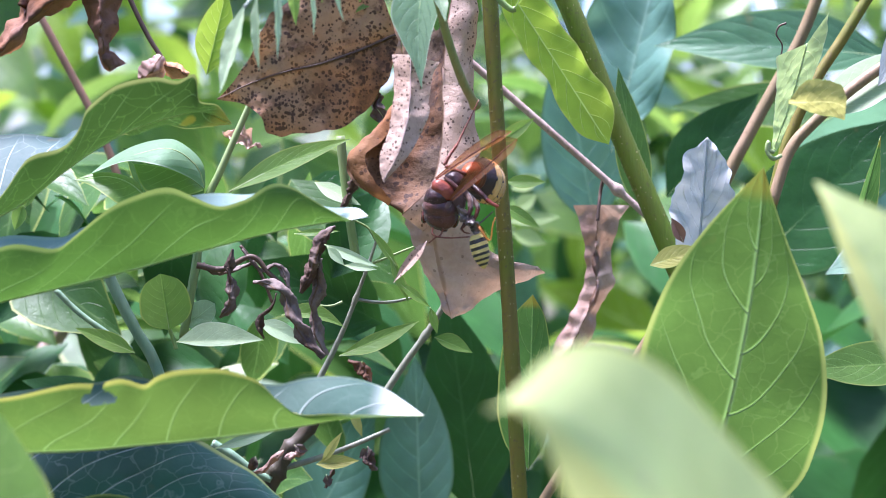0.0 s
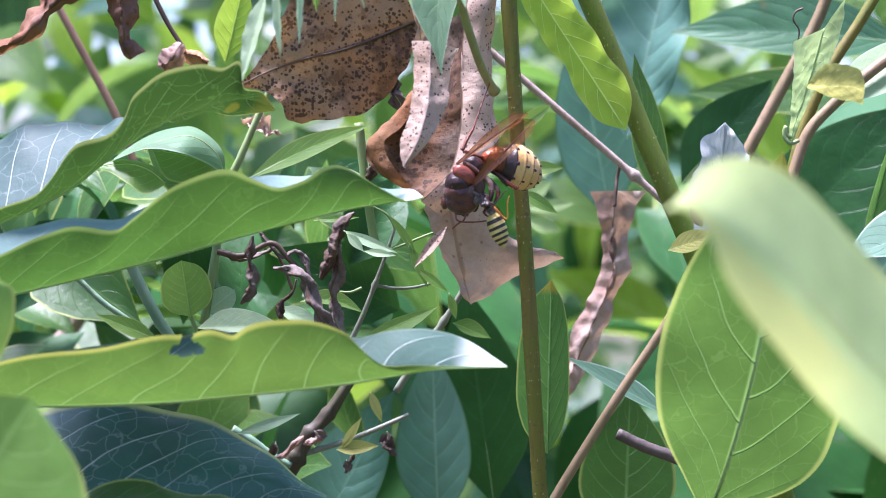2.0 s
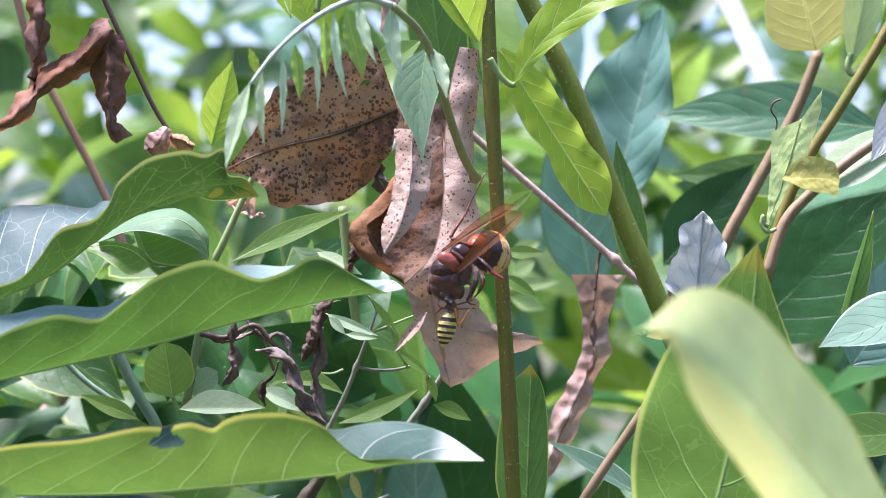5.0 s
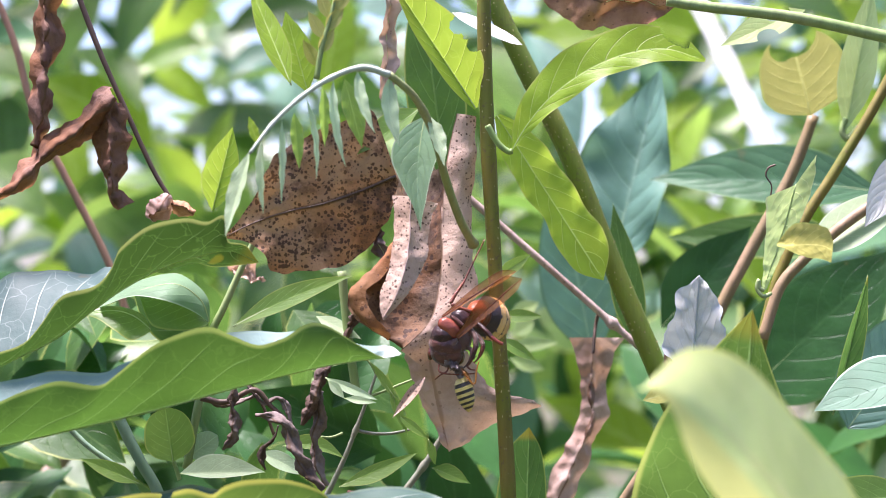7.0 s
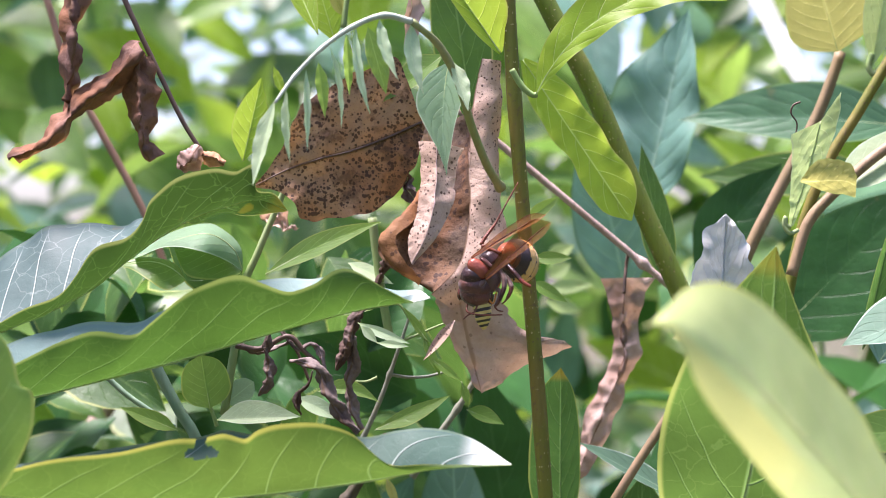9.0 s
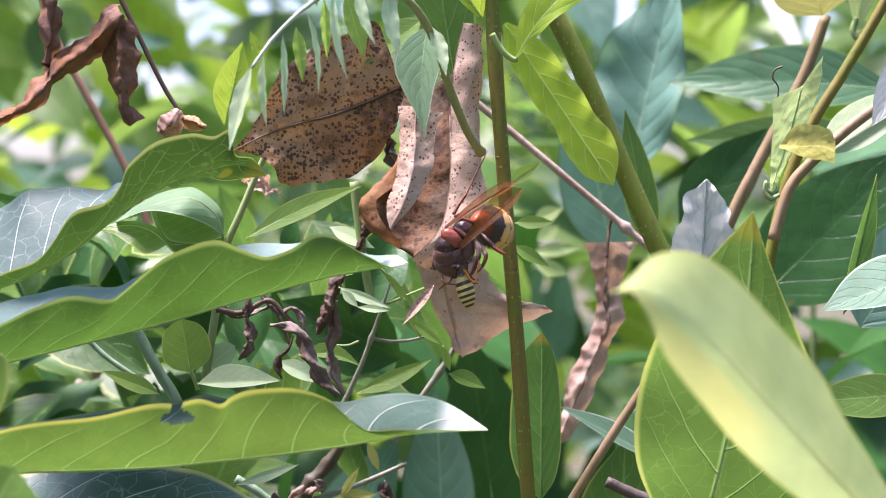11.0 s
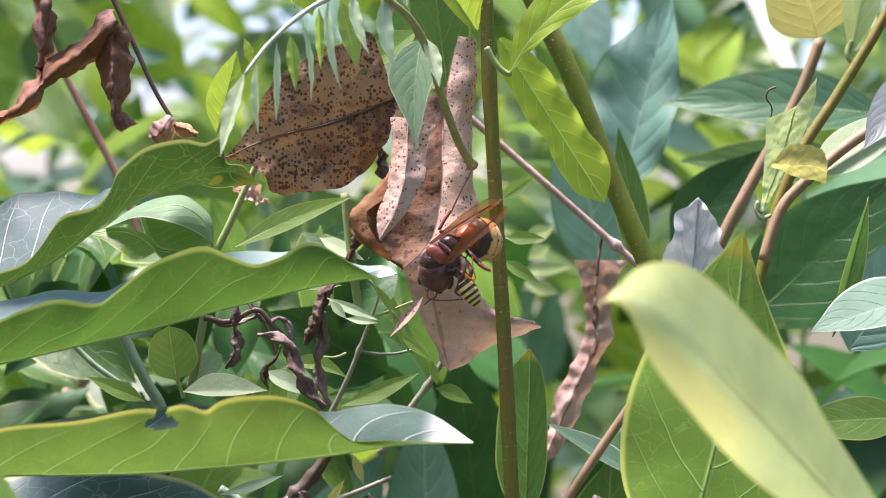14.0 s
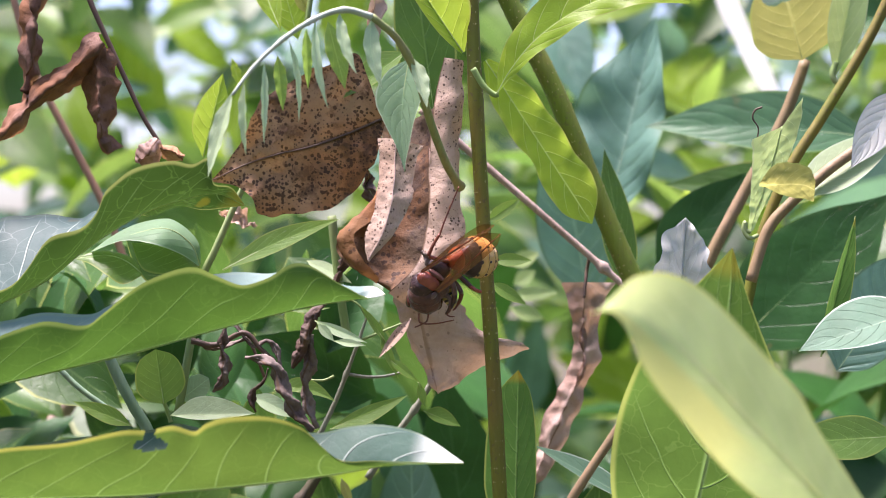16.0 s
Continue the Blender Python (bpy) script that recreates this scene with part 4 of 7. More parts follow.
loft_leaf("silver_leaf", [(0.0560, 0.0080, 0.9878), (0.0566, 0.0067, 0.9963), (0.0569, 0.0053, 1.0036), (0.0572, 0.0040, 1.0109)],
     [(0.0608, 0.0060, 0.9878), (0.0632, 0.0045, 0.9951), (0.0619, 0.0030, 1.0029), (0.0599, 0.0035, 1.0079), (0.0573, 0.0040, 1.0109)],
     [(0.0505, 0.0040, 0.9881), (0.0498, 0.0030, 0.9965), (0.0512, 0.0020, 1.0037), (0.0536, 0.0030, 1.0082), (0.0571, 0.0040, 1.0109)], M_SILVER,
     "small silvery grey leaf standing upright", rib_r=0.00028, rib_mat=M_SILVER, rib_off=(0, -0.0002, 0), crinkle=0.0007, wave=(0.0009, 2.5), bulge=(0.0006, 0.0006), seed=61)
leaf("serrate_leaf", (0.015, 0.02, 1.0461), (0.0387, 0.022, 1.01), [0.00074, 0.00371, 0.00495, 0.00544, 0.00569, 0.00569, 0.00569, 0.00594, 0.00470, 0.00000], [0.00074, 0.00322, 0.00445, 0.00495, 0.00470, 0.00421, 0.00470, 0.00519, 0.00421, 0.00000], (0.2, -1, 0.2), M_LIME,
     "lime-green leaf with straight side veins on the stem", fold=(14, 6), wave=(0.0007, 4, 0), ns=44, rib_r=0.0002)
leaf("arching_leaf", (0.0167, -0.01, 1.0359), (0.0556, -0.015, 1.054), [0.00000, 0.00207, 0.00402, 0.00551, 0.00620, 0.00620, 0.00574, 0.00413, 0.00046], [0.00000, 0.00115, 0.00230, 0.00322, 0.00356, 0.00368, 0.00390, 0.00276, 0.00034], (0.1, -1, 0.5), M_LIME,
     "light green leaf arching over on a bent stalk", line=[(0.0166, -0.012, 1.0357), (0.0195, -0.012, 1.0407), (0.0246, -0.012, 1.0468), (0.0321, -0.012, 1.0523), (0.0401, -0.012, 1.0557), (0.0482, -0.012, 1.0567), (0.056, -0.012, 1.0544)], fold=(8, 10), stalk=[(0.0119, -0.006, 1.0415), (0.014, -0.006, 1.038), (0.0161, -0.006, 1.0362), (0.0172, -0.006, 1.0362)], stalk_r=0.00071, ns=60, rib_r=0.00025, wave=(0.0005, 4, 0.2), bites=((0.86, 0.9, 0.0022), (0.89, 0.75, 0.0014)))
leaf("chewed_leaf", (0.0764, -0.012, 1.065), (0.0591, -0.012, 1.0574), 0.00299, 0.00345, (0, -1, 0.5), M_PALEG, "chewed light green leaf under the crossing stem", ns=30, bites=((0.5, 0.9, 0.0022), (0.3, -1.0, 0.003)))
leaf("stem_leaf", (0.0099, 0.006, 1.0462), (-0.0085, 0, 1.0731), [0.00047, 0.00165, 0.00236, 0.00259, 0.00259, 0.00259, 0.00236, 0.00165, 0.00094, 0], [0.00047, 0.00400, 0.00683, 0.00777, 0.00777, 0.00707, 0.00589, 0.00424, 0.00188, 0], (-0.1, -1, 0.2), M_LIME, "light green leaf with ragged margin behind the vine", fold=(20, 8), ns=40, rib_r=0.00035, bites=((0.35, -1.0, 0.0016), (0.5, -1, 0.002), (0.42, -0.95, 0.001)))
leaf("shade_leaf", (0.0041, 0.03, 1.0311), (-0.0026, 0.03, 1.0808), 0.00696, 0.00696, (0.2, -1, 0.1), M_GREEN, "mid-green leaf behind the drooping shoot", fold=(10, 10))
leaf("white_leaf", (0.005, 0.02, 1.0688), (0.0205, 0.02, 1.0617), 0.00247, 0.00247, (0, -0.7, 1), M_SILVER, "small whitish leaf catching the sky", prof="round", fold=(5, 5))
# bright streak modelled as a blade, its glare painted white
leaf("glare_streak", (0.1287, 0.3, 1.0579), (0.0912, 0.32, 1.1438), 0.00742, 0.00742, (0.2, -0.35, 1), M_GLARE, "blade standing in for an overexposed white streak, glare put in its colour", prof="strap", fold=(0, 0), stalk=[(0.1245, 0.3, 1.0627), (0.1322, 0.31, 1.0135), (0.1383, 0.33, 0.5898), (0.1385, 0.33, 0.0197)], stalk_r=0.0012)

# ---- background leaves, told apart ----
def back_leaf(base, tip, left, right, up, material, label, **kw):
    return leaf("shrub_leaf", base, tip, left, right, up, material, label, group="leaves of the shrub", **kw)


back_leaf((0.0483, 0.11, 1.0107), (0.0625, 0.11, 1.0679), 0.01682, 0.01171, (-0.25, -1, 0.6), M_BLUE, "waxy blue-green leaf with a pale midrib", wave=(0.002, 3, 0.1), fold=(4, 24), rib_r=0.00035)
back_leaf((0.0465, 0.13, 0.989), (0.0361, 0.13, 1.0422), 0.01171, 0.01171, (0.2, -1, 0.5), M_BLUE, "waxy blue-green leaf in the shade", fold=(6, 6))
back_leaf((0.1192, 0.1, 1.0347), (0.0584, 0.1, 1.0375), 0.00736, 0.01060, (0.1, -1, 0.35), M_TEAL, "waxy blue-green leaf held level", fold=(14, 4), rib_r=0.00035, arch=0.003)
back_leaf((0.0773, 0.08, 0.9794), (0.1186, 0.08, 1.0193), 0.01413, 0.01484, (0, -1, 0.35), M_DARK, "large dark green leaf with a fine midrib", fold=(5, 5), rib_r=0.0003)
back_leaf((0.0614, 0.1, 0.9988), (0.085, 0.1, 1.0256), 0.00883, 0.00883, (0, -1, 0.3), M_DARK, "dark green leaf in the shade", fold=(8, 8))
back_leaf((0.1148, 0.12, 1.0235), (0.0654, 0.12, 1.0232), 0.00689, 0.00689, (0, -1, 0.4), M_GREEN, "mid-green leaf lit through from behind", fold=(8, 8))
back_leaf((0.0497, 0.05, 0.9941), (0.0436, 0.05, 1.0286), 0.00477, 0.00398, (0.3, -1, 0.2), M_GREEN, "green leaf behind the shrub stem", fold=(8, 8))
back_leaf((0.1054, -0.005, 0.9921), (0.0786, -0.01, 0.9832), 0.00574, 0.00804, (0, -0.7, 0.8), M_PALEB, "blue-green leaf with a pale rim", fold=(8, 4), rib_r=0.0003)
back_leaf((0.0945, 0.03, 0.977), (0.1124, 0.03, 1.0025), 0.00950, 0.00760, (0, -1, 0.4), M_BLUE, "rounded blue-green leaf in the shade", fold=(6, 6), prof="round")
back_leaf((0.089, 0.02, 0.9807), (0.0949, 0.012, 1.0115), 0.00367, 0.00318, (0.4, -1, 0), M_ORTIP, "narrow green leaf with an orange tip", fold=(35, 20), rib_r=0.00025)
back_leaf((0.1017, 0, 0.9651), (0.0762, 0, 0.9634), 0.00448, 0.00495, (0, -1, 0.3), M_LIGHT, "light green leaf behind the broad one", fold=(6, 6))
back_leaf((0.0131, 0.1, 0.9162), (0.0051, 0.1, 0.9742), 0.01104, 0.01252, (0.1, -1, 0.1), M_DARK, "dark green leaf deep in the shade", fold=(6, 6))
back_leaf((-0.0014, 0.09, 0.9121), (-0.0029, 0.09, 0.9591), 0.01010, 0.00895, (-0.1, -1, 0.35), M_BLUE, "blue-green leaf low in the shade", fold=(6, 6))
back_leaf((0.0217, 0.025, 0.9397), (0.0223, 0.02, 0.9778), 0.00717, 0.00445, (0, -1, 0.2), M_ORTIP, "green leaf with a yellow tip behind the vine", fold=(8, 8), prof="round")
back_leaf((0.0503, 0.03, 0.9467), (0.0264, 0.03, 0.9602), 0.00177, 0.00380, (0, -0.7, 0.8), M_PALEB, "narrow blue-green leaf with a pale rim", fold=(8, 8), prof="lance")
back_leaf((0.0413, 0.05, 0.9153), (0.0426, 0.05, 0.9507), 0.01126, 0.01126, (0, -1, 0.2), M_GREEN, "mid-green leaf low behind the stick", fold=(6, 6))
back_leaf((-0.0326, 0.09, 0.9082), (-0.0126, 0.09, 0.9467), 0.01154, 0.00866, (0, -0.9, 0.5), M_BLUE, "blue-green leaf under the twigs", fold=(6, 6))
back_leaf((0.0914, 0.055, 1.0501), (0.085, 0.05, 1.0703), 0.01060, 0.01126, (0, -1, -0.1), M_YELLOW, "yellow-green leaf with a chewed top", fold=(12, 12), prof="round", ns=36, nv=8, bites=((0.95, 0.0, 0.006), (0.85, 0.3, 0.004)))
back_leaf((0.0972, 0.045, 1.0452), (0.1039, 0.045, 1.0803), 0.00446, 0.00446, (0, -1, 0), M_PALEG, "light green leaf on a hooked stalk", fold=(14, 14), stalk=[(0.1005, 0.045, 1.0465), (0.0979, 0.045, 1.0438), (0.0966, 0.045, 1.0456), (0.0974, 0.045, 1.0485)], stalk_r=0.00078)
back_leaf((0.0835, 0.02, 1.016), (0.1072, 0.02, 1.0311), 0.00594, 0.00557, (0, -0.8, 0.7), M_SAGE, "pale grey-green leaf behind the branch", fold=(8, 8))
back_leaf((0.1021, 0, 1.0382), (0.0913, 0, 1.0212), 0.00424, 0.00424, (0.1, -1, 0.4), M_SILVER, "silvery leaf hanging from the branch", fold=(10, 10))
loft_leaf("shrub_leaf", [(0.0673, -0.0300, 1.0163), (0.0704, -0.0300, 1.0163), (0.0737, -0.0300, 1.0165), (0.0764, -0.0300, 1.0162), (0.0781, -0.0300, 1.0153)],
     [(0.0672, -0.0305, 1.0165), (0.0696, -0.0305, 1.0198), (0.0733, -0.0305, 1.0206), (0.0768, -0.0305, 1.0197), (0.0781, -0.0305, 1.0172)],
     [(0.0675, -0.0288, 1.0162), (0.0700, -0.0288, 1.0152), (0.0733, -0.0288, 1.0141), (0.0764, -0.0288, 1.0136), (0.0781, -0.0288, 1.0131)], M_YELLOW,
     "small yellow-green leaf with a folded edge", group="leaves of the shrub", crinkle=0.0004, rib_r=0, seed=52, bulge=(0.0003, 0.0))
loft_leaf("shrub_leaf", [(0.0776, 0.0040, 1.0303), (0.0760, 0.0040, 1.0237), (0.0741, 0.0040, 1.0177), (0.0722, 0.0040, 1.0123), (0.0710, 0.0040, 1.0079)],
     [(0.0826, 0.0060, 1.0367), (0.0815, 0.0055, 1.0297), (0.0783, 0.0050, 1.0215), (0.0745, 0.0045, 1.0147), (0.0715, 0.0040, 1.0081)],
     [(0.0711, 0.0020, 1.0275), (0.0712, 0.0025, 1.0213), (0.0708, 0.0030, 1.0165), (0.0705, 0.0035, 1.0118), (0.0705, 0.0040, 1.0082)], M_PALEG,
     "ragged pale green leaf with a curled stalk", group="leaves of the shrub", crinkle=0.0004, rib_r=0.0002, seed=51, stalk=[(0.0710, 0.0040, 1.0079), (0.0700, 0.0040, 1.0084), (0.0698, 0.0040, 1.0100), (0.0695, 0.0040, 1.0082), (0.0707, 0.0040, 1.0066), (0.0727, 0.0060, 1.0072)], stalk_r=0.0005)
stem("tendril", [(0.0739, 0.007, 1.0347), (0.0724, 0.007, 1.034), (0.0719, 0.007, 1.0323), (0.0731, 0.007, 1.0301), (0.0727, 0.007, 1.0265), (0.0732, 0.007, 1.0217)], 0.00024, 0.00014, M_TWIGD, "small curled brown tendril", "tendril", sides=8)
back_leaf((0.0449, 0, 0.9847), (0.0551, -0.005, 0.9883), 0.00259, 0.00188, (0, -1, 0.4), M_YELLOW, "small yellowing leaf behind the broad one", fold=(8, 8))
leaf("bract", (0.0515, -0.002, 0.9894), (0.049, -0.002, 0.9945), 0.00141, 0.00141, (0, -1, 0.2), M_RUST, "small rust-brown bract by the silver leaf", fold=(25, 25))

# ---- dead leaves ----
bm, rib = loft_bm([(0.0044, 0.0060, 1.0347), (0.0035, 0.0052, 1.0250), (0.0036, 0.0044, 1.0165), (0.0025, 0.0032, 1.0069), (0.0002, 0.0016, 0.9997), (-0.0043, 0.0000, 0.9949)],
     [(-0.0008, 0.0160, 1.0325), (-0.0047, 0.0128, 1.0219), (-0.0119, 0.0096, 1.0116), (-0.0170, 0.0072, 1.0068), (-0.0146, 0.0056, 1.0011), (-0.0055, 0.0040, 0.9952)], ns=60, nv=12, bulge=(-0.002, 0), crinkle=0.0011, seed=4)
dead = thing("dead_leaf", (0.0044, 0.0060, 1.0347), "curled tan dead leaf hanging point down beside the vine", "dead leaf")
# the hollow's shade sits in this blade's colour, over its brown and specks
part("blade", shifted(bm, dead.location), M_INNER, dead, "brown inner side of the curled leaf, darkened as in shade")
rim, _ = loft_bm([(-0.0060, 0.0112, 1.0200), (-0.0119, 0.0090, 1.0119), (-0.0168, 0.0066, 1.0070), (-0.0146, 0.0050, 1.0012), (-0.0085, 0.0038, 0.9967)],
     [(-0.0056, 0.0092, 1.0188), (-0.0092, 0.0060, 1.0112), (-0.0130, 0.0036, 1.0070), (-0.0116, 0.0024, 1.0026), (-0.0078, 0.0026, 0.9978)], ns=40, nv=6, bulge=(0.0013, 0), crinkle=0.0008, seed=14)
part("curled_rim", shifted(rim, dead.location), M_RIM, dead, "orange curled rim of the dead leaf")
part("midrib", shifted(tube_bm([p + Vector((0, -0.0003, 0)) for p in rib], 0.0004, 0.00025, 8, len(rib), 0.1, smooth=False), dead.location), M_DEAD, dead)
bm, rib = loft_bm([(0.0057, 0.0060, 1.0451), (0.0036, 0.0050, 1.0334), (0.0025, 0.0040, 1.0213), (0.0027, 0.0030, 1.0159), (0.0017, 0.0010, 1.0057), (-0.0003, -0.0010, 1.0004), (-0.0056, -0.0030, 0.9949)],
     [(0.0099, 0.0080, 1.0447), (0.0097, 0.0067, 1.0335), (0.0090, 0.0053, 1.0225), (0.0093, 0.0040, 1.0140), (0.0099, 0.0027, 1.0068), (0.0074, 0.0013, 0.9996), (-0.0014, 0.0000, 0.9917)], ns=60, nv=10, bulge=(0.0018, 0), crinkle=0.001, seed=31)
part("rolled_margin", shifted(bm, dead.location), M_PALE, dead, "pale rolled-over margin of the dead leaf")
bm, rib = loft_bm([(0.0001, 0.0000, 0.9944), (0.0012, 0.0030, 0.9877), (0.0025, 0.0060, 0.9815), (0.0039, 0.0070, 0.9763), (0.0046, 0.0080, 0.9732)],
     [(0.0083, 0.0060, 0.9947), (0.0137, 0.0092, 0.9869), (0.0239, 0.0124, 0.9830), (0.0137, 0.0128, 0.9789), (0.0086, 0.0104, 0.9748), (0.0046, 0.0080, 0.9732)],
     [(-0.0052, 0.0060, 0.9952), (-0.0030, 0.0080, 0.9888), (-0.0002, 0.0100, 0.9819), (0.0026, 0.0090, 0.9762), (0.0046, 0.0080, 0.9732)], ns=56, nv=12, bulge=(0.0006, 0.0008), crinkle=0.0009, seed=33)
part("pointed_lobe", shifted(bm, dead.location), M_DEAD, dead, "pale pinkish pointed lobe of the dead leaf")
loft_leaf("pendant_leaf", [(-0.0038, -0.0192, 1.0260), (-0.0039, -0.0212, 1.0191), (-0.0046, -0.0236, 1.0123), (-0.0065, -0.0248, 1.0062), (-0.0088, -0.0255, 1.0015)],
     [(0.0018, -0.0170, 1.0248), (-0.0001, -0.0185, 1.0193), (-0.0005, -0.0200, 1.0141), (-0.0032, -0.0225, 1.0081), (-0.0086, -0.0250, 1.0014)],
     [(-0.0075, -0.0180, 1.0263), (-0.0071, -0.0200, 1.0193), (-0.0078, -0.0220, 1.0125), (-0.0097, -0.0235, 1.0058), (-0.0091, -0.0250, 1.0015)], M_PALE,
     "narrow pale dead leaf hanging in folds", category="dead leaf", crinkle=0.0005, seed=7, rib_r=0.00015, rib_mat=M_TWIG)
leaf("rolled_leaf", (-0.007, -0.004, 1.0395), (-0.0043, 0, 1.0174), 0.00259, 0.00283, (0.4, -1, 0.1), M_DEAD, "rolled brown dead leaf edge", category="dead leaf", fold=(40, 30), crinkle=0.002, seed=9)
leaf("dry_strip", (-0.0088, 0.004, 1.0737), (-0.0095, 0.004, 1.0443), 0.00259, 0.00212, (0.6, -1, 0.1), M_DEAD, "long dry brown leaf strip", category="dead leaf", fold=(35, 20), crinkle=0.002, prof="strap", seed=3)
leaf("withered_leaf", (-0.0124, 0.03, 1.0227), (-0.0085, 0.03, 1.0107), 0.00253, 0.00177, (0.5, -1, 0.1), M_CRISP, "small dark withered leaf", category="dead leaf", fold=(40, 40), crinkle=0.004, seed=5)
loft_leaf("spotted_leaf", [(-0.0068, -0.0110, 1.0306), (-0.0135, -0.0112, 1.0276), (-0.0216, -0.0114, 1.0248), (-0.0286, -0.0112, 1.0232), (-0.0357, -0.0106, 1.0208), (-0.0420, -0.0100, 1.0179)],
     [(-0.0077, -0.0125, 1.0335), (-0.0117, -0.0128, 1.0431), (-0.0178, -0.0131, 1.0415), (-0.0247, -0.0134, 1.0382), (-0.0312, -0.0130, 1.0347), (-0.0343, -0.0120, 1.0282), (-0.0380, -0.0110, 1.0223), (-0.0420, -0.0100, 1.0179)],
     [(-0.0062, -0.0110, 1.0294), (-0.0083, -0.0109, 1.0221), (-0.0123, -0.0107, 1.0163), (-0.0166, -0.0106, 1.0127), (-0.0242, -0.0105, 1.0112), (-0.0315, -0.0104, 1.0106), (-0.0333, -0.0102, 1.0146), (-0.0367, -0.0101, 1.0168), (-0.0420, -0.0100, 1.0178)], M_SPOT,
     "brown dead leaf thick with black specks", category="dead leaf", crinkle=0.0011, wave=(0.0008, 3), ns=60, nv=12, rib_r=0.0003, rib_mat=M_TWIGD, rib_off=(0, -0.0003, 0), seed=12)
loft_leaf("hanging_dry_leaf", [(0.0392, 0.0495, 0.9970), (0.0388, 0.0494, 0.9899), (0.0387, 0.0492, 0.9826), (0.0391, 0.0491, 0.9773), (0.0359, 0.0493, 0.9706), (0.0328, 0.0499, 0.9639), (0.0298, 0.0504, 0.9566), (0.0259, 0.0510, 0.9484)],
     [(0.0466, 0.0520, 0.9969), (0.0436, 0.0520, 0.9918), (0.0424, 0.0520, 0.9838), (0.0419, 0.0520, 0.9770), (0.0398, 0.0520, 0.9714), (0.0370, 0.0520, 0.9650), (0.0336, 0.0520, 0.9563), (0.0262, 0.0520, 0.9480)],
     [(0.0332, 0.0520, 0.9969), (0.0358, 0.0520, 0.9899), (0.0361, 0.0520, 0.9825), (0.0353, 0.0520, 0.9758), (0.0317, 0.0520, 0.9698), (0.0286, 0.0520, 0.9635), (0.0274, 0.0520, 0.9564), (0.0257, 0.0520, 0.9484)], M_DRYP,
     "twisted tan dry leaf hanging from a twig", category="dead leaf", crinkle=0.0021, ns=70, nv=12, rib_r=0, seed=15, stalk=[(0.0399, 0.0460, 1.0030), (0.0393, 0.0465, 1.0000), (0.0389, 0.0455, 0.9971), (0.0385, 0.0445, 0.9934)], stalk_r=0.00042, rib_mat=M_TWIGD)
loft_leaf("crumpled_leaf", [(-0.0650, -0.0060, 1.0468), (-0.0684, -0.0070, 1.0432), (-0.0720, -0.0080, 1.0397), (-0.0766, -0.0090, 1.0364), (-0.0816, -0.0080, 1.0314), (-0.0866, -0.0070, 1.0273), (-0.0934, -0.0060, 1.0248)],
     [(-0.0638, -0.0020, 1.0448), (-0.0672, -0.0020, 1.0404), (-0.0714, -0.0020, 1.0376), (-0.0771, -0.0020, 1.0346), (-0.0814, -0.0020, 1.0299), (-0.0865, -0.0020, 1.0264), (-0.0944, -0.0020, 1.0247)],
     [(-0.0661, -0.0020, 1.0494), (-0.0704, -0.0022, 1.0476), (-0.0736, -0.0023, 1.0428), (-0.0784, -0.0025, 1.0403), (-0.0839, -0.0027, 1.0330), (-0.0884, -0.0028, 1.0283), (-0.0942, -0.0030, 1.0252)], M_RUST,
     "crumpled rust-brown dead leaf drawn out to a thin point", category="dead leaf", crinkle=0.0018, seed=21, rib_r=0)
loft_leaf("crumpled_leaf", [(-0.0658, -0.0060, 1.0462), (-0.0657, -0.0075, 1.0385), (-0.0652, -0.0090, 1.0319), (-0.0646, -0.0075, 1.0273), (-0.0632, -0.0060, 1.0240)],
     [(-0.0638, -0.0020, 1.0460), (-0.0624, -0.0020, 1.0389), (-0.0631, -0.0020, 1.0323), (-0.0645, -0.0020, 1.0280), (-0.0617, -0.0020, 1.0253)],
     [(-0.0705, -0.0020, 1.0414), (-0.0694, -0.0022, 1.0360), (-0.0675, -0.0025, 1.0306), (-0.0663, -0.0027, 1.0268), (-0.0640, -0.0030, 1.0238)], M_RUST,
     "crumpled red-brown dead leaf pointing down", category="dead leaf", crinkle=0.0016, seed=22, rib_r=0)
loft_leaf("crumpled_leaf", [(-0.0796, -0.0040, 1.0757), (-0.0793, -0.0050, 1.0661), (-0.0790, -0.0060, 1.0577), (-0.0794, -0.0070, 1.0493), (-0.0797, -0.0060, 1.0424), (-0.0807, -0.0050, 1.0383), (-0.0817, -0.0040, 1.0337)],
     [(-0.0759, 0.0000, 1.0764), (-0.0779, 0.0000, 1.0668), (-0.0771, 0.0000, 1.0584), (-0.0791, 0.0000, 1.0513), (-0.0780, 0.0000, 1.0471), (-0.0800, 0.0000, 1.0393), (-0.0823, 0.0000, 1.0340)],
     [(-0.0837, 0.0000, 1.0765), (-0.0824, -0.0002, 1.0669), (-0.0835, -0.0003, 1.0585), (-0.0828, -0.0005, 1.0513), (-0.0832, -0.0007, 1.0441), (-0.0827, -0.0008, 1.0384), (-0.0825, -0.0010, 1.0340)], M_RUST,
     "long crumpled dead leaf strip", category="dead leaf", crinkle=0.0022, seed=23, rib_r=0)
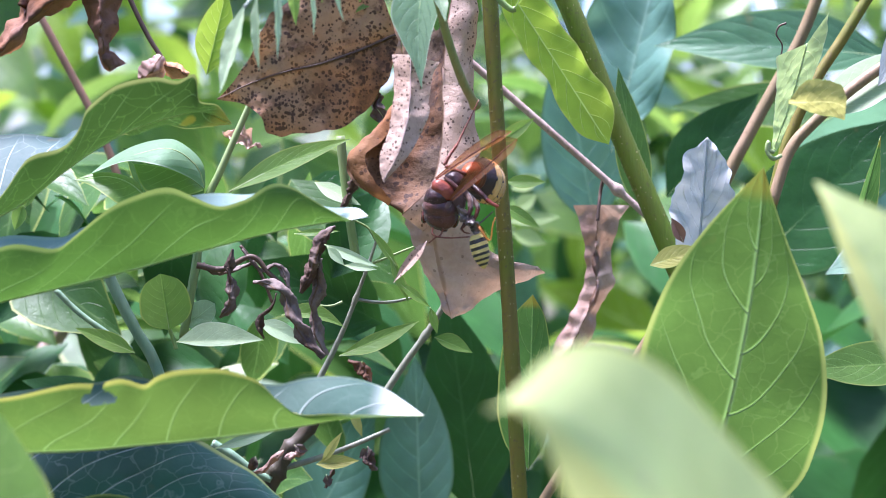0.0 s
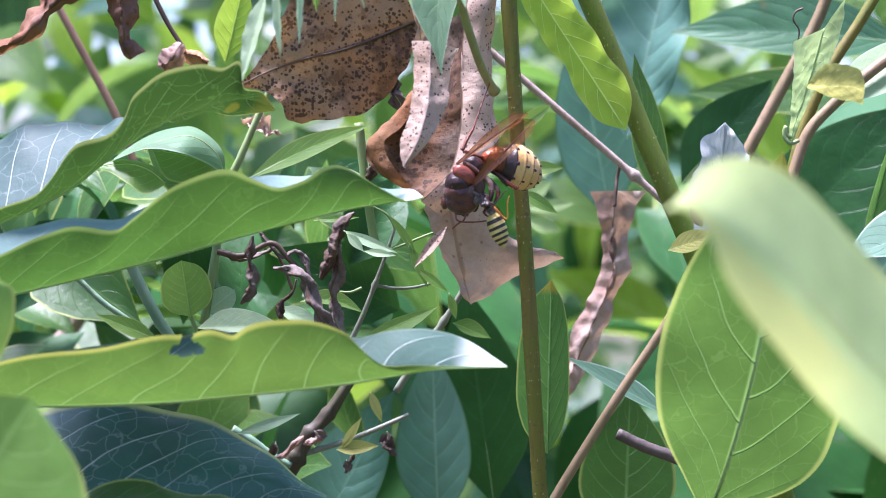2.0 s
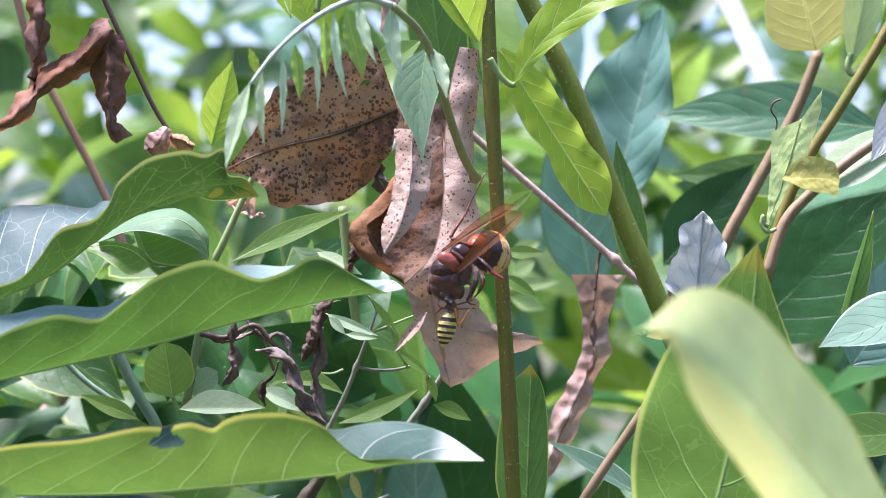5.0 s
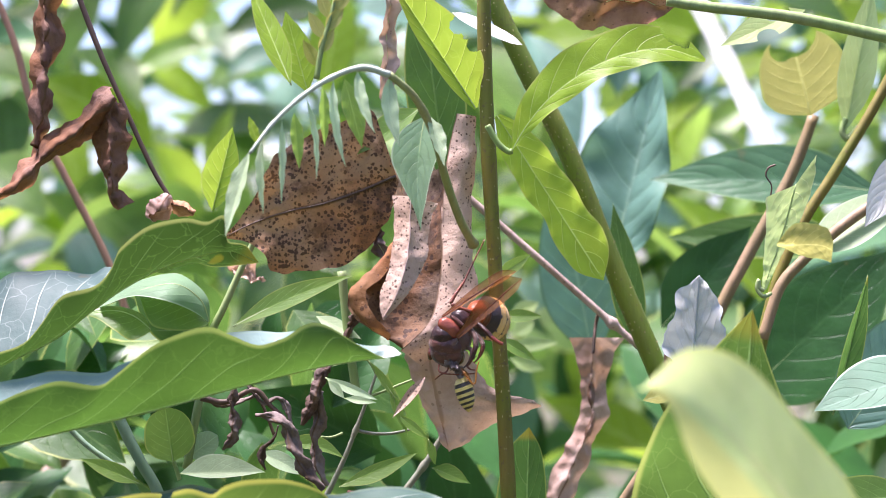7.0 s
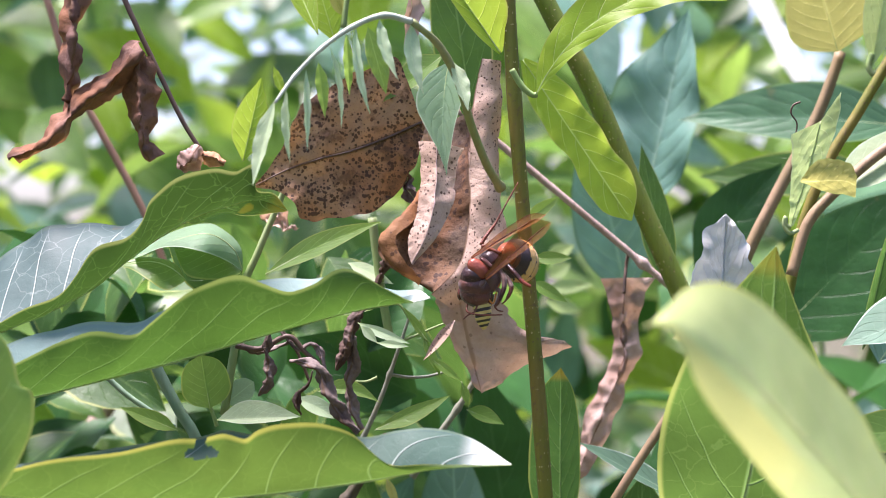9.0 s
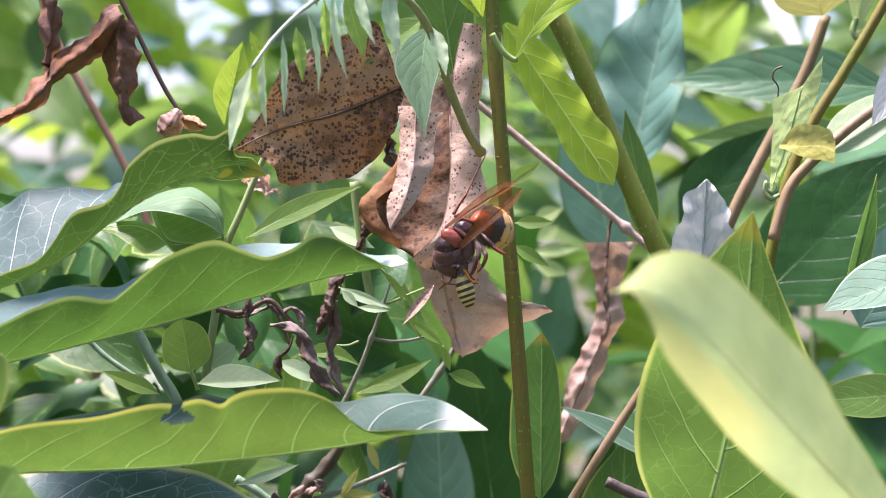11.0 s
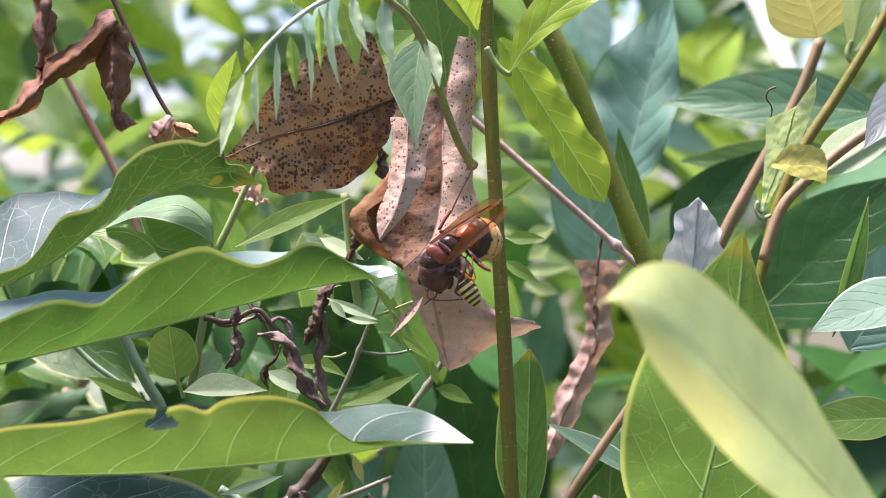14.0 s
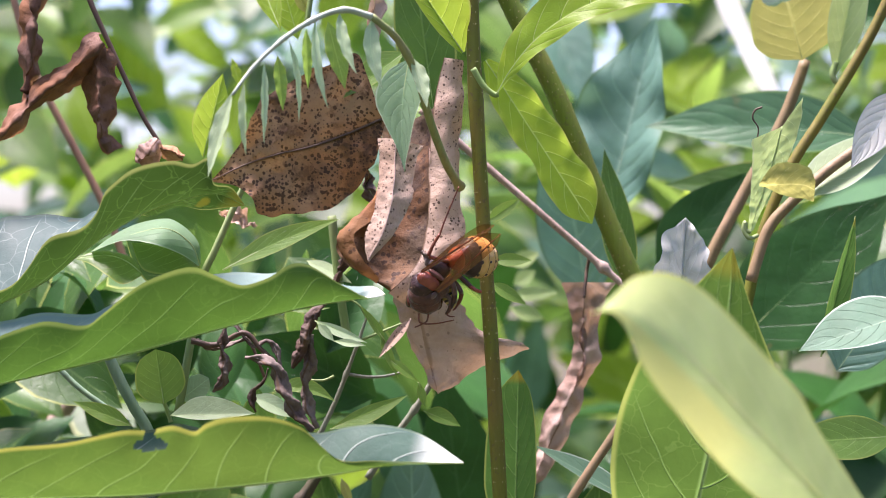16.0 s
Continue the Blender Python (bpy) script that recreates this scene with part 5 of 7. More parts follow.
loft_leaf("crumpled_leaf", [(-0.0541, -0.0020, 1.0271), (-0.0550, -0.0040, 1.0249), (-0.0564, -0.0040, 1.0232), (-0.0577, -0.0020, 1.0218)],
     [(-0.0534, 0.0020, 1.0256), (-0.0535, 0.0020, 1.0234), (-0.0549, 0.0020, 1.0220), (-0.0580, 0.0020, 1.0216)],
     [(-0.0555, 0.0020, 1.0273), (-0.0578, 0.0017, 1.0265), (-0.0586, 0.0013, 1.0249), (-0.0589, 0.0010, 1.0223)], M_DRYP,
     "small crumpled pinkish dead leaf remnant", category="dead leaf", crinkle=0.0012, seed=24, rib_r=0)
loft_leaf("crumpled_leaf", [(-0.0535, -0.0010, 1.0254), (-0.0516, -0.0030, 1.0246), (-0.0500, -0.0030, 1.0238), (-0.0488, -0.0010, 1.0232)],
     [(-0.0539, 0.0030, 1.0235), (-0.0524, 0.0030, 1.0230), (-0.0508, 0.0030, 1.0231), (-0.0493, 0.0030, 1.0233)],
     [(-0.0536, 0.0030, 1.0261), (-0.0520, 0.0027, 1.0258), (-0.0504, 0.0023, 1.0248), (-0.0491, 0.0020, 1.0235)], M_TANL,
     "small orange-brown dead leaf scrap", category="dead leaf", crinkle=0.0008, seed=27, rib_r=0)
leaf("overhead_dead_leaf", (0.0515, 0, 1.0676), (0.02, 0, 1.0703), 0.00707, 0.00542, (0, -1, -0.2), M_TANL, "tan dead leaf lodged overhead", category="dead leaf", fold=(20, 20), crinkle=0.003, seed=25)
leaf("dry_bract", (-0.0007, -0.016, 0.9899), (-0.0071, -0.02, 0.9821), 0.00112, 0.00112, (0.2, -1, 0.4), M_PALE, "thin pale dry bract", category="dead leaf", fold=(30, 20), seed=26, rib_r=0.0002, rib_mat=M_TWIG)


# ---- drooping young shoot ----
shoot = thing("drooping_shoot", (0.0092, -0.004, 1.0171), "arched young shoot with drooping folded leaflets", "shoot")
sp = shoot.location.copy()
part("stalk", shifted(tube_bm([(0.0092, -0.004, 1.0171), (0.0063, -0.012, 1.0216), (0.0033, -0.02, 1.0291), (0.0007, -0.028, 1.0374), (-0.0029, -0.034, 1.0439), (-0.0078, -0.038, 1.048)], 0.00092, 0.0007, 12, 44, nodes=((0.0, 0.4), (0.72, 0.2))), sp), M_STEMS, shoot, "olive lower stalk")
part("tip_stalk", shifted(tube_bm([(-0.0078, -0.038, 1.048), (-0.0131, -0.04, 1.049), (-0.0188, -0.042, 1.0468), (-0.0245, -0.044, 1.0427), (-0.0295, -0.046, 1.0375), (-0.0333, -0.048, 1.0321)], 0.00068, 0.0003, 10, 44, nodes=((0.2, 0.2), (0.4, 0.2), (0.6, 0.2), (0.8, 0.25))), sp), M_DOWN, shoot, "pale downy tip of the stalk")


def leaflet(base, tip, left, right, up, material=M_SAGE, **kw):
    bm, rib, e3 = blade_bm(base, tip, left * 1.1, right * 1.1, up, ns=26, nv=5, wave=(0.0002, 4, 0.1), **kw)
    return part("leaflet", shifted(bm, sp), material, shoot)


leaflet((-0.0334, -0.047, 1.0326), (-0.0375, -0.05, 1.0166), 0.00144, 0.00186, (-0.4, -1, 0.1), fold=(30, 15), seed=1)
leaflet((-0.0313, -0.046, 1.0347), (-0.0307, -0.048, 1.0208), 0.00093, 0.00113, (-0.5, -1, 0.1), fold=(45, 30), seed=2)
leaflet((-0.0277, -0.045, 1.0386), (-0.0275, -0.047, 1.023), 0.00082, 0.00093, (0.6, -1, 0.1), fold=(50, 35), seed=3)
leaflet((-0.0233, -0.043, 1.0431), (-0.0212, -0.045, 1.0273), 0.00072, 0.00093, (0.7, -1, 0.1), fold=(55, 35), seed=4, side=0.0008)
leaflet((-0.0183, -0.042, 1.0468), (-0.0157, -0.044, 1.0298), 0.00093, 0.00113, (0.5, -1, 0.1), fold=(50, 30), seed=5, side=-0.001)
leaflet((-0.0139, -0.04, 1.0486), (-0.0104, -0.043, 1.0364), 0.00124, 0.00124, (0.5, -1, 0.1), fold=(35, 25), seed=6, side=-0.001)
leaflet((-0.0078, -0.037, 1.0479), (-0.0057, -0.04, 1.0339), 0.00165, 0.00186, (0.5, -1, 0.1), fold=(30, 25), seed=7, side=-0.0012)
leaflet((-0.0002, -0.03, 1.041), (0.0027, -0.034, 1.0309), 0.00174, 0.00174, (0.5, -1, 0.1), fold=(30, 30), seed=8)
leaflet((-0.0204, -0.038, 1.0458), (-0.0201, -0.036, 1.0342), 0.00109, 0.00109, (0.3, -1, 0.1), material=M_LIGHT, fold=(40, 30), seed=9)
leaflet((-0.026, -0.036, 1.0408), (-0.0249, -0.036, 1.03), 0.00131, 0.00131, (0.3, -1, 0.1), material=M_LIGHT, fold=(30, 30), seed=10)
leaflet((-0.0165, -0.034, 1.0476), (-0.0131, -0.034, 1.0344), 0.00218, 0.00196, (0.3, -1, 0.1), material=M_LIGHT, fold=(20, 20), seed=11)
leaflet((-0.0323, -0.044, 1.0342), (-0.0339, -0.044, 1.0394), 0.00087, 0.00087, (0.3, -1, 0.1), material=M_LIME, fold=(20, 20), seed=12)
leaf("hanging_leaf", (-0.001, -0.022, 1.0418), (-0.0017, -0.028, 1.0189), [0, 0.00269, 0.00403, 0.00380, 0.00313, 0.00246, 0.00190, 0.00134, 0.00056, 0], [0, 0.00336, 0.00492, 0.00560, 0.00537, 0.00403, 0.00269, 0.00134, 0.00056, 0], (0.1, -1, 0.25), M_SOFT, "soft grey-green leaf hanging from the shoot", fold=(10, 10), rib_r=0.0003, side=-0.001)
leaf("pale_side_leaf", (-0.0021, -0.01, 1.0445), (-0.0147, -0.012, 1.0348), 0.00184, 0.00345, (0, -1, 0.3), M_LIGHT, "small light green leaf on the shoot", fold=(10, 10))
leaf("upright_leaf", (-0.0303, 0.02, 1.0526), (-0.0407, 0.03, 1.0767), 0.00279, 0.00304, (0.2, -1, 0), M_LIME, "narrow lime-green upright leaf", fold=(15, 10), rib_r=0.00025)
leaf("upright_leaf", (-0.0272, 0.03, 1.0519), (-0.0324, 0.03, 1.0704), 0.00431, 0.00380, (0.2, -1, 0), M_LIME, "soft lime-green upright leaf", fold=(15, 10))
leaf("upright_leaf", (-0.0474, 0.02, 1.0246), (-0.043, 0.02, 1.0432), 0.00421, 0.00371, (0.2, -1, 0), M_LIME, "lime-green upright leaf behind the dead leaf", fold=(12, 10))
bud = thing("shoot_tip", (-0.0253, 0.03, 1.0551), "pale unfolding shoot tip with small leaflets", "shoot")
part("stalk", shifted(tube_bm([(-0.0253, 0.03, 1.0551), (-0.0243, 0.03, 1.0615), (-0.0222, 0.03, 1.0692), (-0.0204, 0.03, 1.0768)], 0.00076, 0.00038, 8), bud.location), M_STEML, bud)
for k, (b, q) in enumerate(zip([(-0.0249, 0.03, 1.0576), (-0.0247, 0.03, 1.0608), (-0.0238, 0.03, 1.064), (-0.0233, 0.03, 1.0659), (-0.0225, 0.03, 1.0685), (-0.0218, 0.03, 1.0704)], [(-0.0285, 0.03, 1.064), (-0.0213, 0.03, 1.0666), (-0.0273, 0.03, 1.0704), (-0.0191, 0.03, 1.0717), (-0.0252, 0.03, 1.0755), (-0.0172, 0.03, 1.0756)])):
    bm, rib, e3 = blade_bm(b, q, 0.00165, 0.00165, (0.2, -1, 0.2), fold=(20, 20), ns=12, nv=3, seed=k)
    part("leaflet", shifted(bm, bud.location), M_YELLOW, bud)

# ---- sprigs under the folded leaf ----
stem("sprig", [(-0.0515, 0.012, 0.9691), (-0.0492, 0.012, 0.9824), (-0.0467, 0.012, 0.9969), (-0.0436, 0.012, 1.0042), (-0.0404, 0.012, 1.0115), (-0.0377, 0.012, 1.0176), (-0.036, 0.012, 1.0224)], 0.00097, 0.00060, M_STEML, "light green upright sprig stalk", "stem")
stem("blue_sprig", [(-0.0676, 0.006, 0.9862), (-0.064, 0.006, 0.9778), (-0.0603, 0.006, 0.9707), (-0.0573, 0.006, 0.9657), (-0.0543, 0.006, 0.9577)], 0.00120, 0.00120, M_STEMT, "smooth blue-green sprig stalk", "stem")
stem("blue_sprig", [(-0.0782, 0.012, 0.9792), (-0.0733, 0.012, 0.9744), (-0.0684, 0.012, 0.9708), (-0.0624, 0.012, 0.9666)], 0.00061, 0.00061, M_STEMT, "thin smooth blue-green sprig stalk", "stem")
stem("sprig", [(-0.0189, 0.02, 1.0117), (-0.0179, 0.02, 1.0018), (-0.0166, 0.02, 0.992), (-0.0154, 0.02, 0.9846)], 0.00099, 0.00099, M_STEML, "pale green sprig stem behind", "stem")
stem("hedge_branch", [(-0.1133, 0.16, 0.948), (-0.102, 0.16, 0.9644), (-0.0907, 0.16, 0.9809), (-0.081, 0.16, 0.9941)], 0.00264, 0.00231, M_TWIG, "thick brown stem deep in the hedge", "stem")


def sprig_leaf(base, tip, left, right, up, material, label, **kw):
    return leaf("sprig_leaf", base, tip, left, right, up, material, label, group="small leaves of the sprigs", **kw)


sprig_leaf((-0.0411, 0.004, 0.9997), (-0.0161, 0, 1.0104), 0.00283, 0.00212, (0, -1, 0.5), M_LIGHT, "narrow light green sprig leaf", fold=(12, 6), prof="lance", rib_r=0.0003, side=0.0008)
loft_leaf("sprig_leaf", [(-0.0470, 0.0120, 1.0006), (-0.0486, 0.0090, 1.0053), (-0.0535, 0.0060, 1.0085), (-0.0614, 0.0080, 1.0071), (-0.0701, 0.0100, 1.0037)],
     [(-0.0469, 0.0120, 1.0008), (-0.0480, 0.0147, 1.0062), (-0.0526, 0.0173, 1.0102), (-0.0567, 0.0200, 1.0110), (-0.0625, 0.0180, 1.0095), (-0.0673, 0.0160, 1.0066), (-0.0708, 0.0140, 1.0038)],
     [(-0.0469, 0.0100, 1.0005), (-0.0500, 0.0060, 1.0029), (-0.0551, 0.0020, 1.0050), (-0.0624, 0.0050, 1.0059), (-0.0698, 0.0080, 1.0035)], M_SOFT,
     "smooth blue-green leaf bending over", group="small leaves of the sprigs", rib_r=0.0002, bulge=(0.0006, 0.0004))
loft_leaf("sprig_leaf", [(-0.0472, 0.0120, 1.0004), (-0.0517, 0.0120, 1.0035), (-0.0566, 0.0120, 1.0051), (-0.0618, 0.0120, 1.0056)],
     [(-0.0470, 0.0080, 0.9999), (-0.0515, 0.0080, 0.9987), (-0.0571, 0.0080, 0.9991), (-0.0597, 0.0100, 1.0008), (-0.0618, 0.0120, 1.0055)],
     None, M_LIGHT,
     "light green half of a folded sprig leaf", group="small leaves of the sprigs", rib_r=0, bulge=(0.0004, 0))
loft_leaf("sprig_leaf", [(-0.0592, 0.0100, 0.9988), (-0.0625, 0.0100, 1.0015), (-0.0669, 0.0100, 1.0028), (-0.0736, 0.0100, 1.0021)],
     [(-0.0598, 0.0140, 0.9990), (-0.0617, 0.0140, 1.0021), (-0.0658, 0.0140, 1.0036), (-0.0702, 0.0120, 1.0037), (-0.0736, 0.0100, 1.0022)],
     [(-0.0585, 0.0060, 0.9985), (-0.0626, 0.0060, 0.9966), (-0.0663, 0.0060, 0.9987), (-0.0701, 0.0080, 1.0010), (-0.0736, 0.0100, 1.0020)], M_LIGHT,
     "small mid-green leaf on a sprig", group="small leaves of the sprigs", rib_r=0.0002, bulge=(0.0004, 0.0004))
sprig_leaf((-0.0476, 0.02, 0.9967), (-0.0652, 0.02, 1.009), 0.00680, 0.00680, (0, -1, 0.2), M_GREEN, "soft mid-green leaf behind the sprig", fold=(8, 8))
sprig_leaf((-0.0529, 0, 0.9715), (-0.0547, 0, 0.983), 0.00518, 0.00518, (0.1, -1, 0.2), M_LIGHT, "small round green sprig leaf", fold=(4, 4), prof="round", stalk=[(-0.052, 0.004, 0.9674), (-0.0527, 0.004, 0.9697), (-0.0534, 0.004, 0.9715)], stalk_r=0.00047)
sprig_leaf((-0.0509, 0.012, 0.9717), (-0.0449, 0.012, 0.9763), 0.00290, 0.00290, (0, -1, 0.4), M_SAGE, "small round pale leaf", fold=(4, 4), prof="round")
sprig_leaf((-0.061, 0.008, 0.9663), (-0.0735, 0.008, 0.9715), 0.00165, 0.00212, (0, -1, 0.4), M_LIGHT, "small light green sprig leaf", fold=(10, 10))
sprig_leaf((-0.0512, -0.002, 0.9693), (-0.0337, 0, 0.9695), 0.00400, 0.00141, (0, -1, 0.5), M_SAGE, "downy pale green leaf curled at its edge", fold=(8, 20), rib_r=0.0002)
sprig_leaf((-0.0191, 0.018, 0.9648), (-0.0022, 0.018, 0.9722), 0.00148, 0.00246, (0, -1, 0.4), M_LIGHT, "narrow light green leaf with a brown tip", fold=(15, 10), prof="lance")
sprig_leaf((0.0013, 0.03, 0.968), (0.0097, 0.03, 0.9645), 0.00228, 0.00127, (0, -1, 0.4), M_LIGHT, "small drooping light green leaf", fold=(12, 10))
sprig_leaf((-0.0219, 0.01, 0.9888), (-0.0107, 0.01, 0.9841), 0.00097, 0.00145, (0, -1, 0.5), M_SAGE, "thin cream-green bract leaf", fold=(20, 10), prof="lance")
sprig_leaf((-0.0316, 0.02, 0.9734), (-0.018, 0.02, 0.9707), 0.00247, 0.00099, (0, -1, 0.5), M_LIGHT, "light green leaf arched over the twigs", fold=(15, 10), side=0.0015)
sprig_leaf((-0.0365, 0.02, 0.9721), (-0.026, 0.02, 0.967), 0.00223, 0.00173, (0, -1, 0.5), M_SAGE, "pale green leaf under the dry curls", fold=(10, 10))
sprig_leaf((-0.0082, 0.02, 0.9858), (-0.0042, 0.02, 0.976), 0.00099, 0.00124, (0.3, -1, 0.2), M_LIGHT, "tiny light green leaf on the branch", fold=(15, 15))
sprig_leaf((-0.007, 0.02, 0.984), (-0.0126, 0.02, 0.992), 0.00087, 0.00111, (0.3, -1, 0.2), M_LIGHT, "tiny light green leaf on the branch", fold=(15, 15))
sprig_leaf((-0.0244, 0.02, 1.0018), (-0.0145, 0.02, 0.9969), 0.00198, 0.00247, (0, -0.8, 0.8), M_SAGE, "pale green leaf behind the dead leaf", fold=(8, 8))
sprig_leaf((0.0252, 0.17, 1.0014), (0.034, 0.17, 1.0052), 0.0026, 0.0026, (0.2, -1, 0.4), M_PALEG, "narrow pale leaf of a far sprig", fold=(15, 10), prof="lance")
sprig_leaf((0.0244, 0.17, 0.992), (0.0396, 0.17, 0.9934), 0.0022, 0.0022, (0.2, -1, 0.4), M_PALEG, "narrow pale leaf of a far sprig", fold=(15, 10), prof="lance")
sprig_leaf((0.0252, 0.17, 0.9887), (0.0357, 0.17, 0.9854), 0.0026, 0.0026, (0.2, -1, 0.4), M_PALEG, "narrow pale leaf of a far sprig", fold=(15, 10), prof="lance")
sprig_leaf((0.0266, 0.18, 0.9956), (0.0333, 0.18, 0.9998), 0.0024, 0.0024, (0.2, -1, 0.4), M_PALEG, "narrow pale leaf of a far sprig", fold=(15, 10), prof="lance")
sprig_leaf((-0.0067, 0.02, 0.9805), (0.0003, 0.02, 0.9751), 0.0011, 0.0011, (0.2, -1, 0.4), M_LIGHT, "small light green leaf on the twig", fold=(15, 10), prof="lance")
sprig_leaf((0.0003, 0.02, 0.9751), (0.0018, 0.02, 0.9694), 0.0010, 0.0010, (0.2, -1, 0.4), M_LIGHT, "small light green leaf on the twig", fold=(15, 10), prof="lance")
sprig_leaf((-0.0212, 0.008, 0.9883), (-0.0177, 0.008, 0.9845), 0.0011, 0.0011, (0.2, -1, 0.4), M_SAGE, "small cream-edged leaf on the twig", fold=(15, 10), prof="lance")
sprig_leaf((-0.0177, 0.008, 0.9845), (-0.0109, 0.008, 0.9836), 0.0009, 0.0009, (0.2, -1, 0.4), M_SAGE, "thin cream-green bract leaf", fold=(15, 10), prof="lance")
sprig_leaf((-0.0284, 0.014, 0.9909), (-0.0188, 0.014, 0.9915), 0.0008, 0.0008, (0.2, -1, 0.4), M_LIGHT, "narrow light green leaf behind the curl", fold=(15, 10), prof="lance")
for k, (b, q) in enumerate(zip([(-0.088, 0.03, 0.9963), (-0.088, 0.03, 0.9963), (-0.0886, 0.03, 0.997), (0.0156, 0.03, 1.0108), (0.0163, 0.03, 0.9969), (0.0169, 0.03, 1.002)], [(-0.0931, 0.03, 1.0014), (-0.0862, 0.03, 1.0039), (-0.0904, 0.03, 0.9913), (0.0232, 0.03, 1.016), (0.0246, 0.03, 0.9919), (0.0258, 0.03, 1.002)])):
    sprig_leaf(b, q, 0.0016, 0.0016, (0.2, -1, 0.3), M_LIGHT, "tiny pale leaf of an opening bud", fold=(15, 15))
stem("grey_branch", [(-0.0240, 0.0220, 0.9586), (-0.0209, 0.0220, 0.9647), (-0.0181, 0.0220, 0.9707), (-0.0157, 0.0220, 0.9768), (-0.0130, 0.0220, 0.9841), (-0.0110, 0.0220, 0.9900)], 0.00070, 0.00030, M_TWIGG, "pale grey-green branching twig", "twig", nodes=((0.6, 0.7), (0.8, 0.5)))
stem("grey_branch", [(-0.0113, 0.0300, 0.9528), (-0.0057, 0.0300, 0.9615), (-0.0007, 0.0300, 0.9684), (0.0024, 0.0300, 0.9733), (0.0049, 0.0300, 0.9777)], 0.00085, 0.00060, M_TWIGG, "pale grey-green woody twig", "twig", nodes=((0.5, 0.5),))
stem("side_twig", [(-0.0157, 0.0220, 0.9768), (-0.0118, 0.0220, 0.9761), (-0.0075, 0.0220, 0.9762), (-0.0035, 0.0220, 0.9771)], 0.00040, 0.00030, M_TWIGG, "thin grey side twig", "twig", sides=8)
stem("side_twig", [(-0.0130, 0.0220, 0.9841), (-0.0091, 0.0220, 0.9856), (-0.0045, 0.0220, 0.9875), (0.0004, 0.0220, 0.9892)], 0.00035, 0.00020, M_STEML, "thin green side twig", "twig", sides=8)
stem("side_twig", [(-0.0113, 0.0220, 0.9892), (-0.0130, 0.0220, 0.9920), (-0.0157, 0.0220, 0.9936), (-0.0178, 0.0220, 0.9951)], 0.00030, 0.00020, M_STEML, "thin green side twig", "twig", sides=8)
stem("side_twig", [(-0.0185, 0.0220, 0.9762), (-0.0209, 0.0220, 0.9753), (-0.0240, 0.0220, 0.9754)], 0.00030, 0.00020, M_STEML, "thin green side twig", "twig", sides=8)
stem("knotty_branch", [(-0.0395, 0.03, 0.9266), (-0.0351, 0.03, 0.9353), (-0.0308, 0.03, 0.9428), (-0.0264, 0.03, 0.9478), (-0.0215, 0.03, 0.9552)], 0.00228, 0.00114, M_KNOT, "knotty grey-brown stem with buds", "stem", lumps=0.25, nodes=((0.2, 0.35), (0.35, 0.5), (0.55, 0.4), (0.75, 0.3)))
stem("side_twig", [(-0.032, 0.03, 0.9391), (-0.0246, 0.03, 0.9413), (-0.0171, 0.03, 0.944), (-0.0085, 0.03, 0.9477)], 0.00076, 0.00051, M_TWIGG, "grey-green knotty side twig", "twig", sides=8)
stem("side_twig", [(-0.0473, 0.028, 0.9449), (-0.043, 0.028, 0.9424), (-0.038, 0.028, 0.9387), (-0.0343, 0.028, 0.9369)], 0.00114, 0.00076, M_STEMT, "blue-green smooth side twig", "twig", sides=10)
sprig_leaf((-0.0241, 0.02, 0.9414), (-0.0149, 0.02, 0.9422), 0.00173, 0.00148, (0, -1, 0.3), M_YELLOW, "yellowing leaf with a brown edge", fold=(20, 15))
sprig_leaf((-0.0229, 0.02, 0.9417), (-0.0186, 0.02, 0.9483), 0.00099, 0.00099, (0, -1, 0.3), M_YELLOW, "small yellow-green bud leaf", fold=(20, 15))
sprig_leaf((-0.0448, 0.01, 0.9461), (-0.0312, 0.01, 0.9504), 0.00097, 0.00145, (0, -1, 0.4), M_SAGE, "narrow pale green leaf low down", fold=(15, 10), prof="lance")
sprig_leaf((-0.0167, 0.02, 0.9539), (-0.0142, 0.02, 0.9472), 0.00109, 0.00109, (0, -1, 0.4), M_YELLOW, "small yellow-green bud leaf", fold=(25, 10))


def curl(pts, radius, seed, label, material=M_CRISP, turns=2.5):
    turns *= 0.6
    e = thing("dry_curl", pts[0], label, "dead leaf", "dry curled leaves")
    part("blade", shifted(husk_bm(pts, radius, seed, turns), pts[0]), material, e)
    return e


curl([(-0.0402, 0.0020, 0.9880), (-0.0407, 0.0020, 0.9847), (-0.0409, 0.0020, 0.9827), (-0.0402, 0.0020, 0.9795), (-0.0407, 0.0020, 0.9764), (-0.0428, 0.0020, 0.9739)], [0.00042, 0.00117, 0.00074, 0.00148, 0.00127, 0.00032], 41, "dark twisted dry leaf hanging from a twig", turns=2.5)
curl([(-0.0468, 0.0060, 0.9849), (-0.0449, 0.0060, 0.9835), (-0.0414, 0.0060, 0.9835), (-0.0375, 0.0060, 0.9846), (-0.0359, 0.0060, 0.9855)], [0.00042, 0.00085, 0.00074, 0.00053, 0.00021], 48, "grey dry leaf roll lying across the twig", turns=1.5)
curl([(-0.0359, 0.0000, 0.9813), (-0.0332, 0.0000, 0.9811), (-0.0299, 0.0000, 0.9799), (-0.0281, 0.0000, 0.9761), (-0.0263, 0.0000, 0.9719), (-0.0240, 0.0000, 0.9686), (-0.0215, 0.0000, 0.9659)], [0.00042, 0.00095, 0.00138, 0.0017, 0.0018, 0.00138, 0.00053], 42, "dark brittle leaf curl twisted like rope", turns=3.0)
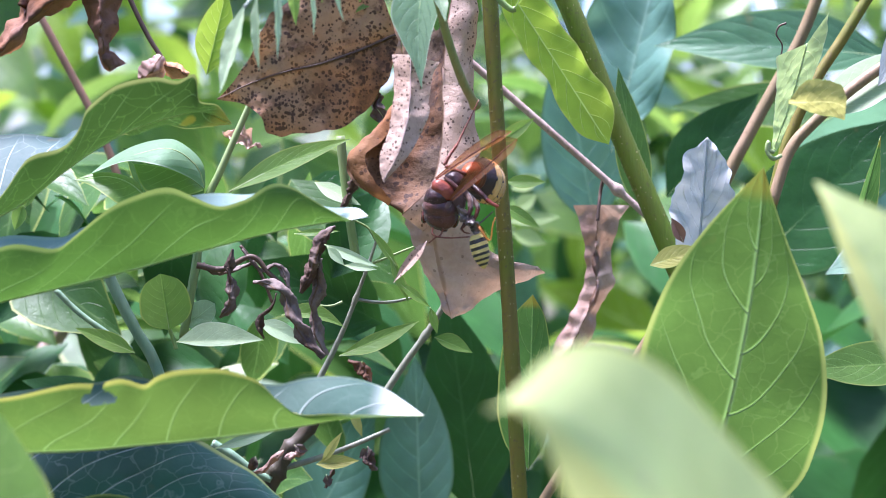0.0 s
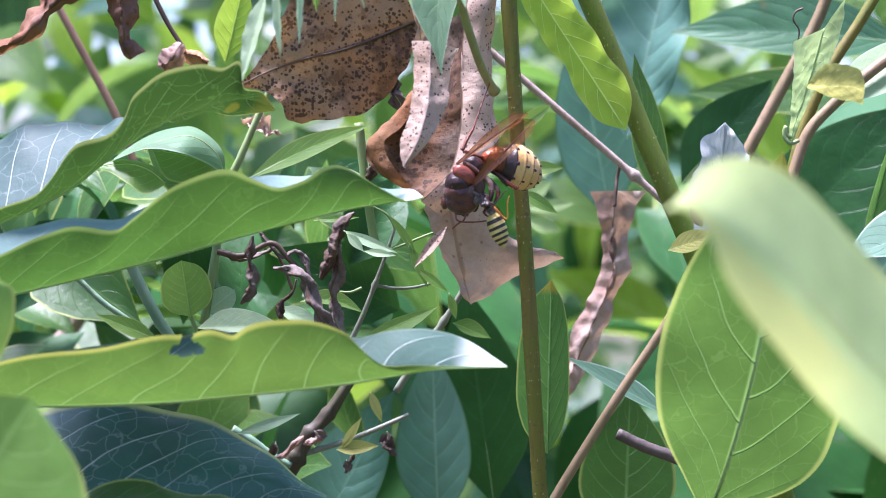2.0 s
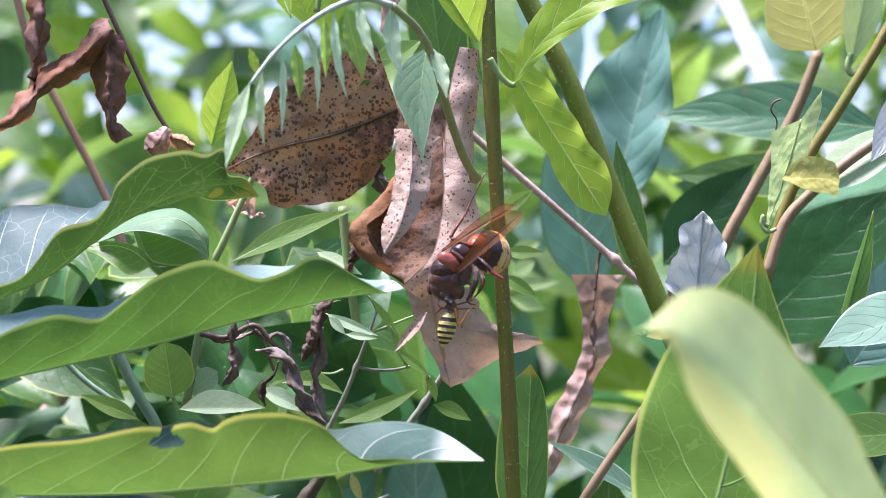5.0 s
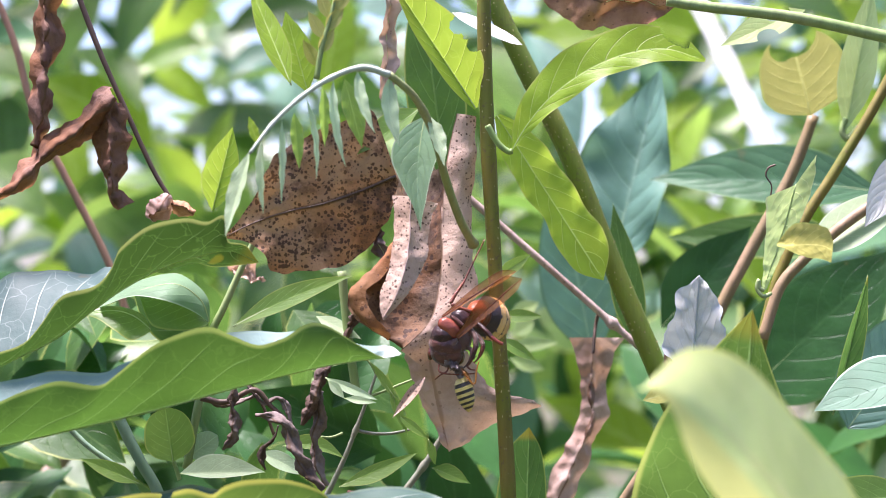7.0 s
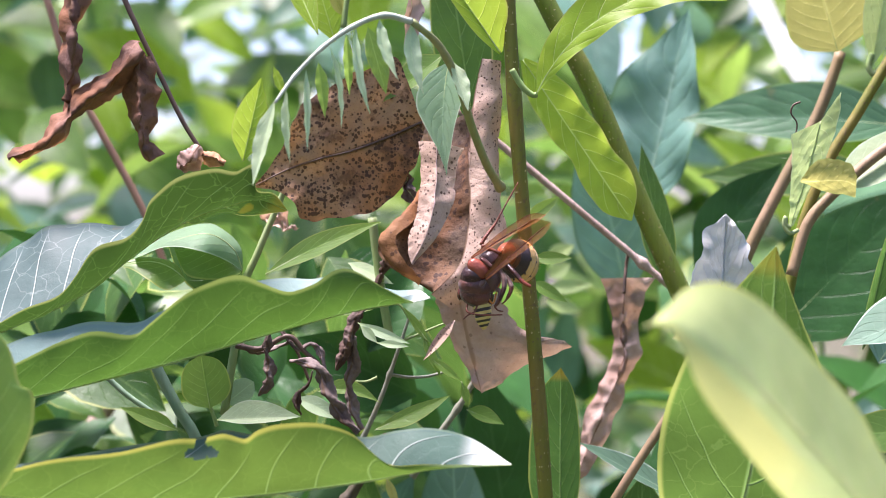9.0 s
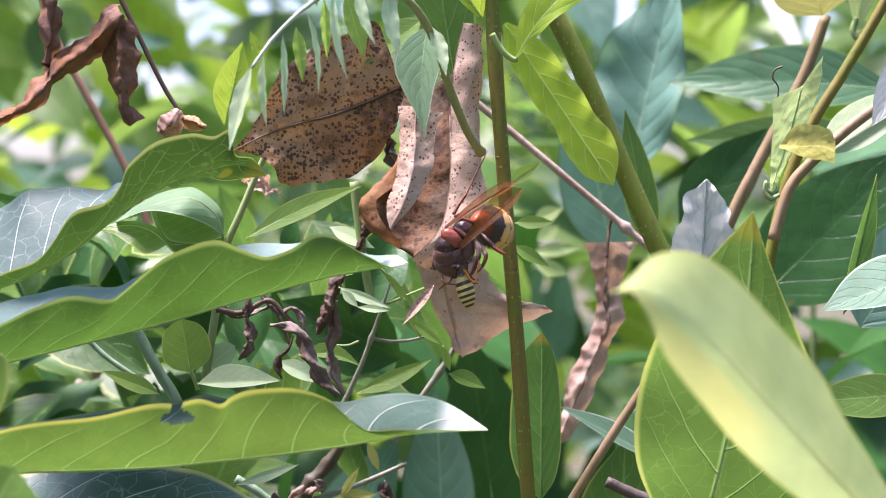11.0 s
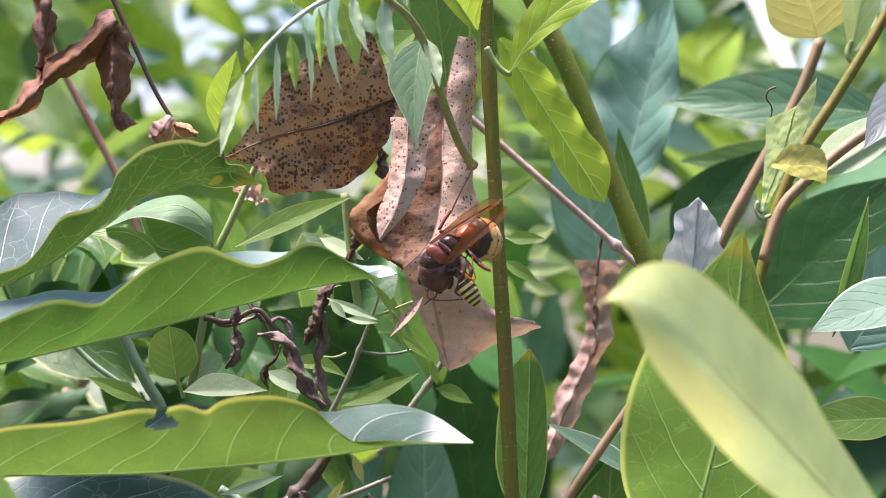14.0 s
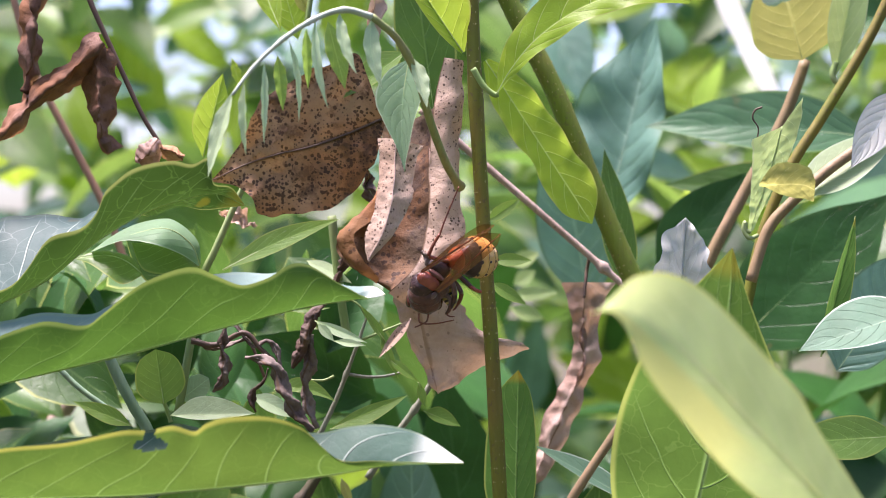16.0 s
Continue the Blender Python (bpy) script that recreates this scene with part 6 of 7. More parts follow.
curl([(-0.0385, 0.0040, 0.9879), (-0.0348, 0.0040, 0.9837), (-0.0316, 0.0040, 0.9847), (-0.0295, 0.0040, 0.9826), (-0.0287, 0.0040, 0.9786)], [0.00032, 0.00042, 0.00064, 0.00074, 0.00064], 43, "thin dry leaf curl bent in a loop", turns=2.0)
curl([(-0.0315, 0.0060, 0.9788), (-0.0326, 0.0060, 0.9758), (-0.0345, 0.0060, 0.9741), (-0.0350, 0.0060, 0.9715), (-0.0341, 0.0060, 0.9694)], [0.00032, 0.00032, 0.00085, 0.00085, 0.00021], 44, "thin dark dry leaf curl", turns=2.0)
curl([(-0.0197, 0.0120, 0.9925), (-0.0221, 0.0120, 0.9904), (-0.0238, 0.0120, 0.9862), (-0.0250, 0.0120, 0.9826), (-0.0269, 0.0120, 0.9785)], [0.00053, 0.00127, 0.00201, 0.00159, 0.00053], 45, "dark withered leaf curl", turns=1.5)
curl([(-0.0151, 0.0180, 1.0056), (-0.0156, 0.0180, 1.0023), (-0.0171, 0.0180, 0.9989), (-0.0187, 0.0180, 0.9957)], [0.00042, 0.00127, 0.00106, 0.00042], 46, "dark withered leaf scrap", turns=1.5)
curl([(-0.0236, 0.0140, 0.9856), (-0.0231, 0.0140, 0.9796), (-0.0243, 0.0140, 0.9748), (-0.0234, 0.0140, 0.9701), (-0.0217, 0.0140, 0.9653)], [0.00148, 0.00159, 0.00127, 0.00138, 0.00085], 47, "dark withered leaf strip", turns=2.0)
curl([(-0.0173, 0.0200, 0.9637), (-0.0151, 0.0200, 0.9625), (-0.0134, 0.0200, 0.9601), (-0.0124, 0.0200, 0.9569)], [0.00032, 0.00108, 0.00108, 0.00032], 71, "brown shrivelled bud hanging from a twig", M_RUST, turns=1.5)
curl([(-0.0122, 0.0200, 0.9445), (-0.0132, 0.0200, 0.9426), (-0.0124, 0.0200, 0.9411), (-0.0110, 0.0200, 0.9402)], [0.00032, 0.00097, 0.00086, 0.00032], 72, "small dark dry pod", M_CRISP, turns=1.5)
curl([(-0.0203, 0.0220, 0.9406), (-0.0210, 0.0220, 0.9387), (-0.0222, 0.0220, 0.9360)], [0.00043, 0.00054, 0.00032], 73, "short dark dry stalk", M_CRISP, turns=1.5)
curl([(-0.0311, 0.0200, 0.9443), (-0.0332, 0.0200, 0.9426), (-0.0352, 0.0200, 0.9404), (-0.0376, 0.0200, 0.9395)], [0.00043, 0.00086, 0.00076, 0.00032], 74, "pale flaking bud scale", M_DRYP, turns=1.5)
curl([(-0.0265, 0.0200, 0.9441), (-0.0289, 0.0200, 0.9434), (-0.0311, 0.0200, 0.9426)], [0.00043, 0.00097, 0.00043], 75, "grey-brown bud on the branch", M_DRYP, turns=1.5)
stem("dark_twig", [(-0.0477, 0.004, 0.9846), (-0.0424, 0.004, 0.9838), (-0.0365, 0.004, 0.9864), (-0.0329, 0.004, 0.9829), (-0.0299, 0.004, 0.9803)], 0.00071, 0.00047, M_TWIGD, "thin dark dry bent twig", "twig", sides=8)
stem("dark_twig", [(-0.0394, 0.01, 0.9885), (-0.0364, 0.01, 0.9849), (-0.0345, 0.01, 0.9813), (-0.0327, 0.01, 0.9765)], 0.00035, 0.00035, M_TWIGD, "thin dark dry bent twig", "twig", sides=8)
for k, (b, q) in enumerate(zip([(-0.0144, 0.02, 0.9635), (-0.0132, 0.02, 0.9453), (-0.0289, 0.02, 0.9453), (-0.0126, 0.02, 0.9441), (-0.0368, 0.02, 0.9429), (-0.0219, 0.02, 0.9392)], [(-0.0122, 0.02, 0.9586), (-0.0117, 0.02, 0.9404), (-0.0259, 0.02, 0.9441), (-0.015, 0.02, 0.9429), (-0.0386, 0.02, 0.9399), (-0.0216, 0.02, 0.9365)])):
    leaf("bud_scale", b, q, 0.0012, 0.0012, (0.2, -1, 0.2), M_CRISP if k else M_RUST, "small brown dry bud scale", category="dead leaf", group="dry bud scales", fold=(35, 30), crinkle=0.001, seed=60 + k)
leaf("withered_seedpod", (-0.0452, 0.03, 1.013), (-0.0363, 0.03, 1.0093), 0.00329, 0.00329, (0.2, -1, 0.3), M_DEAD, "withered brown leaf ball", category="dead leaf", fold=(45, 45), crinkle=0.004, seed=71)

# ---- hornet ----
K = 0.0369e-3
HORNET_AT = Vector((0.0035, -0.014, 0.9971))


def hq(u, v, d=0.0):
    """Body plan: right and down in plan units, d millimetres towards the leaf."""
    return Vector(((u - 278) * K, d * 0.001, -(v - 427) * K))


def ellipsoid(c, semi, rot=(0, 0, 0), lumps=0.0, seed=0, seg=20):
    bm = bmesh.new()
    bmesh.ops.create_uvsphere(bm, u_segments=seg, v_segments=seg // 2 + 2, radius=1)
    m = Matrix.Translation(c) @ Euler([radians(a) for a in rot]).to_matrix().to_4x4() @ Matrix.Diagonal((*semi, 1))
    for v in bm.verts:
        k = 1 + lumps * noise.noise(v.co * 2.1 + Vector((seed, 0, 0)))
        v.co = m @ (v.co * k)
    return bm


def body_mat(name, base, other, rough=0.35, scale=900, fuzz=0.0):
    m, nt = mat_new(name)
    obj = nt.nodes.new("ShaderNodeTexCoord").outputs["Object"]
    a, b = noise_tex(nt, scale, 4, 0.6, obj), noise_tex(nt, scale * 0.25, 3, 0.6, obj)
    col = mixc(nt, ramp(nt, b, 0.38, 0.64), base, other)
    finish(nt, col, rough, 0, None, a, 0.00025, 0.5, sheen=fuzz)
    return m


M_RED = body_mat("chitin_red_brown", (0.17, 0.05, 0.022), (0.10, 0.028, 0.014), 0.32)
M_BLACK = body_mat("chitin_black_brown", (0.030, 0.013, 0.011), (0.06, 0.02, 0.013), 0.34, 1000)
M_HEAD = body_mat("chitin_dark_red", (0.125, 0.040, 0.025), (0.06, 0.02, 0.014), 0.36, fuzz=0.15)
M_YEL = body_mat("chitin_yellow", (0.76, 0.49, 0.19), (0.64, 0.37, 0.11), 0.38, fuzz=0.15)
M_LEG = body_mat("leg_red_brown", (0.20, 0.05, 0.02), (0.12, 0.03, 0.015), 0.4)
M_PLATE = body_mat("chitin_red_glossy", (0.30, 0.075, 0.042), (0.20, 0.042, 0.025), 0.26)
M_ORANGE = body_mat("chitin_orange", (0.42, 0.085, 0.016), (0.30, 0.055, 0.012), 0.34)
M_BLUEBLACK = body_mat("chitin_blue_black", (0.035, 0.026, 0.035), (0.06, 0.035, 0.035), 0.36)
M_FLANK = body_mat("chitin_brown_furry", (0.17, 0.085, 0.06), (0.10, 0.045, 0.03), 0.5, fuzz=0.4)
M_EYE = body_mat("eye_dark_red", (0.11, 0.03, 0.018), (0.07, 0.018, 0.012), 0.25)
M_LEGO = body_mat("leg_orange", (0.62, 0.24, 0.03), (0.5, 0.17, 0.02), 0.4)
M_WYEL = body_mat("prey_yellow", (0.76, 0.62, 0.20), (0.6, 0.46, 0.12), 0.4)
M_SCRAP = body_mat("prey_scraps", (0.05, 0.03, 0.025), (0.22, 0.17, 0.13), 0.3, 700)
M_WBLK = body_mat("prey_black", (0.02, 0.016, 0.013), (0.04, 0.03, 0.02), 0.4)
M_HAIR = body_mat("hair_brown", (0.20, 0.10, 0.05), (0.12, 0.06, 0.03), 0.6)


def wing_mat():
    m, nt = mat_new("wing_amber")
    s, v = leaf_uv(nt)
    obj = nt.nodes.new("ShaderNodeTexCoord").outputs["Object"]
    mid, vein, net, quilt = vein_masks(nt, s, v, 3, 1.0, obj)
    edge = ramp(nt, v, 0.55, 0.95)
    col = mixc(nt, s, (0.20, 0.062, 0.018), (0.42, 0.22, 0.08))
    col = mixc(nt, mth(nt, "MAXIMUM", mid, mth(nt, "MULTIPLY", vein, 0.6)), col, (0.10, 0.03, 0.012))
    col = mixc(nt, edge, col, (0.16, 0.05, 0.015))
    b = nd(nt, "BsdfPrincipled", Roughness=0.25)
    nt.links.new(col, b.inputs["Base Color"])
    t = nd(nt, "BsdfTransparent")
    t.inputs[0].default_value = (0.9, 0.62, 0.36, 1)
    mx, out = nd(nt, "MixShader"), nd(nt, "OutputMaterial")
    fac = mth(nt, "SUBTRACT", 0.82, mth(nt, "MULTIPLY", mth(nt, "POWER", s, 1.2), 0.68))
    fac = mth(nt, "MAXIMUM", fac, mth(nt, "MULTIPLY", mth(nt, "MAXIMUM", mid, mth(nt, "MULTIPLY", edge, 0.6)), 0.7))
    nt.links.new(fac, mx.inputs[0])
    nt.links.new(t.outputs[0], mx.inputs[1])
    nt.links.new(b.outputs[0], mx.inputs[2])
    nt.links.new(mx.outputs[0], out.inputs[0])
    return m


M_WING = wing_mat()


def ring_bm(profile, x0, x1, flat=0.92, seg=24, arc=0.0):
    """A body ring along x between x0 and x1 with the radius from profile(x); its centre line bends down by arc."""
    bm = bmesh.new()
    rows = []
    n = 8
    for i in range(n + 1):
        x = x0 + (x1 - x0) * i / n
        r = profile(x) * (1.0 + (0.035 if i > n - 2 else 0.0))
        row = [bm.verts.new((x, r * math.cos(2 * math.pi * k / seg) * flat, r * math.sin(2 * math.pi * k / seg) - arc * x * x)) for k in range(seg)]
        rows.append(row)
    for a, b in zip(rows, rows[1:]):
        for k in range(seg):
            bm.faces.new((a[k], b[k], b[(k + 1) % seg], a[(k + 1) % seg]))
    bm.faces.new(rows[0])
    bm.faces.new(rows[-1][::-1])
    return bm


def limb(name, pts, r, material, parent, label="", taper=0.6, sides=8):
    return part(name, tube_bm(pts, r, r * taper, sides, max(8, 5 * len(pts)), 0.05), material, parent, label)


def leg(h, femur, shin, foot, r, materials, label):
    """A leg in its three lengths: femur, shin and foot."""
    f = limb("leg", femur, r, materials[0], h, label, 0.8)
    limb("shin", shin, r * 0.78, materials[1], f, "", 0.75)
    if foot:
        limb("foot", foot, r * 0.42, materials[2], f, "", 0.6, 6)


def fur(bm, count, centre, semi, rng, length=(0.3, 0.75)):
    """Short hairs on the camera side of a body lump."""
    for k in range(count):
        d = Vector((rng.gauss(0, 1), -abs(rng.gauss(0, 1)), rng.gauss(0, 1))).normalized()
        c = centre + Vector((d.x * semi[0], d.y * semi[1], d.z * semi[2])) * 0.97
        t = c + d * rng.uniform(*length) * 1e-3 + Vector((0, 0, -0.00015))
        sd = d.cross(Vector((0.3, 0.2, 0.9))).normalized() * 0.000028
        bm.faces.new([bm.verts.new(c + sd), bm.verts.new(c - sd), bm.verts.new(t)])


def hornet():
    h = thing("hornet", HORNET_AT, "large red-brown hornet with yellow abdomen clinging to the dead leaf", "insect")
    part("thorax", ellipsoid(hq(224, 394, 0.1), (2.9e-3, 3.0e-3, 2.6e-3), (0, -50, 0), 0.04, 1, 32), M_BLACK, h, "dark brown furry thorax")
    part("collar", ellipsoid(hq(234, 448, 0.2), (2.5e-3, 3.0e-3, 3.5e-3), (0, -74, 0), 0.03, 4, 28), M_HEAD, h, "dark red collar behind the head")
    part("scutellum", ellipsoid(hq(252, 350, -1.6), (1.75e-3, 1.35e-3, 2.6e-3), (0, -50, 0), 0.04, 2, 26), M_PLATE, h, "glossy red plate on the back")
    part("back_plate", ellipsoid(hq(298, 318, -1.5), (0.55e-3, 1.0e-3, 2.1e-3), (0, -50, 0), 0.04, 3), M_HEAD, h, "narrow red-brown plate behind a dark groove")
    part("propodeum", ellipsoid(hq(318, 304, 0.6), (2.0e-3, 2.0e-3, 2.4e-3), (0, -45, 0), 0.08, 6, 24), M_BLACK, h, "black hind part of the thorax")
    part("flank", ellipsoid(hq(306, 420, 0.9), (2.8e-3, 2.1e-3, 2.5e-3), (0, -40, 0), 0.08, 14, 22), M_FLANK, h, "furry brown flank")
    part("tegula", ellipsoid(hq(278, 428, -2.2), (1.0e-3, 0.3e-3, 0.6e-3), (0, -45, 25), 0.0, 5, 12), M_FLANK, h)
    part("tegula", ellipsoid(hq(206, 312, -1.2), (0.6e-3, 0.4e-3, 0.5e-3), (0, 0, 0), 0.0, 15, 12), M_HEAD, h)
    head = part("head", ellipsoid(hq(238, 492, 0.6), (3.35e-3, 2.8e-3, 2.5e-3), (0, 12, 0), 0.03, 7, 32), M_HEAD, h, "dark red-brown head")
    part("eye", ellipsoid(hq(156, 488, 1.5), (0.8e-3, 1.6e-3, 1.5e-3), (0, 10, 0), 0, 8, 18), M_EYE, head)
    part("eye", ellipsoid(hq(316, 512, 1.2), (0.8e-3, 1.6e-3, 1.5e-3), (0, 10, 0), 0, 9, 18), M_EYE, head)
    part("face", ellipsoid(hq(238, 540, 0.9), (1.9e-3, 1.5e-3, 0.9e-3), (0, 8, 0), 0.06, 11, 18), M_BLACK, head)
    part("mandible", ellipsoid(hq(252, 556, 0.7), (1.0e-3, 0.7e-3, 0.6e-3), (0, 25, 0), 0.1, 10, 12), M_HEAD, head)
    limb("antenna", [hq(198, 548, -0.6), hq(196, 582, -1.6), hq(226, 598, -1.8), hq(300, 603, -1.6), hq(392, 598, -1.0)], 0.0002, M_LEG, head, "", 0.7)
    limb("antenna", [hq(252, 552, -0.6), hq(238, 588, -1.4), hq(205, 606, -1.4), hq(176, 632, -0.4)], 0.0002, M_LEG, head, "", 0.7)
    # wings
    for name, a, b, w, up, sd in (("wing", hq(212, 292, -1.6), hq(612, 40, -2.2), 1.2e-3, (0.1, -1, 0.5), 2), ("wing", hq(292, 402, -2.5), hq(640, 82, -3.4), 2.1e-3, (0.2, -1, 0.3), 3)):
        bm, rib, e3 = blade_bm(a, b, [w * q for q in (0.25, 0.4, 0.65, 0.9, 1.12, 1.28, 1.38, 1.4, 1.2, 0.1)], [w * q for q in (0.2, 0.3, 0.35, 0.4, 0.46, 0.52, 0.58, 0.6, 0.55, 0.1)], up, arch=0.0007, fold=(8, 14), ns=36, nv=6, seed=sd)
        wg = part(name, bm, M_WING, h, "folded amber wing")
        part("leading_vein", tube_bm([p - e3 * 0.0001 for p in rib], 0.0002, 0.00006, 6, len(rib), 0, smooth=False), M_LEG, wg)
        part("vein", tube_bm([p.lerp(rib[-1], 0.0) + Vector((0.6, 0, 0.8)) * w * (0.25 + 0.55 * k / len(rib)) * 0.9 for k, p in enumerate(rib[2:-3])], 0.00009, 0.00004, 5, 24), M_LEG, wg)
    # legs
    leg(h, [hq(372, 264, 0.6), hq(318, 246, 0.2), hq(262, 222, 0.0)], [hq(258, 218, 0.0), hq(286, 166, 0.6), hq(328, 106, 1.2)], [hq(328, 108, 1.2), hq(352, 56, 1.8), hq(386, -14, 2.6), hq(420, -82, 3.2), hq(446, -136, 3.6)], 0.0005, (M_LEG, M_LEG, M_LEG), "hind leg hooked on the leaf")
    leg(h, [hq(408, 326, 0.8), hq(446, 362, -0.6), hq(486, 402, -1.2)], [hq(480, 398, -1.2), hq(512, 422, -1.4), hq(544, 438, -1.3)], None, 0.00058, (M_BLACK, M_PLATE, M_LEG), "hind leg held out with a reddish shin")
    leg(h, [hq(366, 362, 0.6), hq(392, 400, -0.6), hq(398, 446, -1.2)], [hq(398, 446, -1.2), hq(386, 486, -1.4), hq(374, 520, -1.2)], [hq(374, 520, -1.2), hq(366, 540, -1.2), hq(352, 554, -1.3)], 0.00068, (M_FLANK, M_BLACK, M_LEG), "dark middle leg gripping prey")
    leg(h, [hq(336, 452, 0.4), hq(372, 470, -0.8), hq(372, 512, -1.2)], [hq(372, 508, -1.2), hq(362, 534, -1.2), hq(348, 556, -1.0)], [hq(348, 556, -1.0), hq(368, 575, -0.9), hq(396, 580, -0.8)], 0.0005, (M_FLANK, M_HEAD, M_LEG), "reddish fore leg")
    leg(h, [hq(384, 376, 1.0), hq(420, 412, 0.2), hq(438, 446, -0.6)], [hq(438, 446, -0.6), hq(430, 476, -0.8), hq(416, 506, -0.8)], [hq(416, 506, -0.8), hq(402, 526, -0.9), hq(386, 540, -1.0)], 0.0006, (M_FLANK, M_LEG, M_LEG), "dark leg clutching prey")
    # hairs on the back
    rng = random.Random(5)
    bm = bmesh.new()
    fur(bm, 380, hq(228, 402, 0.2), (2.9e-3, 2.9e-3, 2.9e-3), rng)
    fur(bm, 260, hq(306, 420, 0.9), (2.5e-3, 2.1e-3, 2.4e-3), rng)
    fur(bm, 420, hq(236, 474, 0.4), (3.3e-3, 2.9e-3, 2.8e-3), rng, (0.2, 0.5))
    part("body_hair", bm, M_HAIR, h, "short brown body hair")
    # abdomen on its own pivot
    ab = new("abdomen")
    ab.parent = h
    ab.location = hq(372, 258, 0.3)
    tagged(ab, "banded abdomen, orange in front, then black, yellow behind")
    L = 13.6e-3
    shape = smooth_line([[r] for r in (0.9, 2.0, 2.6, 2.9, 3.75, 4.2, 4.3, 4.2, 3.8, 3.1, 1.9, 0.1)], 101)[:, 0] * 1e-3

    def prof(x):
        return float(shape[int(max(0, min(100, round(100 * x / L))))])

    bend = 9.0
    cuts = [0.0, 0.17, 0.27, 0.42, 0.56, 0.70, 0.84, 0.985]
    mats = [M_ORANGE, M_RED, M_BLUEBLACK, M_YEL, M_YEL, M_YEL, M_YEL]
    names = ("glossy orange front of the first ring", "red-brown first ring", "blue-black ring", "", "", "", "")
    for k in range(7):
        seg = part("tergite", ring_bm(prof, cuts[k] * L, cuts[k + 1] * L, arc=bend), mats[k], ab, names[k])
        x = cuts[k] * L
        if k >= 4:
            part("band", ring_bm(lambda q: prof(q) * 1.012, x - 0.00005, x + 0.00006, arc=bend), M_LEG, seg, "thin dark groove")
        if k >= 3:
            for off in (-1.5, -0.75, 0.0, 0.75, 1.5):
                xm = (cuts[k] + (0.03 if k > 3 else 0.012)) * L
                rr = prof(xm)
                c = Vector((xm, -math.cos(off) * rr * 0.93, math.sin(off) * rr * 1.01 - bend * xm * xm))
                big = 1.7 if k == 3 else 1.0
                part("spot", ellipsoid(c, (0.42e-3, 0.06e-3, 0.24e-3 * big), (0, 0, 0), 0.5, k + 3 * off, 10), M_BLUEBLACK, seg)
    bm = bmesh.new()
    for k in range(420):
        x = L * rng.uniform(0.4, 0.97)
        a, r = rng.uniform(0, 6.28), prof(x)
        d = Vector((0.5, math.cos(a), math.sin(a))).normalized()
        c = Vector((x, r * math.cos(a) * 0.92, r * math.sin(a) - bend * x * x))
        sd = d.cross(Vector((0.9, 0.1, 0.2))).normalized() * 0.00002
        bm.faces.new([bm.verts.new(c + sd), bm.verts.new(c - sd), bm.verts.new(c + d * rng.uniform(0.3, 0.8) * 1e-3)])
    part("abdomen_hair", bm, M_YEL, ab, "fine golden abdomen hair")
    return h, ab


hornet_thing, hornet_abdomen = hornet()


def prey():
    """A half-eaten small wasp: banded abdomen, dark thorax scraps, orange legs and a crumpled wing."""
    w = thing("wasp_prey", HORNET_AT + hq(425, 585, -1.0), "half-eaten yellow and black wasp held by the hornet", "insect")
    L = 7.0e-3
    shape = smooth_line([[r] for r in (1.0, 1.65, 1.85, 1.85, 1.75, 1.5, 1.0, 0.2)], 61)[:, 0] * 1e-3

    def prof(x):
        return float(shape[int(max(0, min(60, round(60 * x / L))))])

    ab = new("abdomen")
    ab.parent = w
    ab.rotation_euler = (0, radians(90), 0)
    tagged(ab, "yellow and black banded wasp abdomen")
    cuts = [0, 0.13, 0.24, 0.34, 0.43, 0.52, 0.60, 0.68, 0.75, 0.82, 0.89, 0.98]
    for k, (a, b) in enumerate(zip(cuts, cuts[1:])):
        part("tergite", ring_bm(lambda q: prof(q) * (1.0 if k % 2 == 0 else 0.97), a * L, b * L, arc=10.0, seg=18), (M_WYEL, M_WBLK)[k % 2], ab)
    part("thorax", husk_bm([(-0.0016, 0, 0.0064), (-0.001, -0.0003, 0.004), (0.0002, -0.0002, 0.002), (0.0003, 0, 0.0)], [0.0006, 0.0013, 0.0015, 0.0008], 3, 1.0, 0.5), M_SCRAP, w, "torn dark thorax")
    limb("leg", [Vector((1.0e-3, -1.2e-3, 1.2e-3)), Vector((2.2e-3, -1.6e-3, -1.9e-3)), Vector((3.6e-3, -1.6e-3, 0.6e-3)), Vector((4.6e-3, -1.4e-3, 2.0e-3))], 0.0002, M_LEGO, w, "thin orange leg", 0.5)
    limb("leg", [Vector((0.5e-3, 0.4e-3, 1.5e-3)), Vector((2.4e-3, 0.4e-3, 2.2e-3)), Vector((4.6e-3, 0.2e-3, 3.2e-3))], 0.0002, M_SCRAP, w, "thin dark leg", 0.6)
    bm, rib, e3 = blade_bm((0.8e-3, -1.2e-3, 2.2e-3), (1.9e-3, -1.5e-3, -2.6e-3), 0.5e-3, 0.5e-3, (0.2, -1, 0), ns=14, nv=3, fold=(25, 20), crinkle=0.0004)
    part("wing", bm, M_WING, w, "crumpled clear wing")
    return w


prey_thing = prey()

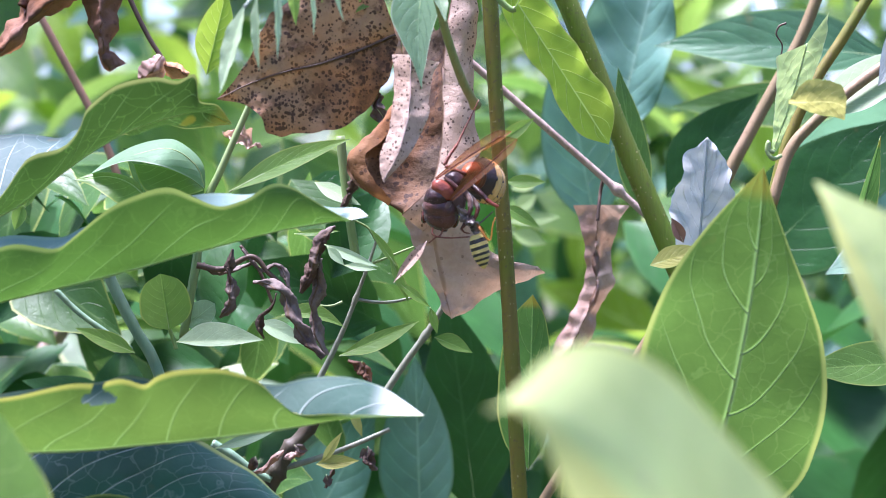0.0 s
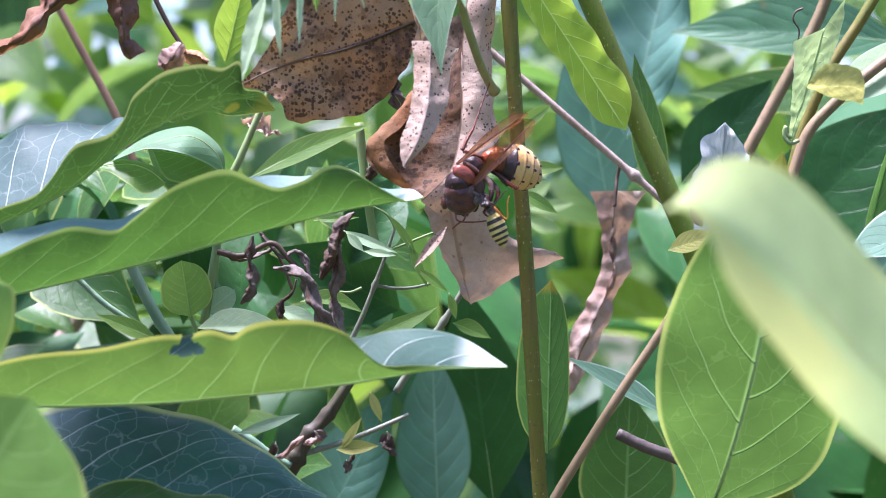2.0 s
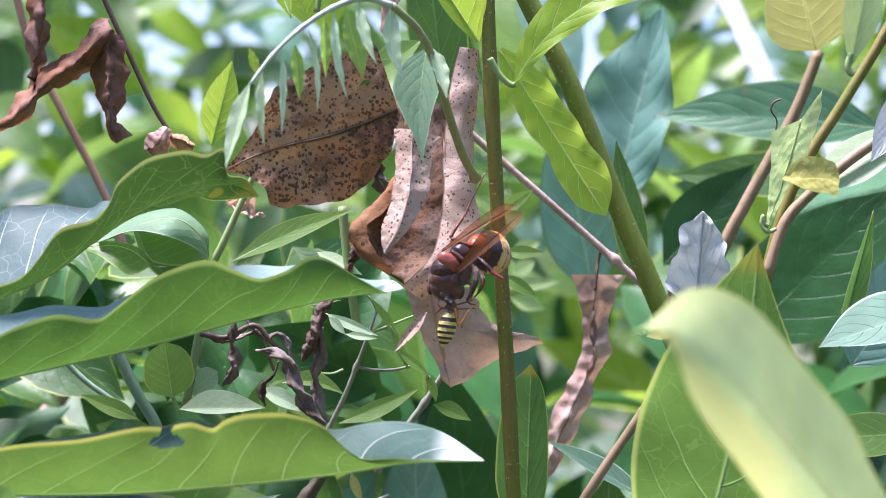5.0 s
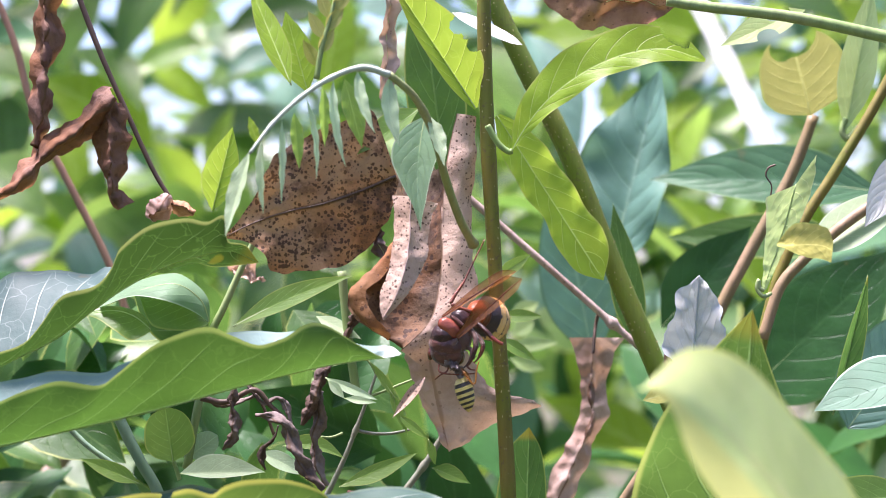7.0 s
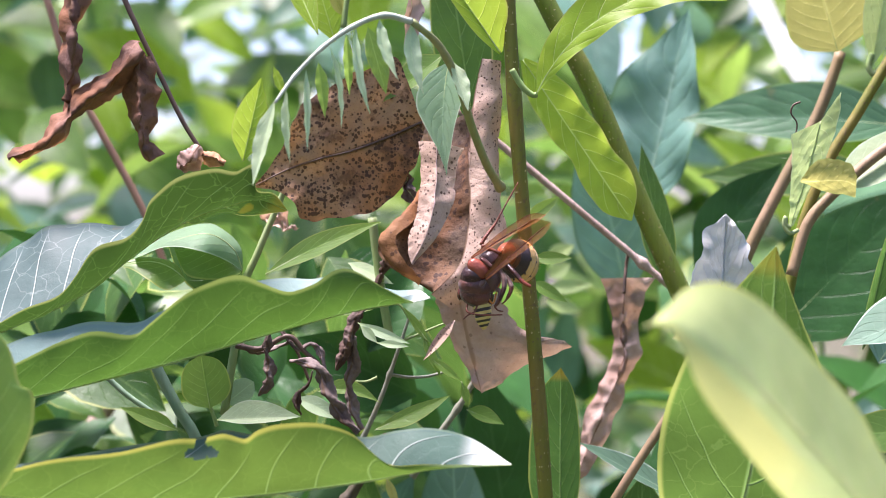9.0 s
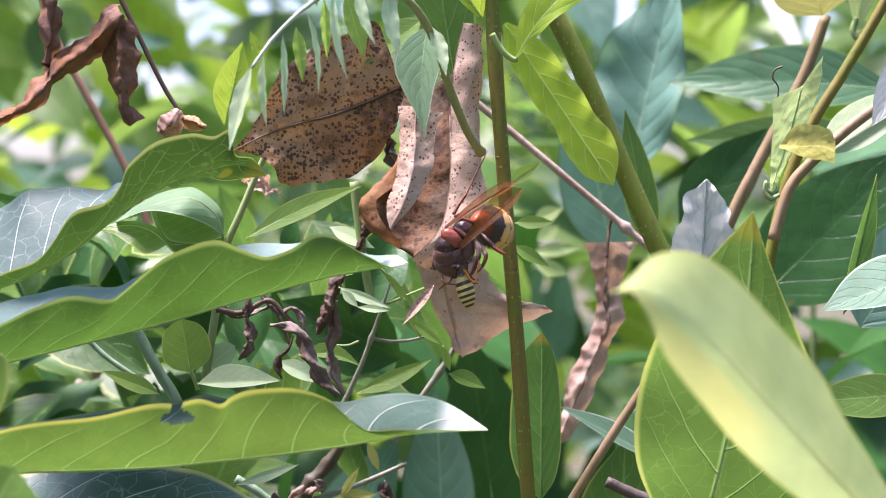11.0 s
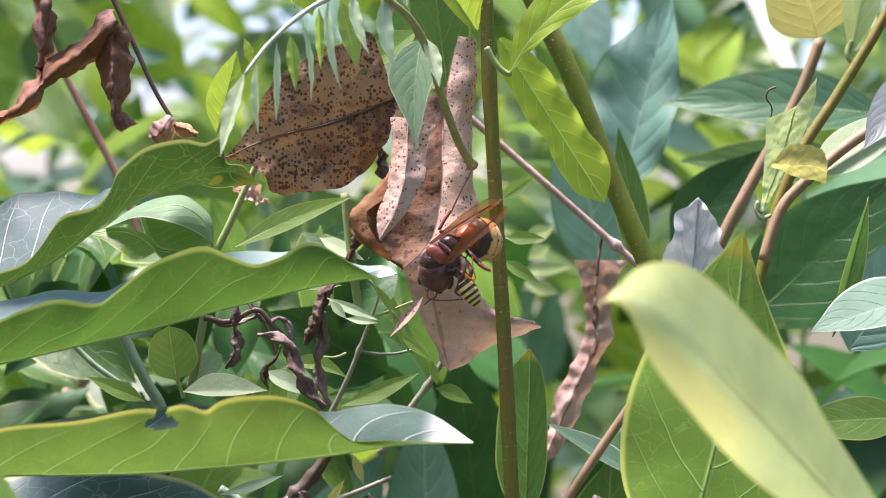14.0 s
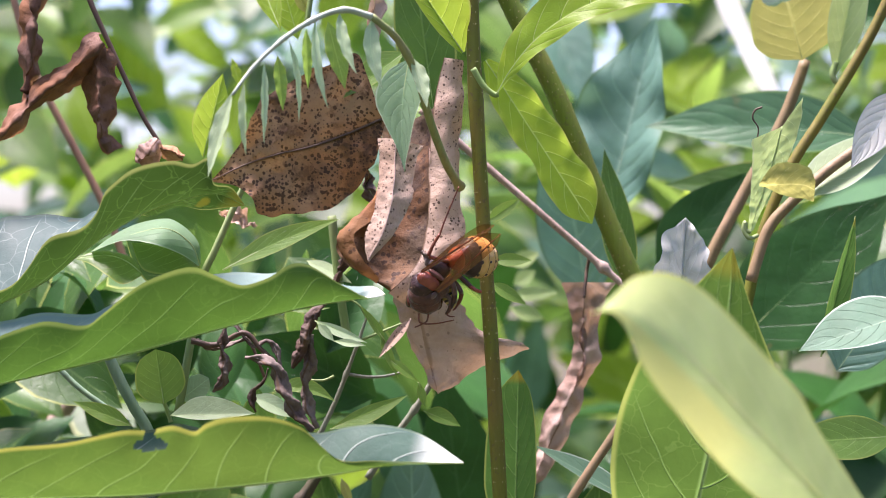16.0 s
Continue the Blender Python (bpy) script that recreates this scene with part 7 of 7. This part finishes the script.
def motions():
    base = near_leaf.location.copy()
    walk(near_leaf, [(t, Matrix.Translation(base + Vector((dx, dy, dz))) @ pose(0, 0, 0, 0, turn, 0)) for t, dx, dy, dz, turn in NEAR_SWAY])
    base2 = near_side_leaf.location.copy()
    walk(near_side_leaf, [(t, Matrix.Translation(base2 + Vector((dx, 0, dz)))) for t, dx, dz in SIDE_SWAY])
    for sway, dx, dz, rise in ((notched_leaf, -0.011, -0.0046, 0.0036), (folded_leaf, -0.0064, 0.0, 0.0024), (upper_leaf, -0.0044, 0.0, 0.0)):
        at = sway.location.copy()
        walk(sway, [(t, Matrix.Translation(at + Vector((dx * a, 0, dz * b + rise * c)))) for t, a, b, c in BRANCH_SWAY])
    pivot = hornet_abdomen.location.copy()
    walk(hornet_abdomen, [(t, Matrix.Translation(pivot) @ pose(0, 0, 0, rx, ry, rz)) for t, rx, ry, rz in ABDOMEN])
    at = hornet_thing.location.copy()
    walk(hornet_thing, [(t, Matrix.Translation(at + Vector((x, 2 - 0.03 * rx, z)) * 0.001) @ pose(0, 0, 0, rx, ry, rz) @ Matrix.Translation((0, -0.002, 0))) for t, x, z, ry, rz, rx in HORNET])
    at2 = prey_thing.location.copy()
    walk(prey_thing, [(t, Matrix.Translation(at2 + Vector((x, y, z)) * 0.001) @ pose(0, 0, 0, 0, ry, rz)) for t, x, y, z, ry, rz in PREY])


# seconds, share of the sideways, of the downward and of the upward sway of the leaves on the left branch
BRANCH_SWAY = [(0, 1.0, 1.0, 0), (0.25, 0.78, 0.45, 0), (0.5, 0.52, 0.05, 0), (0.75, 0.25, 0, 0), (1.0, 0.07, 0, 0), (1.5, 0, 0, 0), (2.0, 0, 0, 0.34), (2.25, 0, 0, 0.75), (2.5, 0, 0, 1.0), (2.75, 0, 0, 0.7), (3.0, 0, 0, 0.32), (3.5, 0, 0, 0.25), (4.0, 0, 0, 0.1), (5.0, 0, 0, 0), (16, 0, 0, 0)]
# seconds, abdomen roll, droop, turn away (degrees)
ABDOMEN = [(0, 0, 8, 58), (0.2, 0, 10, 52), (0.5, 0, 12, 42), (0.8, 0, 12, 42), (1.2, 0, 12, 44), (1.35, 0, 14, 30), (1.5, 0, 14, 14), (1.7, 0, 10, 36), (2, 0, 14, 14), (2.3, 0, 10, 30), (2.5, 0, 8, 32), (2.8, 0, 10, 20), (3, 0, 8, 35), (3.3, 0, 8, 44), (3.8, 0, 8, 48), (4, 0, 6, 58), (6.5, 0, 8, 58), (7.5, 0, 8, 60), (8.5, 0, 8, 63), (9, 0, 8, 64), (9.3, 0, 6, 46), (9.6, 0, 6, 40), (10.7, 0, 6, 55), (12, 0, 8, 64), (12.5, 0, 8, 64), (13, 0, 8, 60), (13.5, 0, 6, 50), (14, 0, 4, 58), (14.5, 0, 6, 52), (15.2, 0, 6, 45), (16, 0, 6, 34)]
# seconds, shift right and up (mm), lean, turn, nod (degrees)
HORNET = [(0, 0, 0, 0, 0, 0), (1.2, 0, 0, 0, 0, 0), (1.5, 0.4, 0.3, -4, 14, 0), (2.0, -0.2, 0.2, -3, 10, 0), (2.8, 0.2, 0, -2, 8, 0), (3.5, 0.5, 0, 0, 0, 0), (4.2, 0.8, 0, 0, 0, 0), (7, 1.6, -0.1, 0, 0, 0), (8.5, 1.6, 0.1, 2, -2, 0), (9, 1.8, 0.3, 3, -4, 0), (9.5, 1.0, 0.2, -4, 8, 0), (10.7, 0.6, -0.4, 0, 0, 0), (12, 0.8, -1.2, 1, -3, 0), (12.5, 0.8, -1.2, 1, -4, 0), (13.5, 0.3, -1.0, 0, -4, 5), (14.5, -0.4, -0.9, 0, -4, 8), (15, -0.7, -1.3, -2, 0, 20), (16, -0.2, -0.9, -4, 8, 22)]
# seconds, shift right, away and up (mm), swing, turn (degrees)
PREY = [(0, 0, 0, 0, -18, 0), (1.0, -0.1, 0, -0.0, -14, 0), (1.25, 0.5, 0, 0.4, -25, 0), (1.5, 2.3, 0, 3.0, -60, 0), (2.0, -0.7, 0, 1.0, -25, 0), (2.8, 0.1, 0, 1.2, -12, 0), (3.5, -2.1, 0, -1.6, 4, 0), (4.0, -6.7, 0, -1.6, 8, 0), (6.5, -2.3, 0, -1.2, -12, 0), (7, -2.5, 0, -1.6, -20, 0), (7.5, -3.0, 0.8, 1.4, -14, 0), (7.7, -3.4, 1.4, 2.8, -8, 0), (8, -3.4, 0.3, -0.6, -6, 0), (8.5, -2.0, 0, -1.0, -14, 0), (9, -4.4, 2.0, 3.4, -10, 0), (9.3, -3.2, 2.4, 4.2, -22, 0), (9.5, -1.8, 0.8, 3.4, -45, 0), (10.7, -3.5, 0, 0.9, -25, 0), (12, -4.9, 0, -2.0, -8, 0), (12.5, -4.7, 0, -0.8, -16, 0), (13, -5.5, 0, -0.6, -20, 0), (13.5, -4.1, 1.0, 2.6, -10, 0), (13.8, -2.8, 0.7, 3.2, -28, 0), (14.2, -1.7, 0.3, 1.8, -40, 0), (14.5, -2.5, 1.2, 4.0, -34, 0), (14.9, -3.0, 2.6, 5.8, -26, 0), (15.3, -3.4, 3.4, 7.2, -20, 0), (16, -3.4, 3.4, 7.2, -24, 0)]
# seconds, shift right, away and up (m), turn of the near leaf, pushed aside by the breeze
NEAR_SWAY = [(0, -0.0206, -0.0620, -0.0141, 0), (0.5, -0.0167, -0.0350, -0.0142, 0), (1, -0.0120, -0.0300, -0.0133, 0), (1.5, -0.0102, -0.0300, -0.0065, 0), (2, -0.0031, -0.0300, 0.0031, -3), (2.5, -0.0017, -0.0300, 0.0052, -4), (3, -0.0031, -0.0200, 0.0019, -2), (3.5, -0.0055, -0.0100, -0.0024, 0), (4, -0.0025, 0.0000, -0.0024, 0), (6.5, 0.0005, 0.0000, 0.0001, 0), (7, 0.0006, 0.0000, 0.0001, 0), (7.5, 0.0006, 0.0000, 0.0002, 0), (8, 0.0008, 0.0000, 0.0000, 0), (8.5, 0.0002, 0.0000, 0.0004, 0), (9, 0.0002, 0.0000, 0.0002, 0), (9.5, 0.0004, 0.0000, 0.0001, 0), (12, 0.0031, 0.0200, 0.0002, -1), (12.5, 0.0036, 0.0200, 0.0012, -2), (13, 0.0037, 0.0200, 0.0011, -2), (13.5, 0.0036, 0.0200, 0.0011, -2), (14, 0.0036, 0.0200, 0.0012, -2), (14.5, 0.0037, 0.0200, 0.0011, -2), (15, 0.0037, 0.0200, 0.0014, -2), (15.5, 0.0038, 0.0200, 0.0015, -2), (16, 0.0038, 0.0200, 0.0015, -2)]
SIDE_SWAY = [(0, 0.0000, 0.0000), (0.2, 0.0009, 0.0013), (0.5, 0.0027, 0.0020), (0.8, 0.0088, 0.0058), (1.2, 0.0178, 0.0156), (4, 0.0250, 0.0243), (16, 0.0340, 0.0294)]
motions()
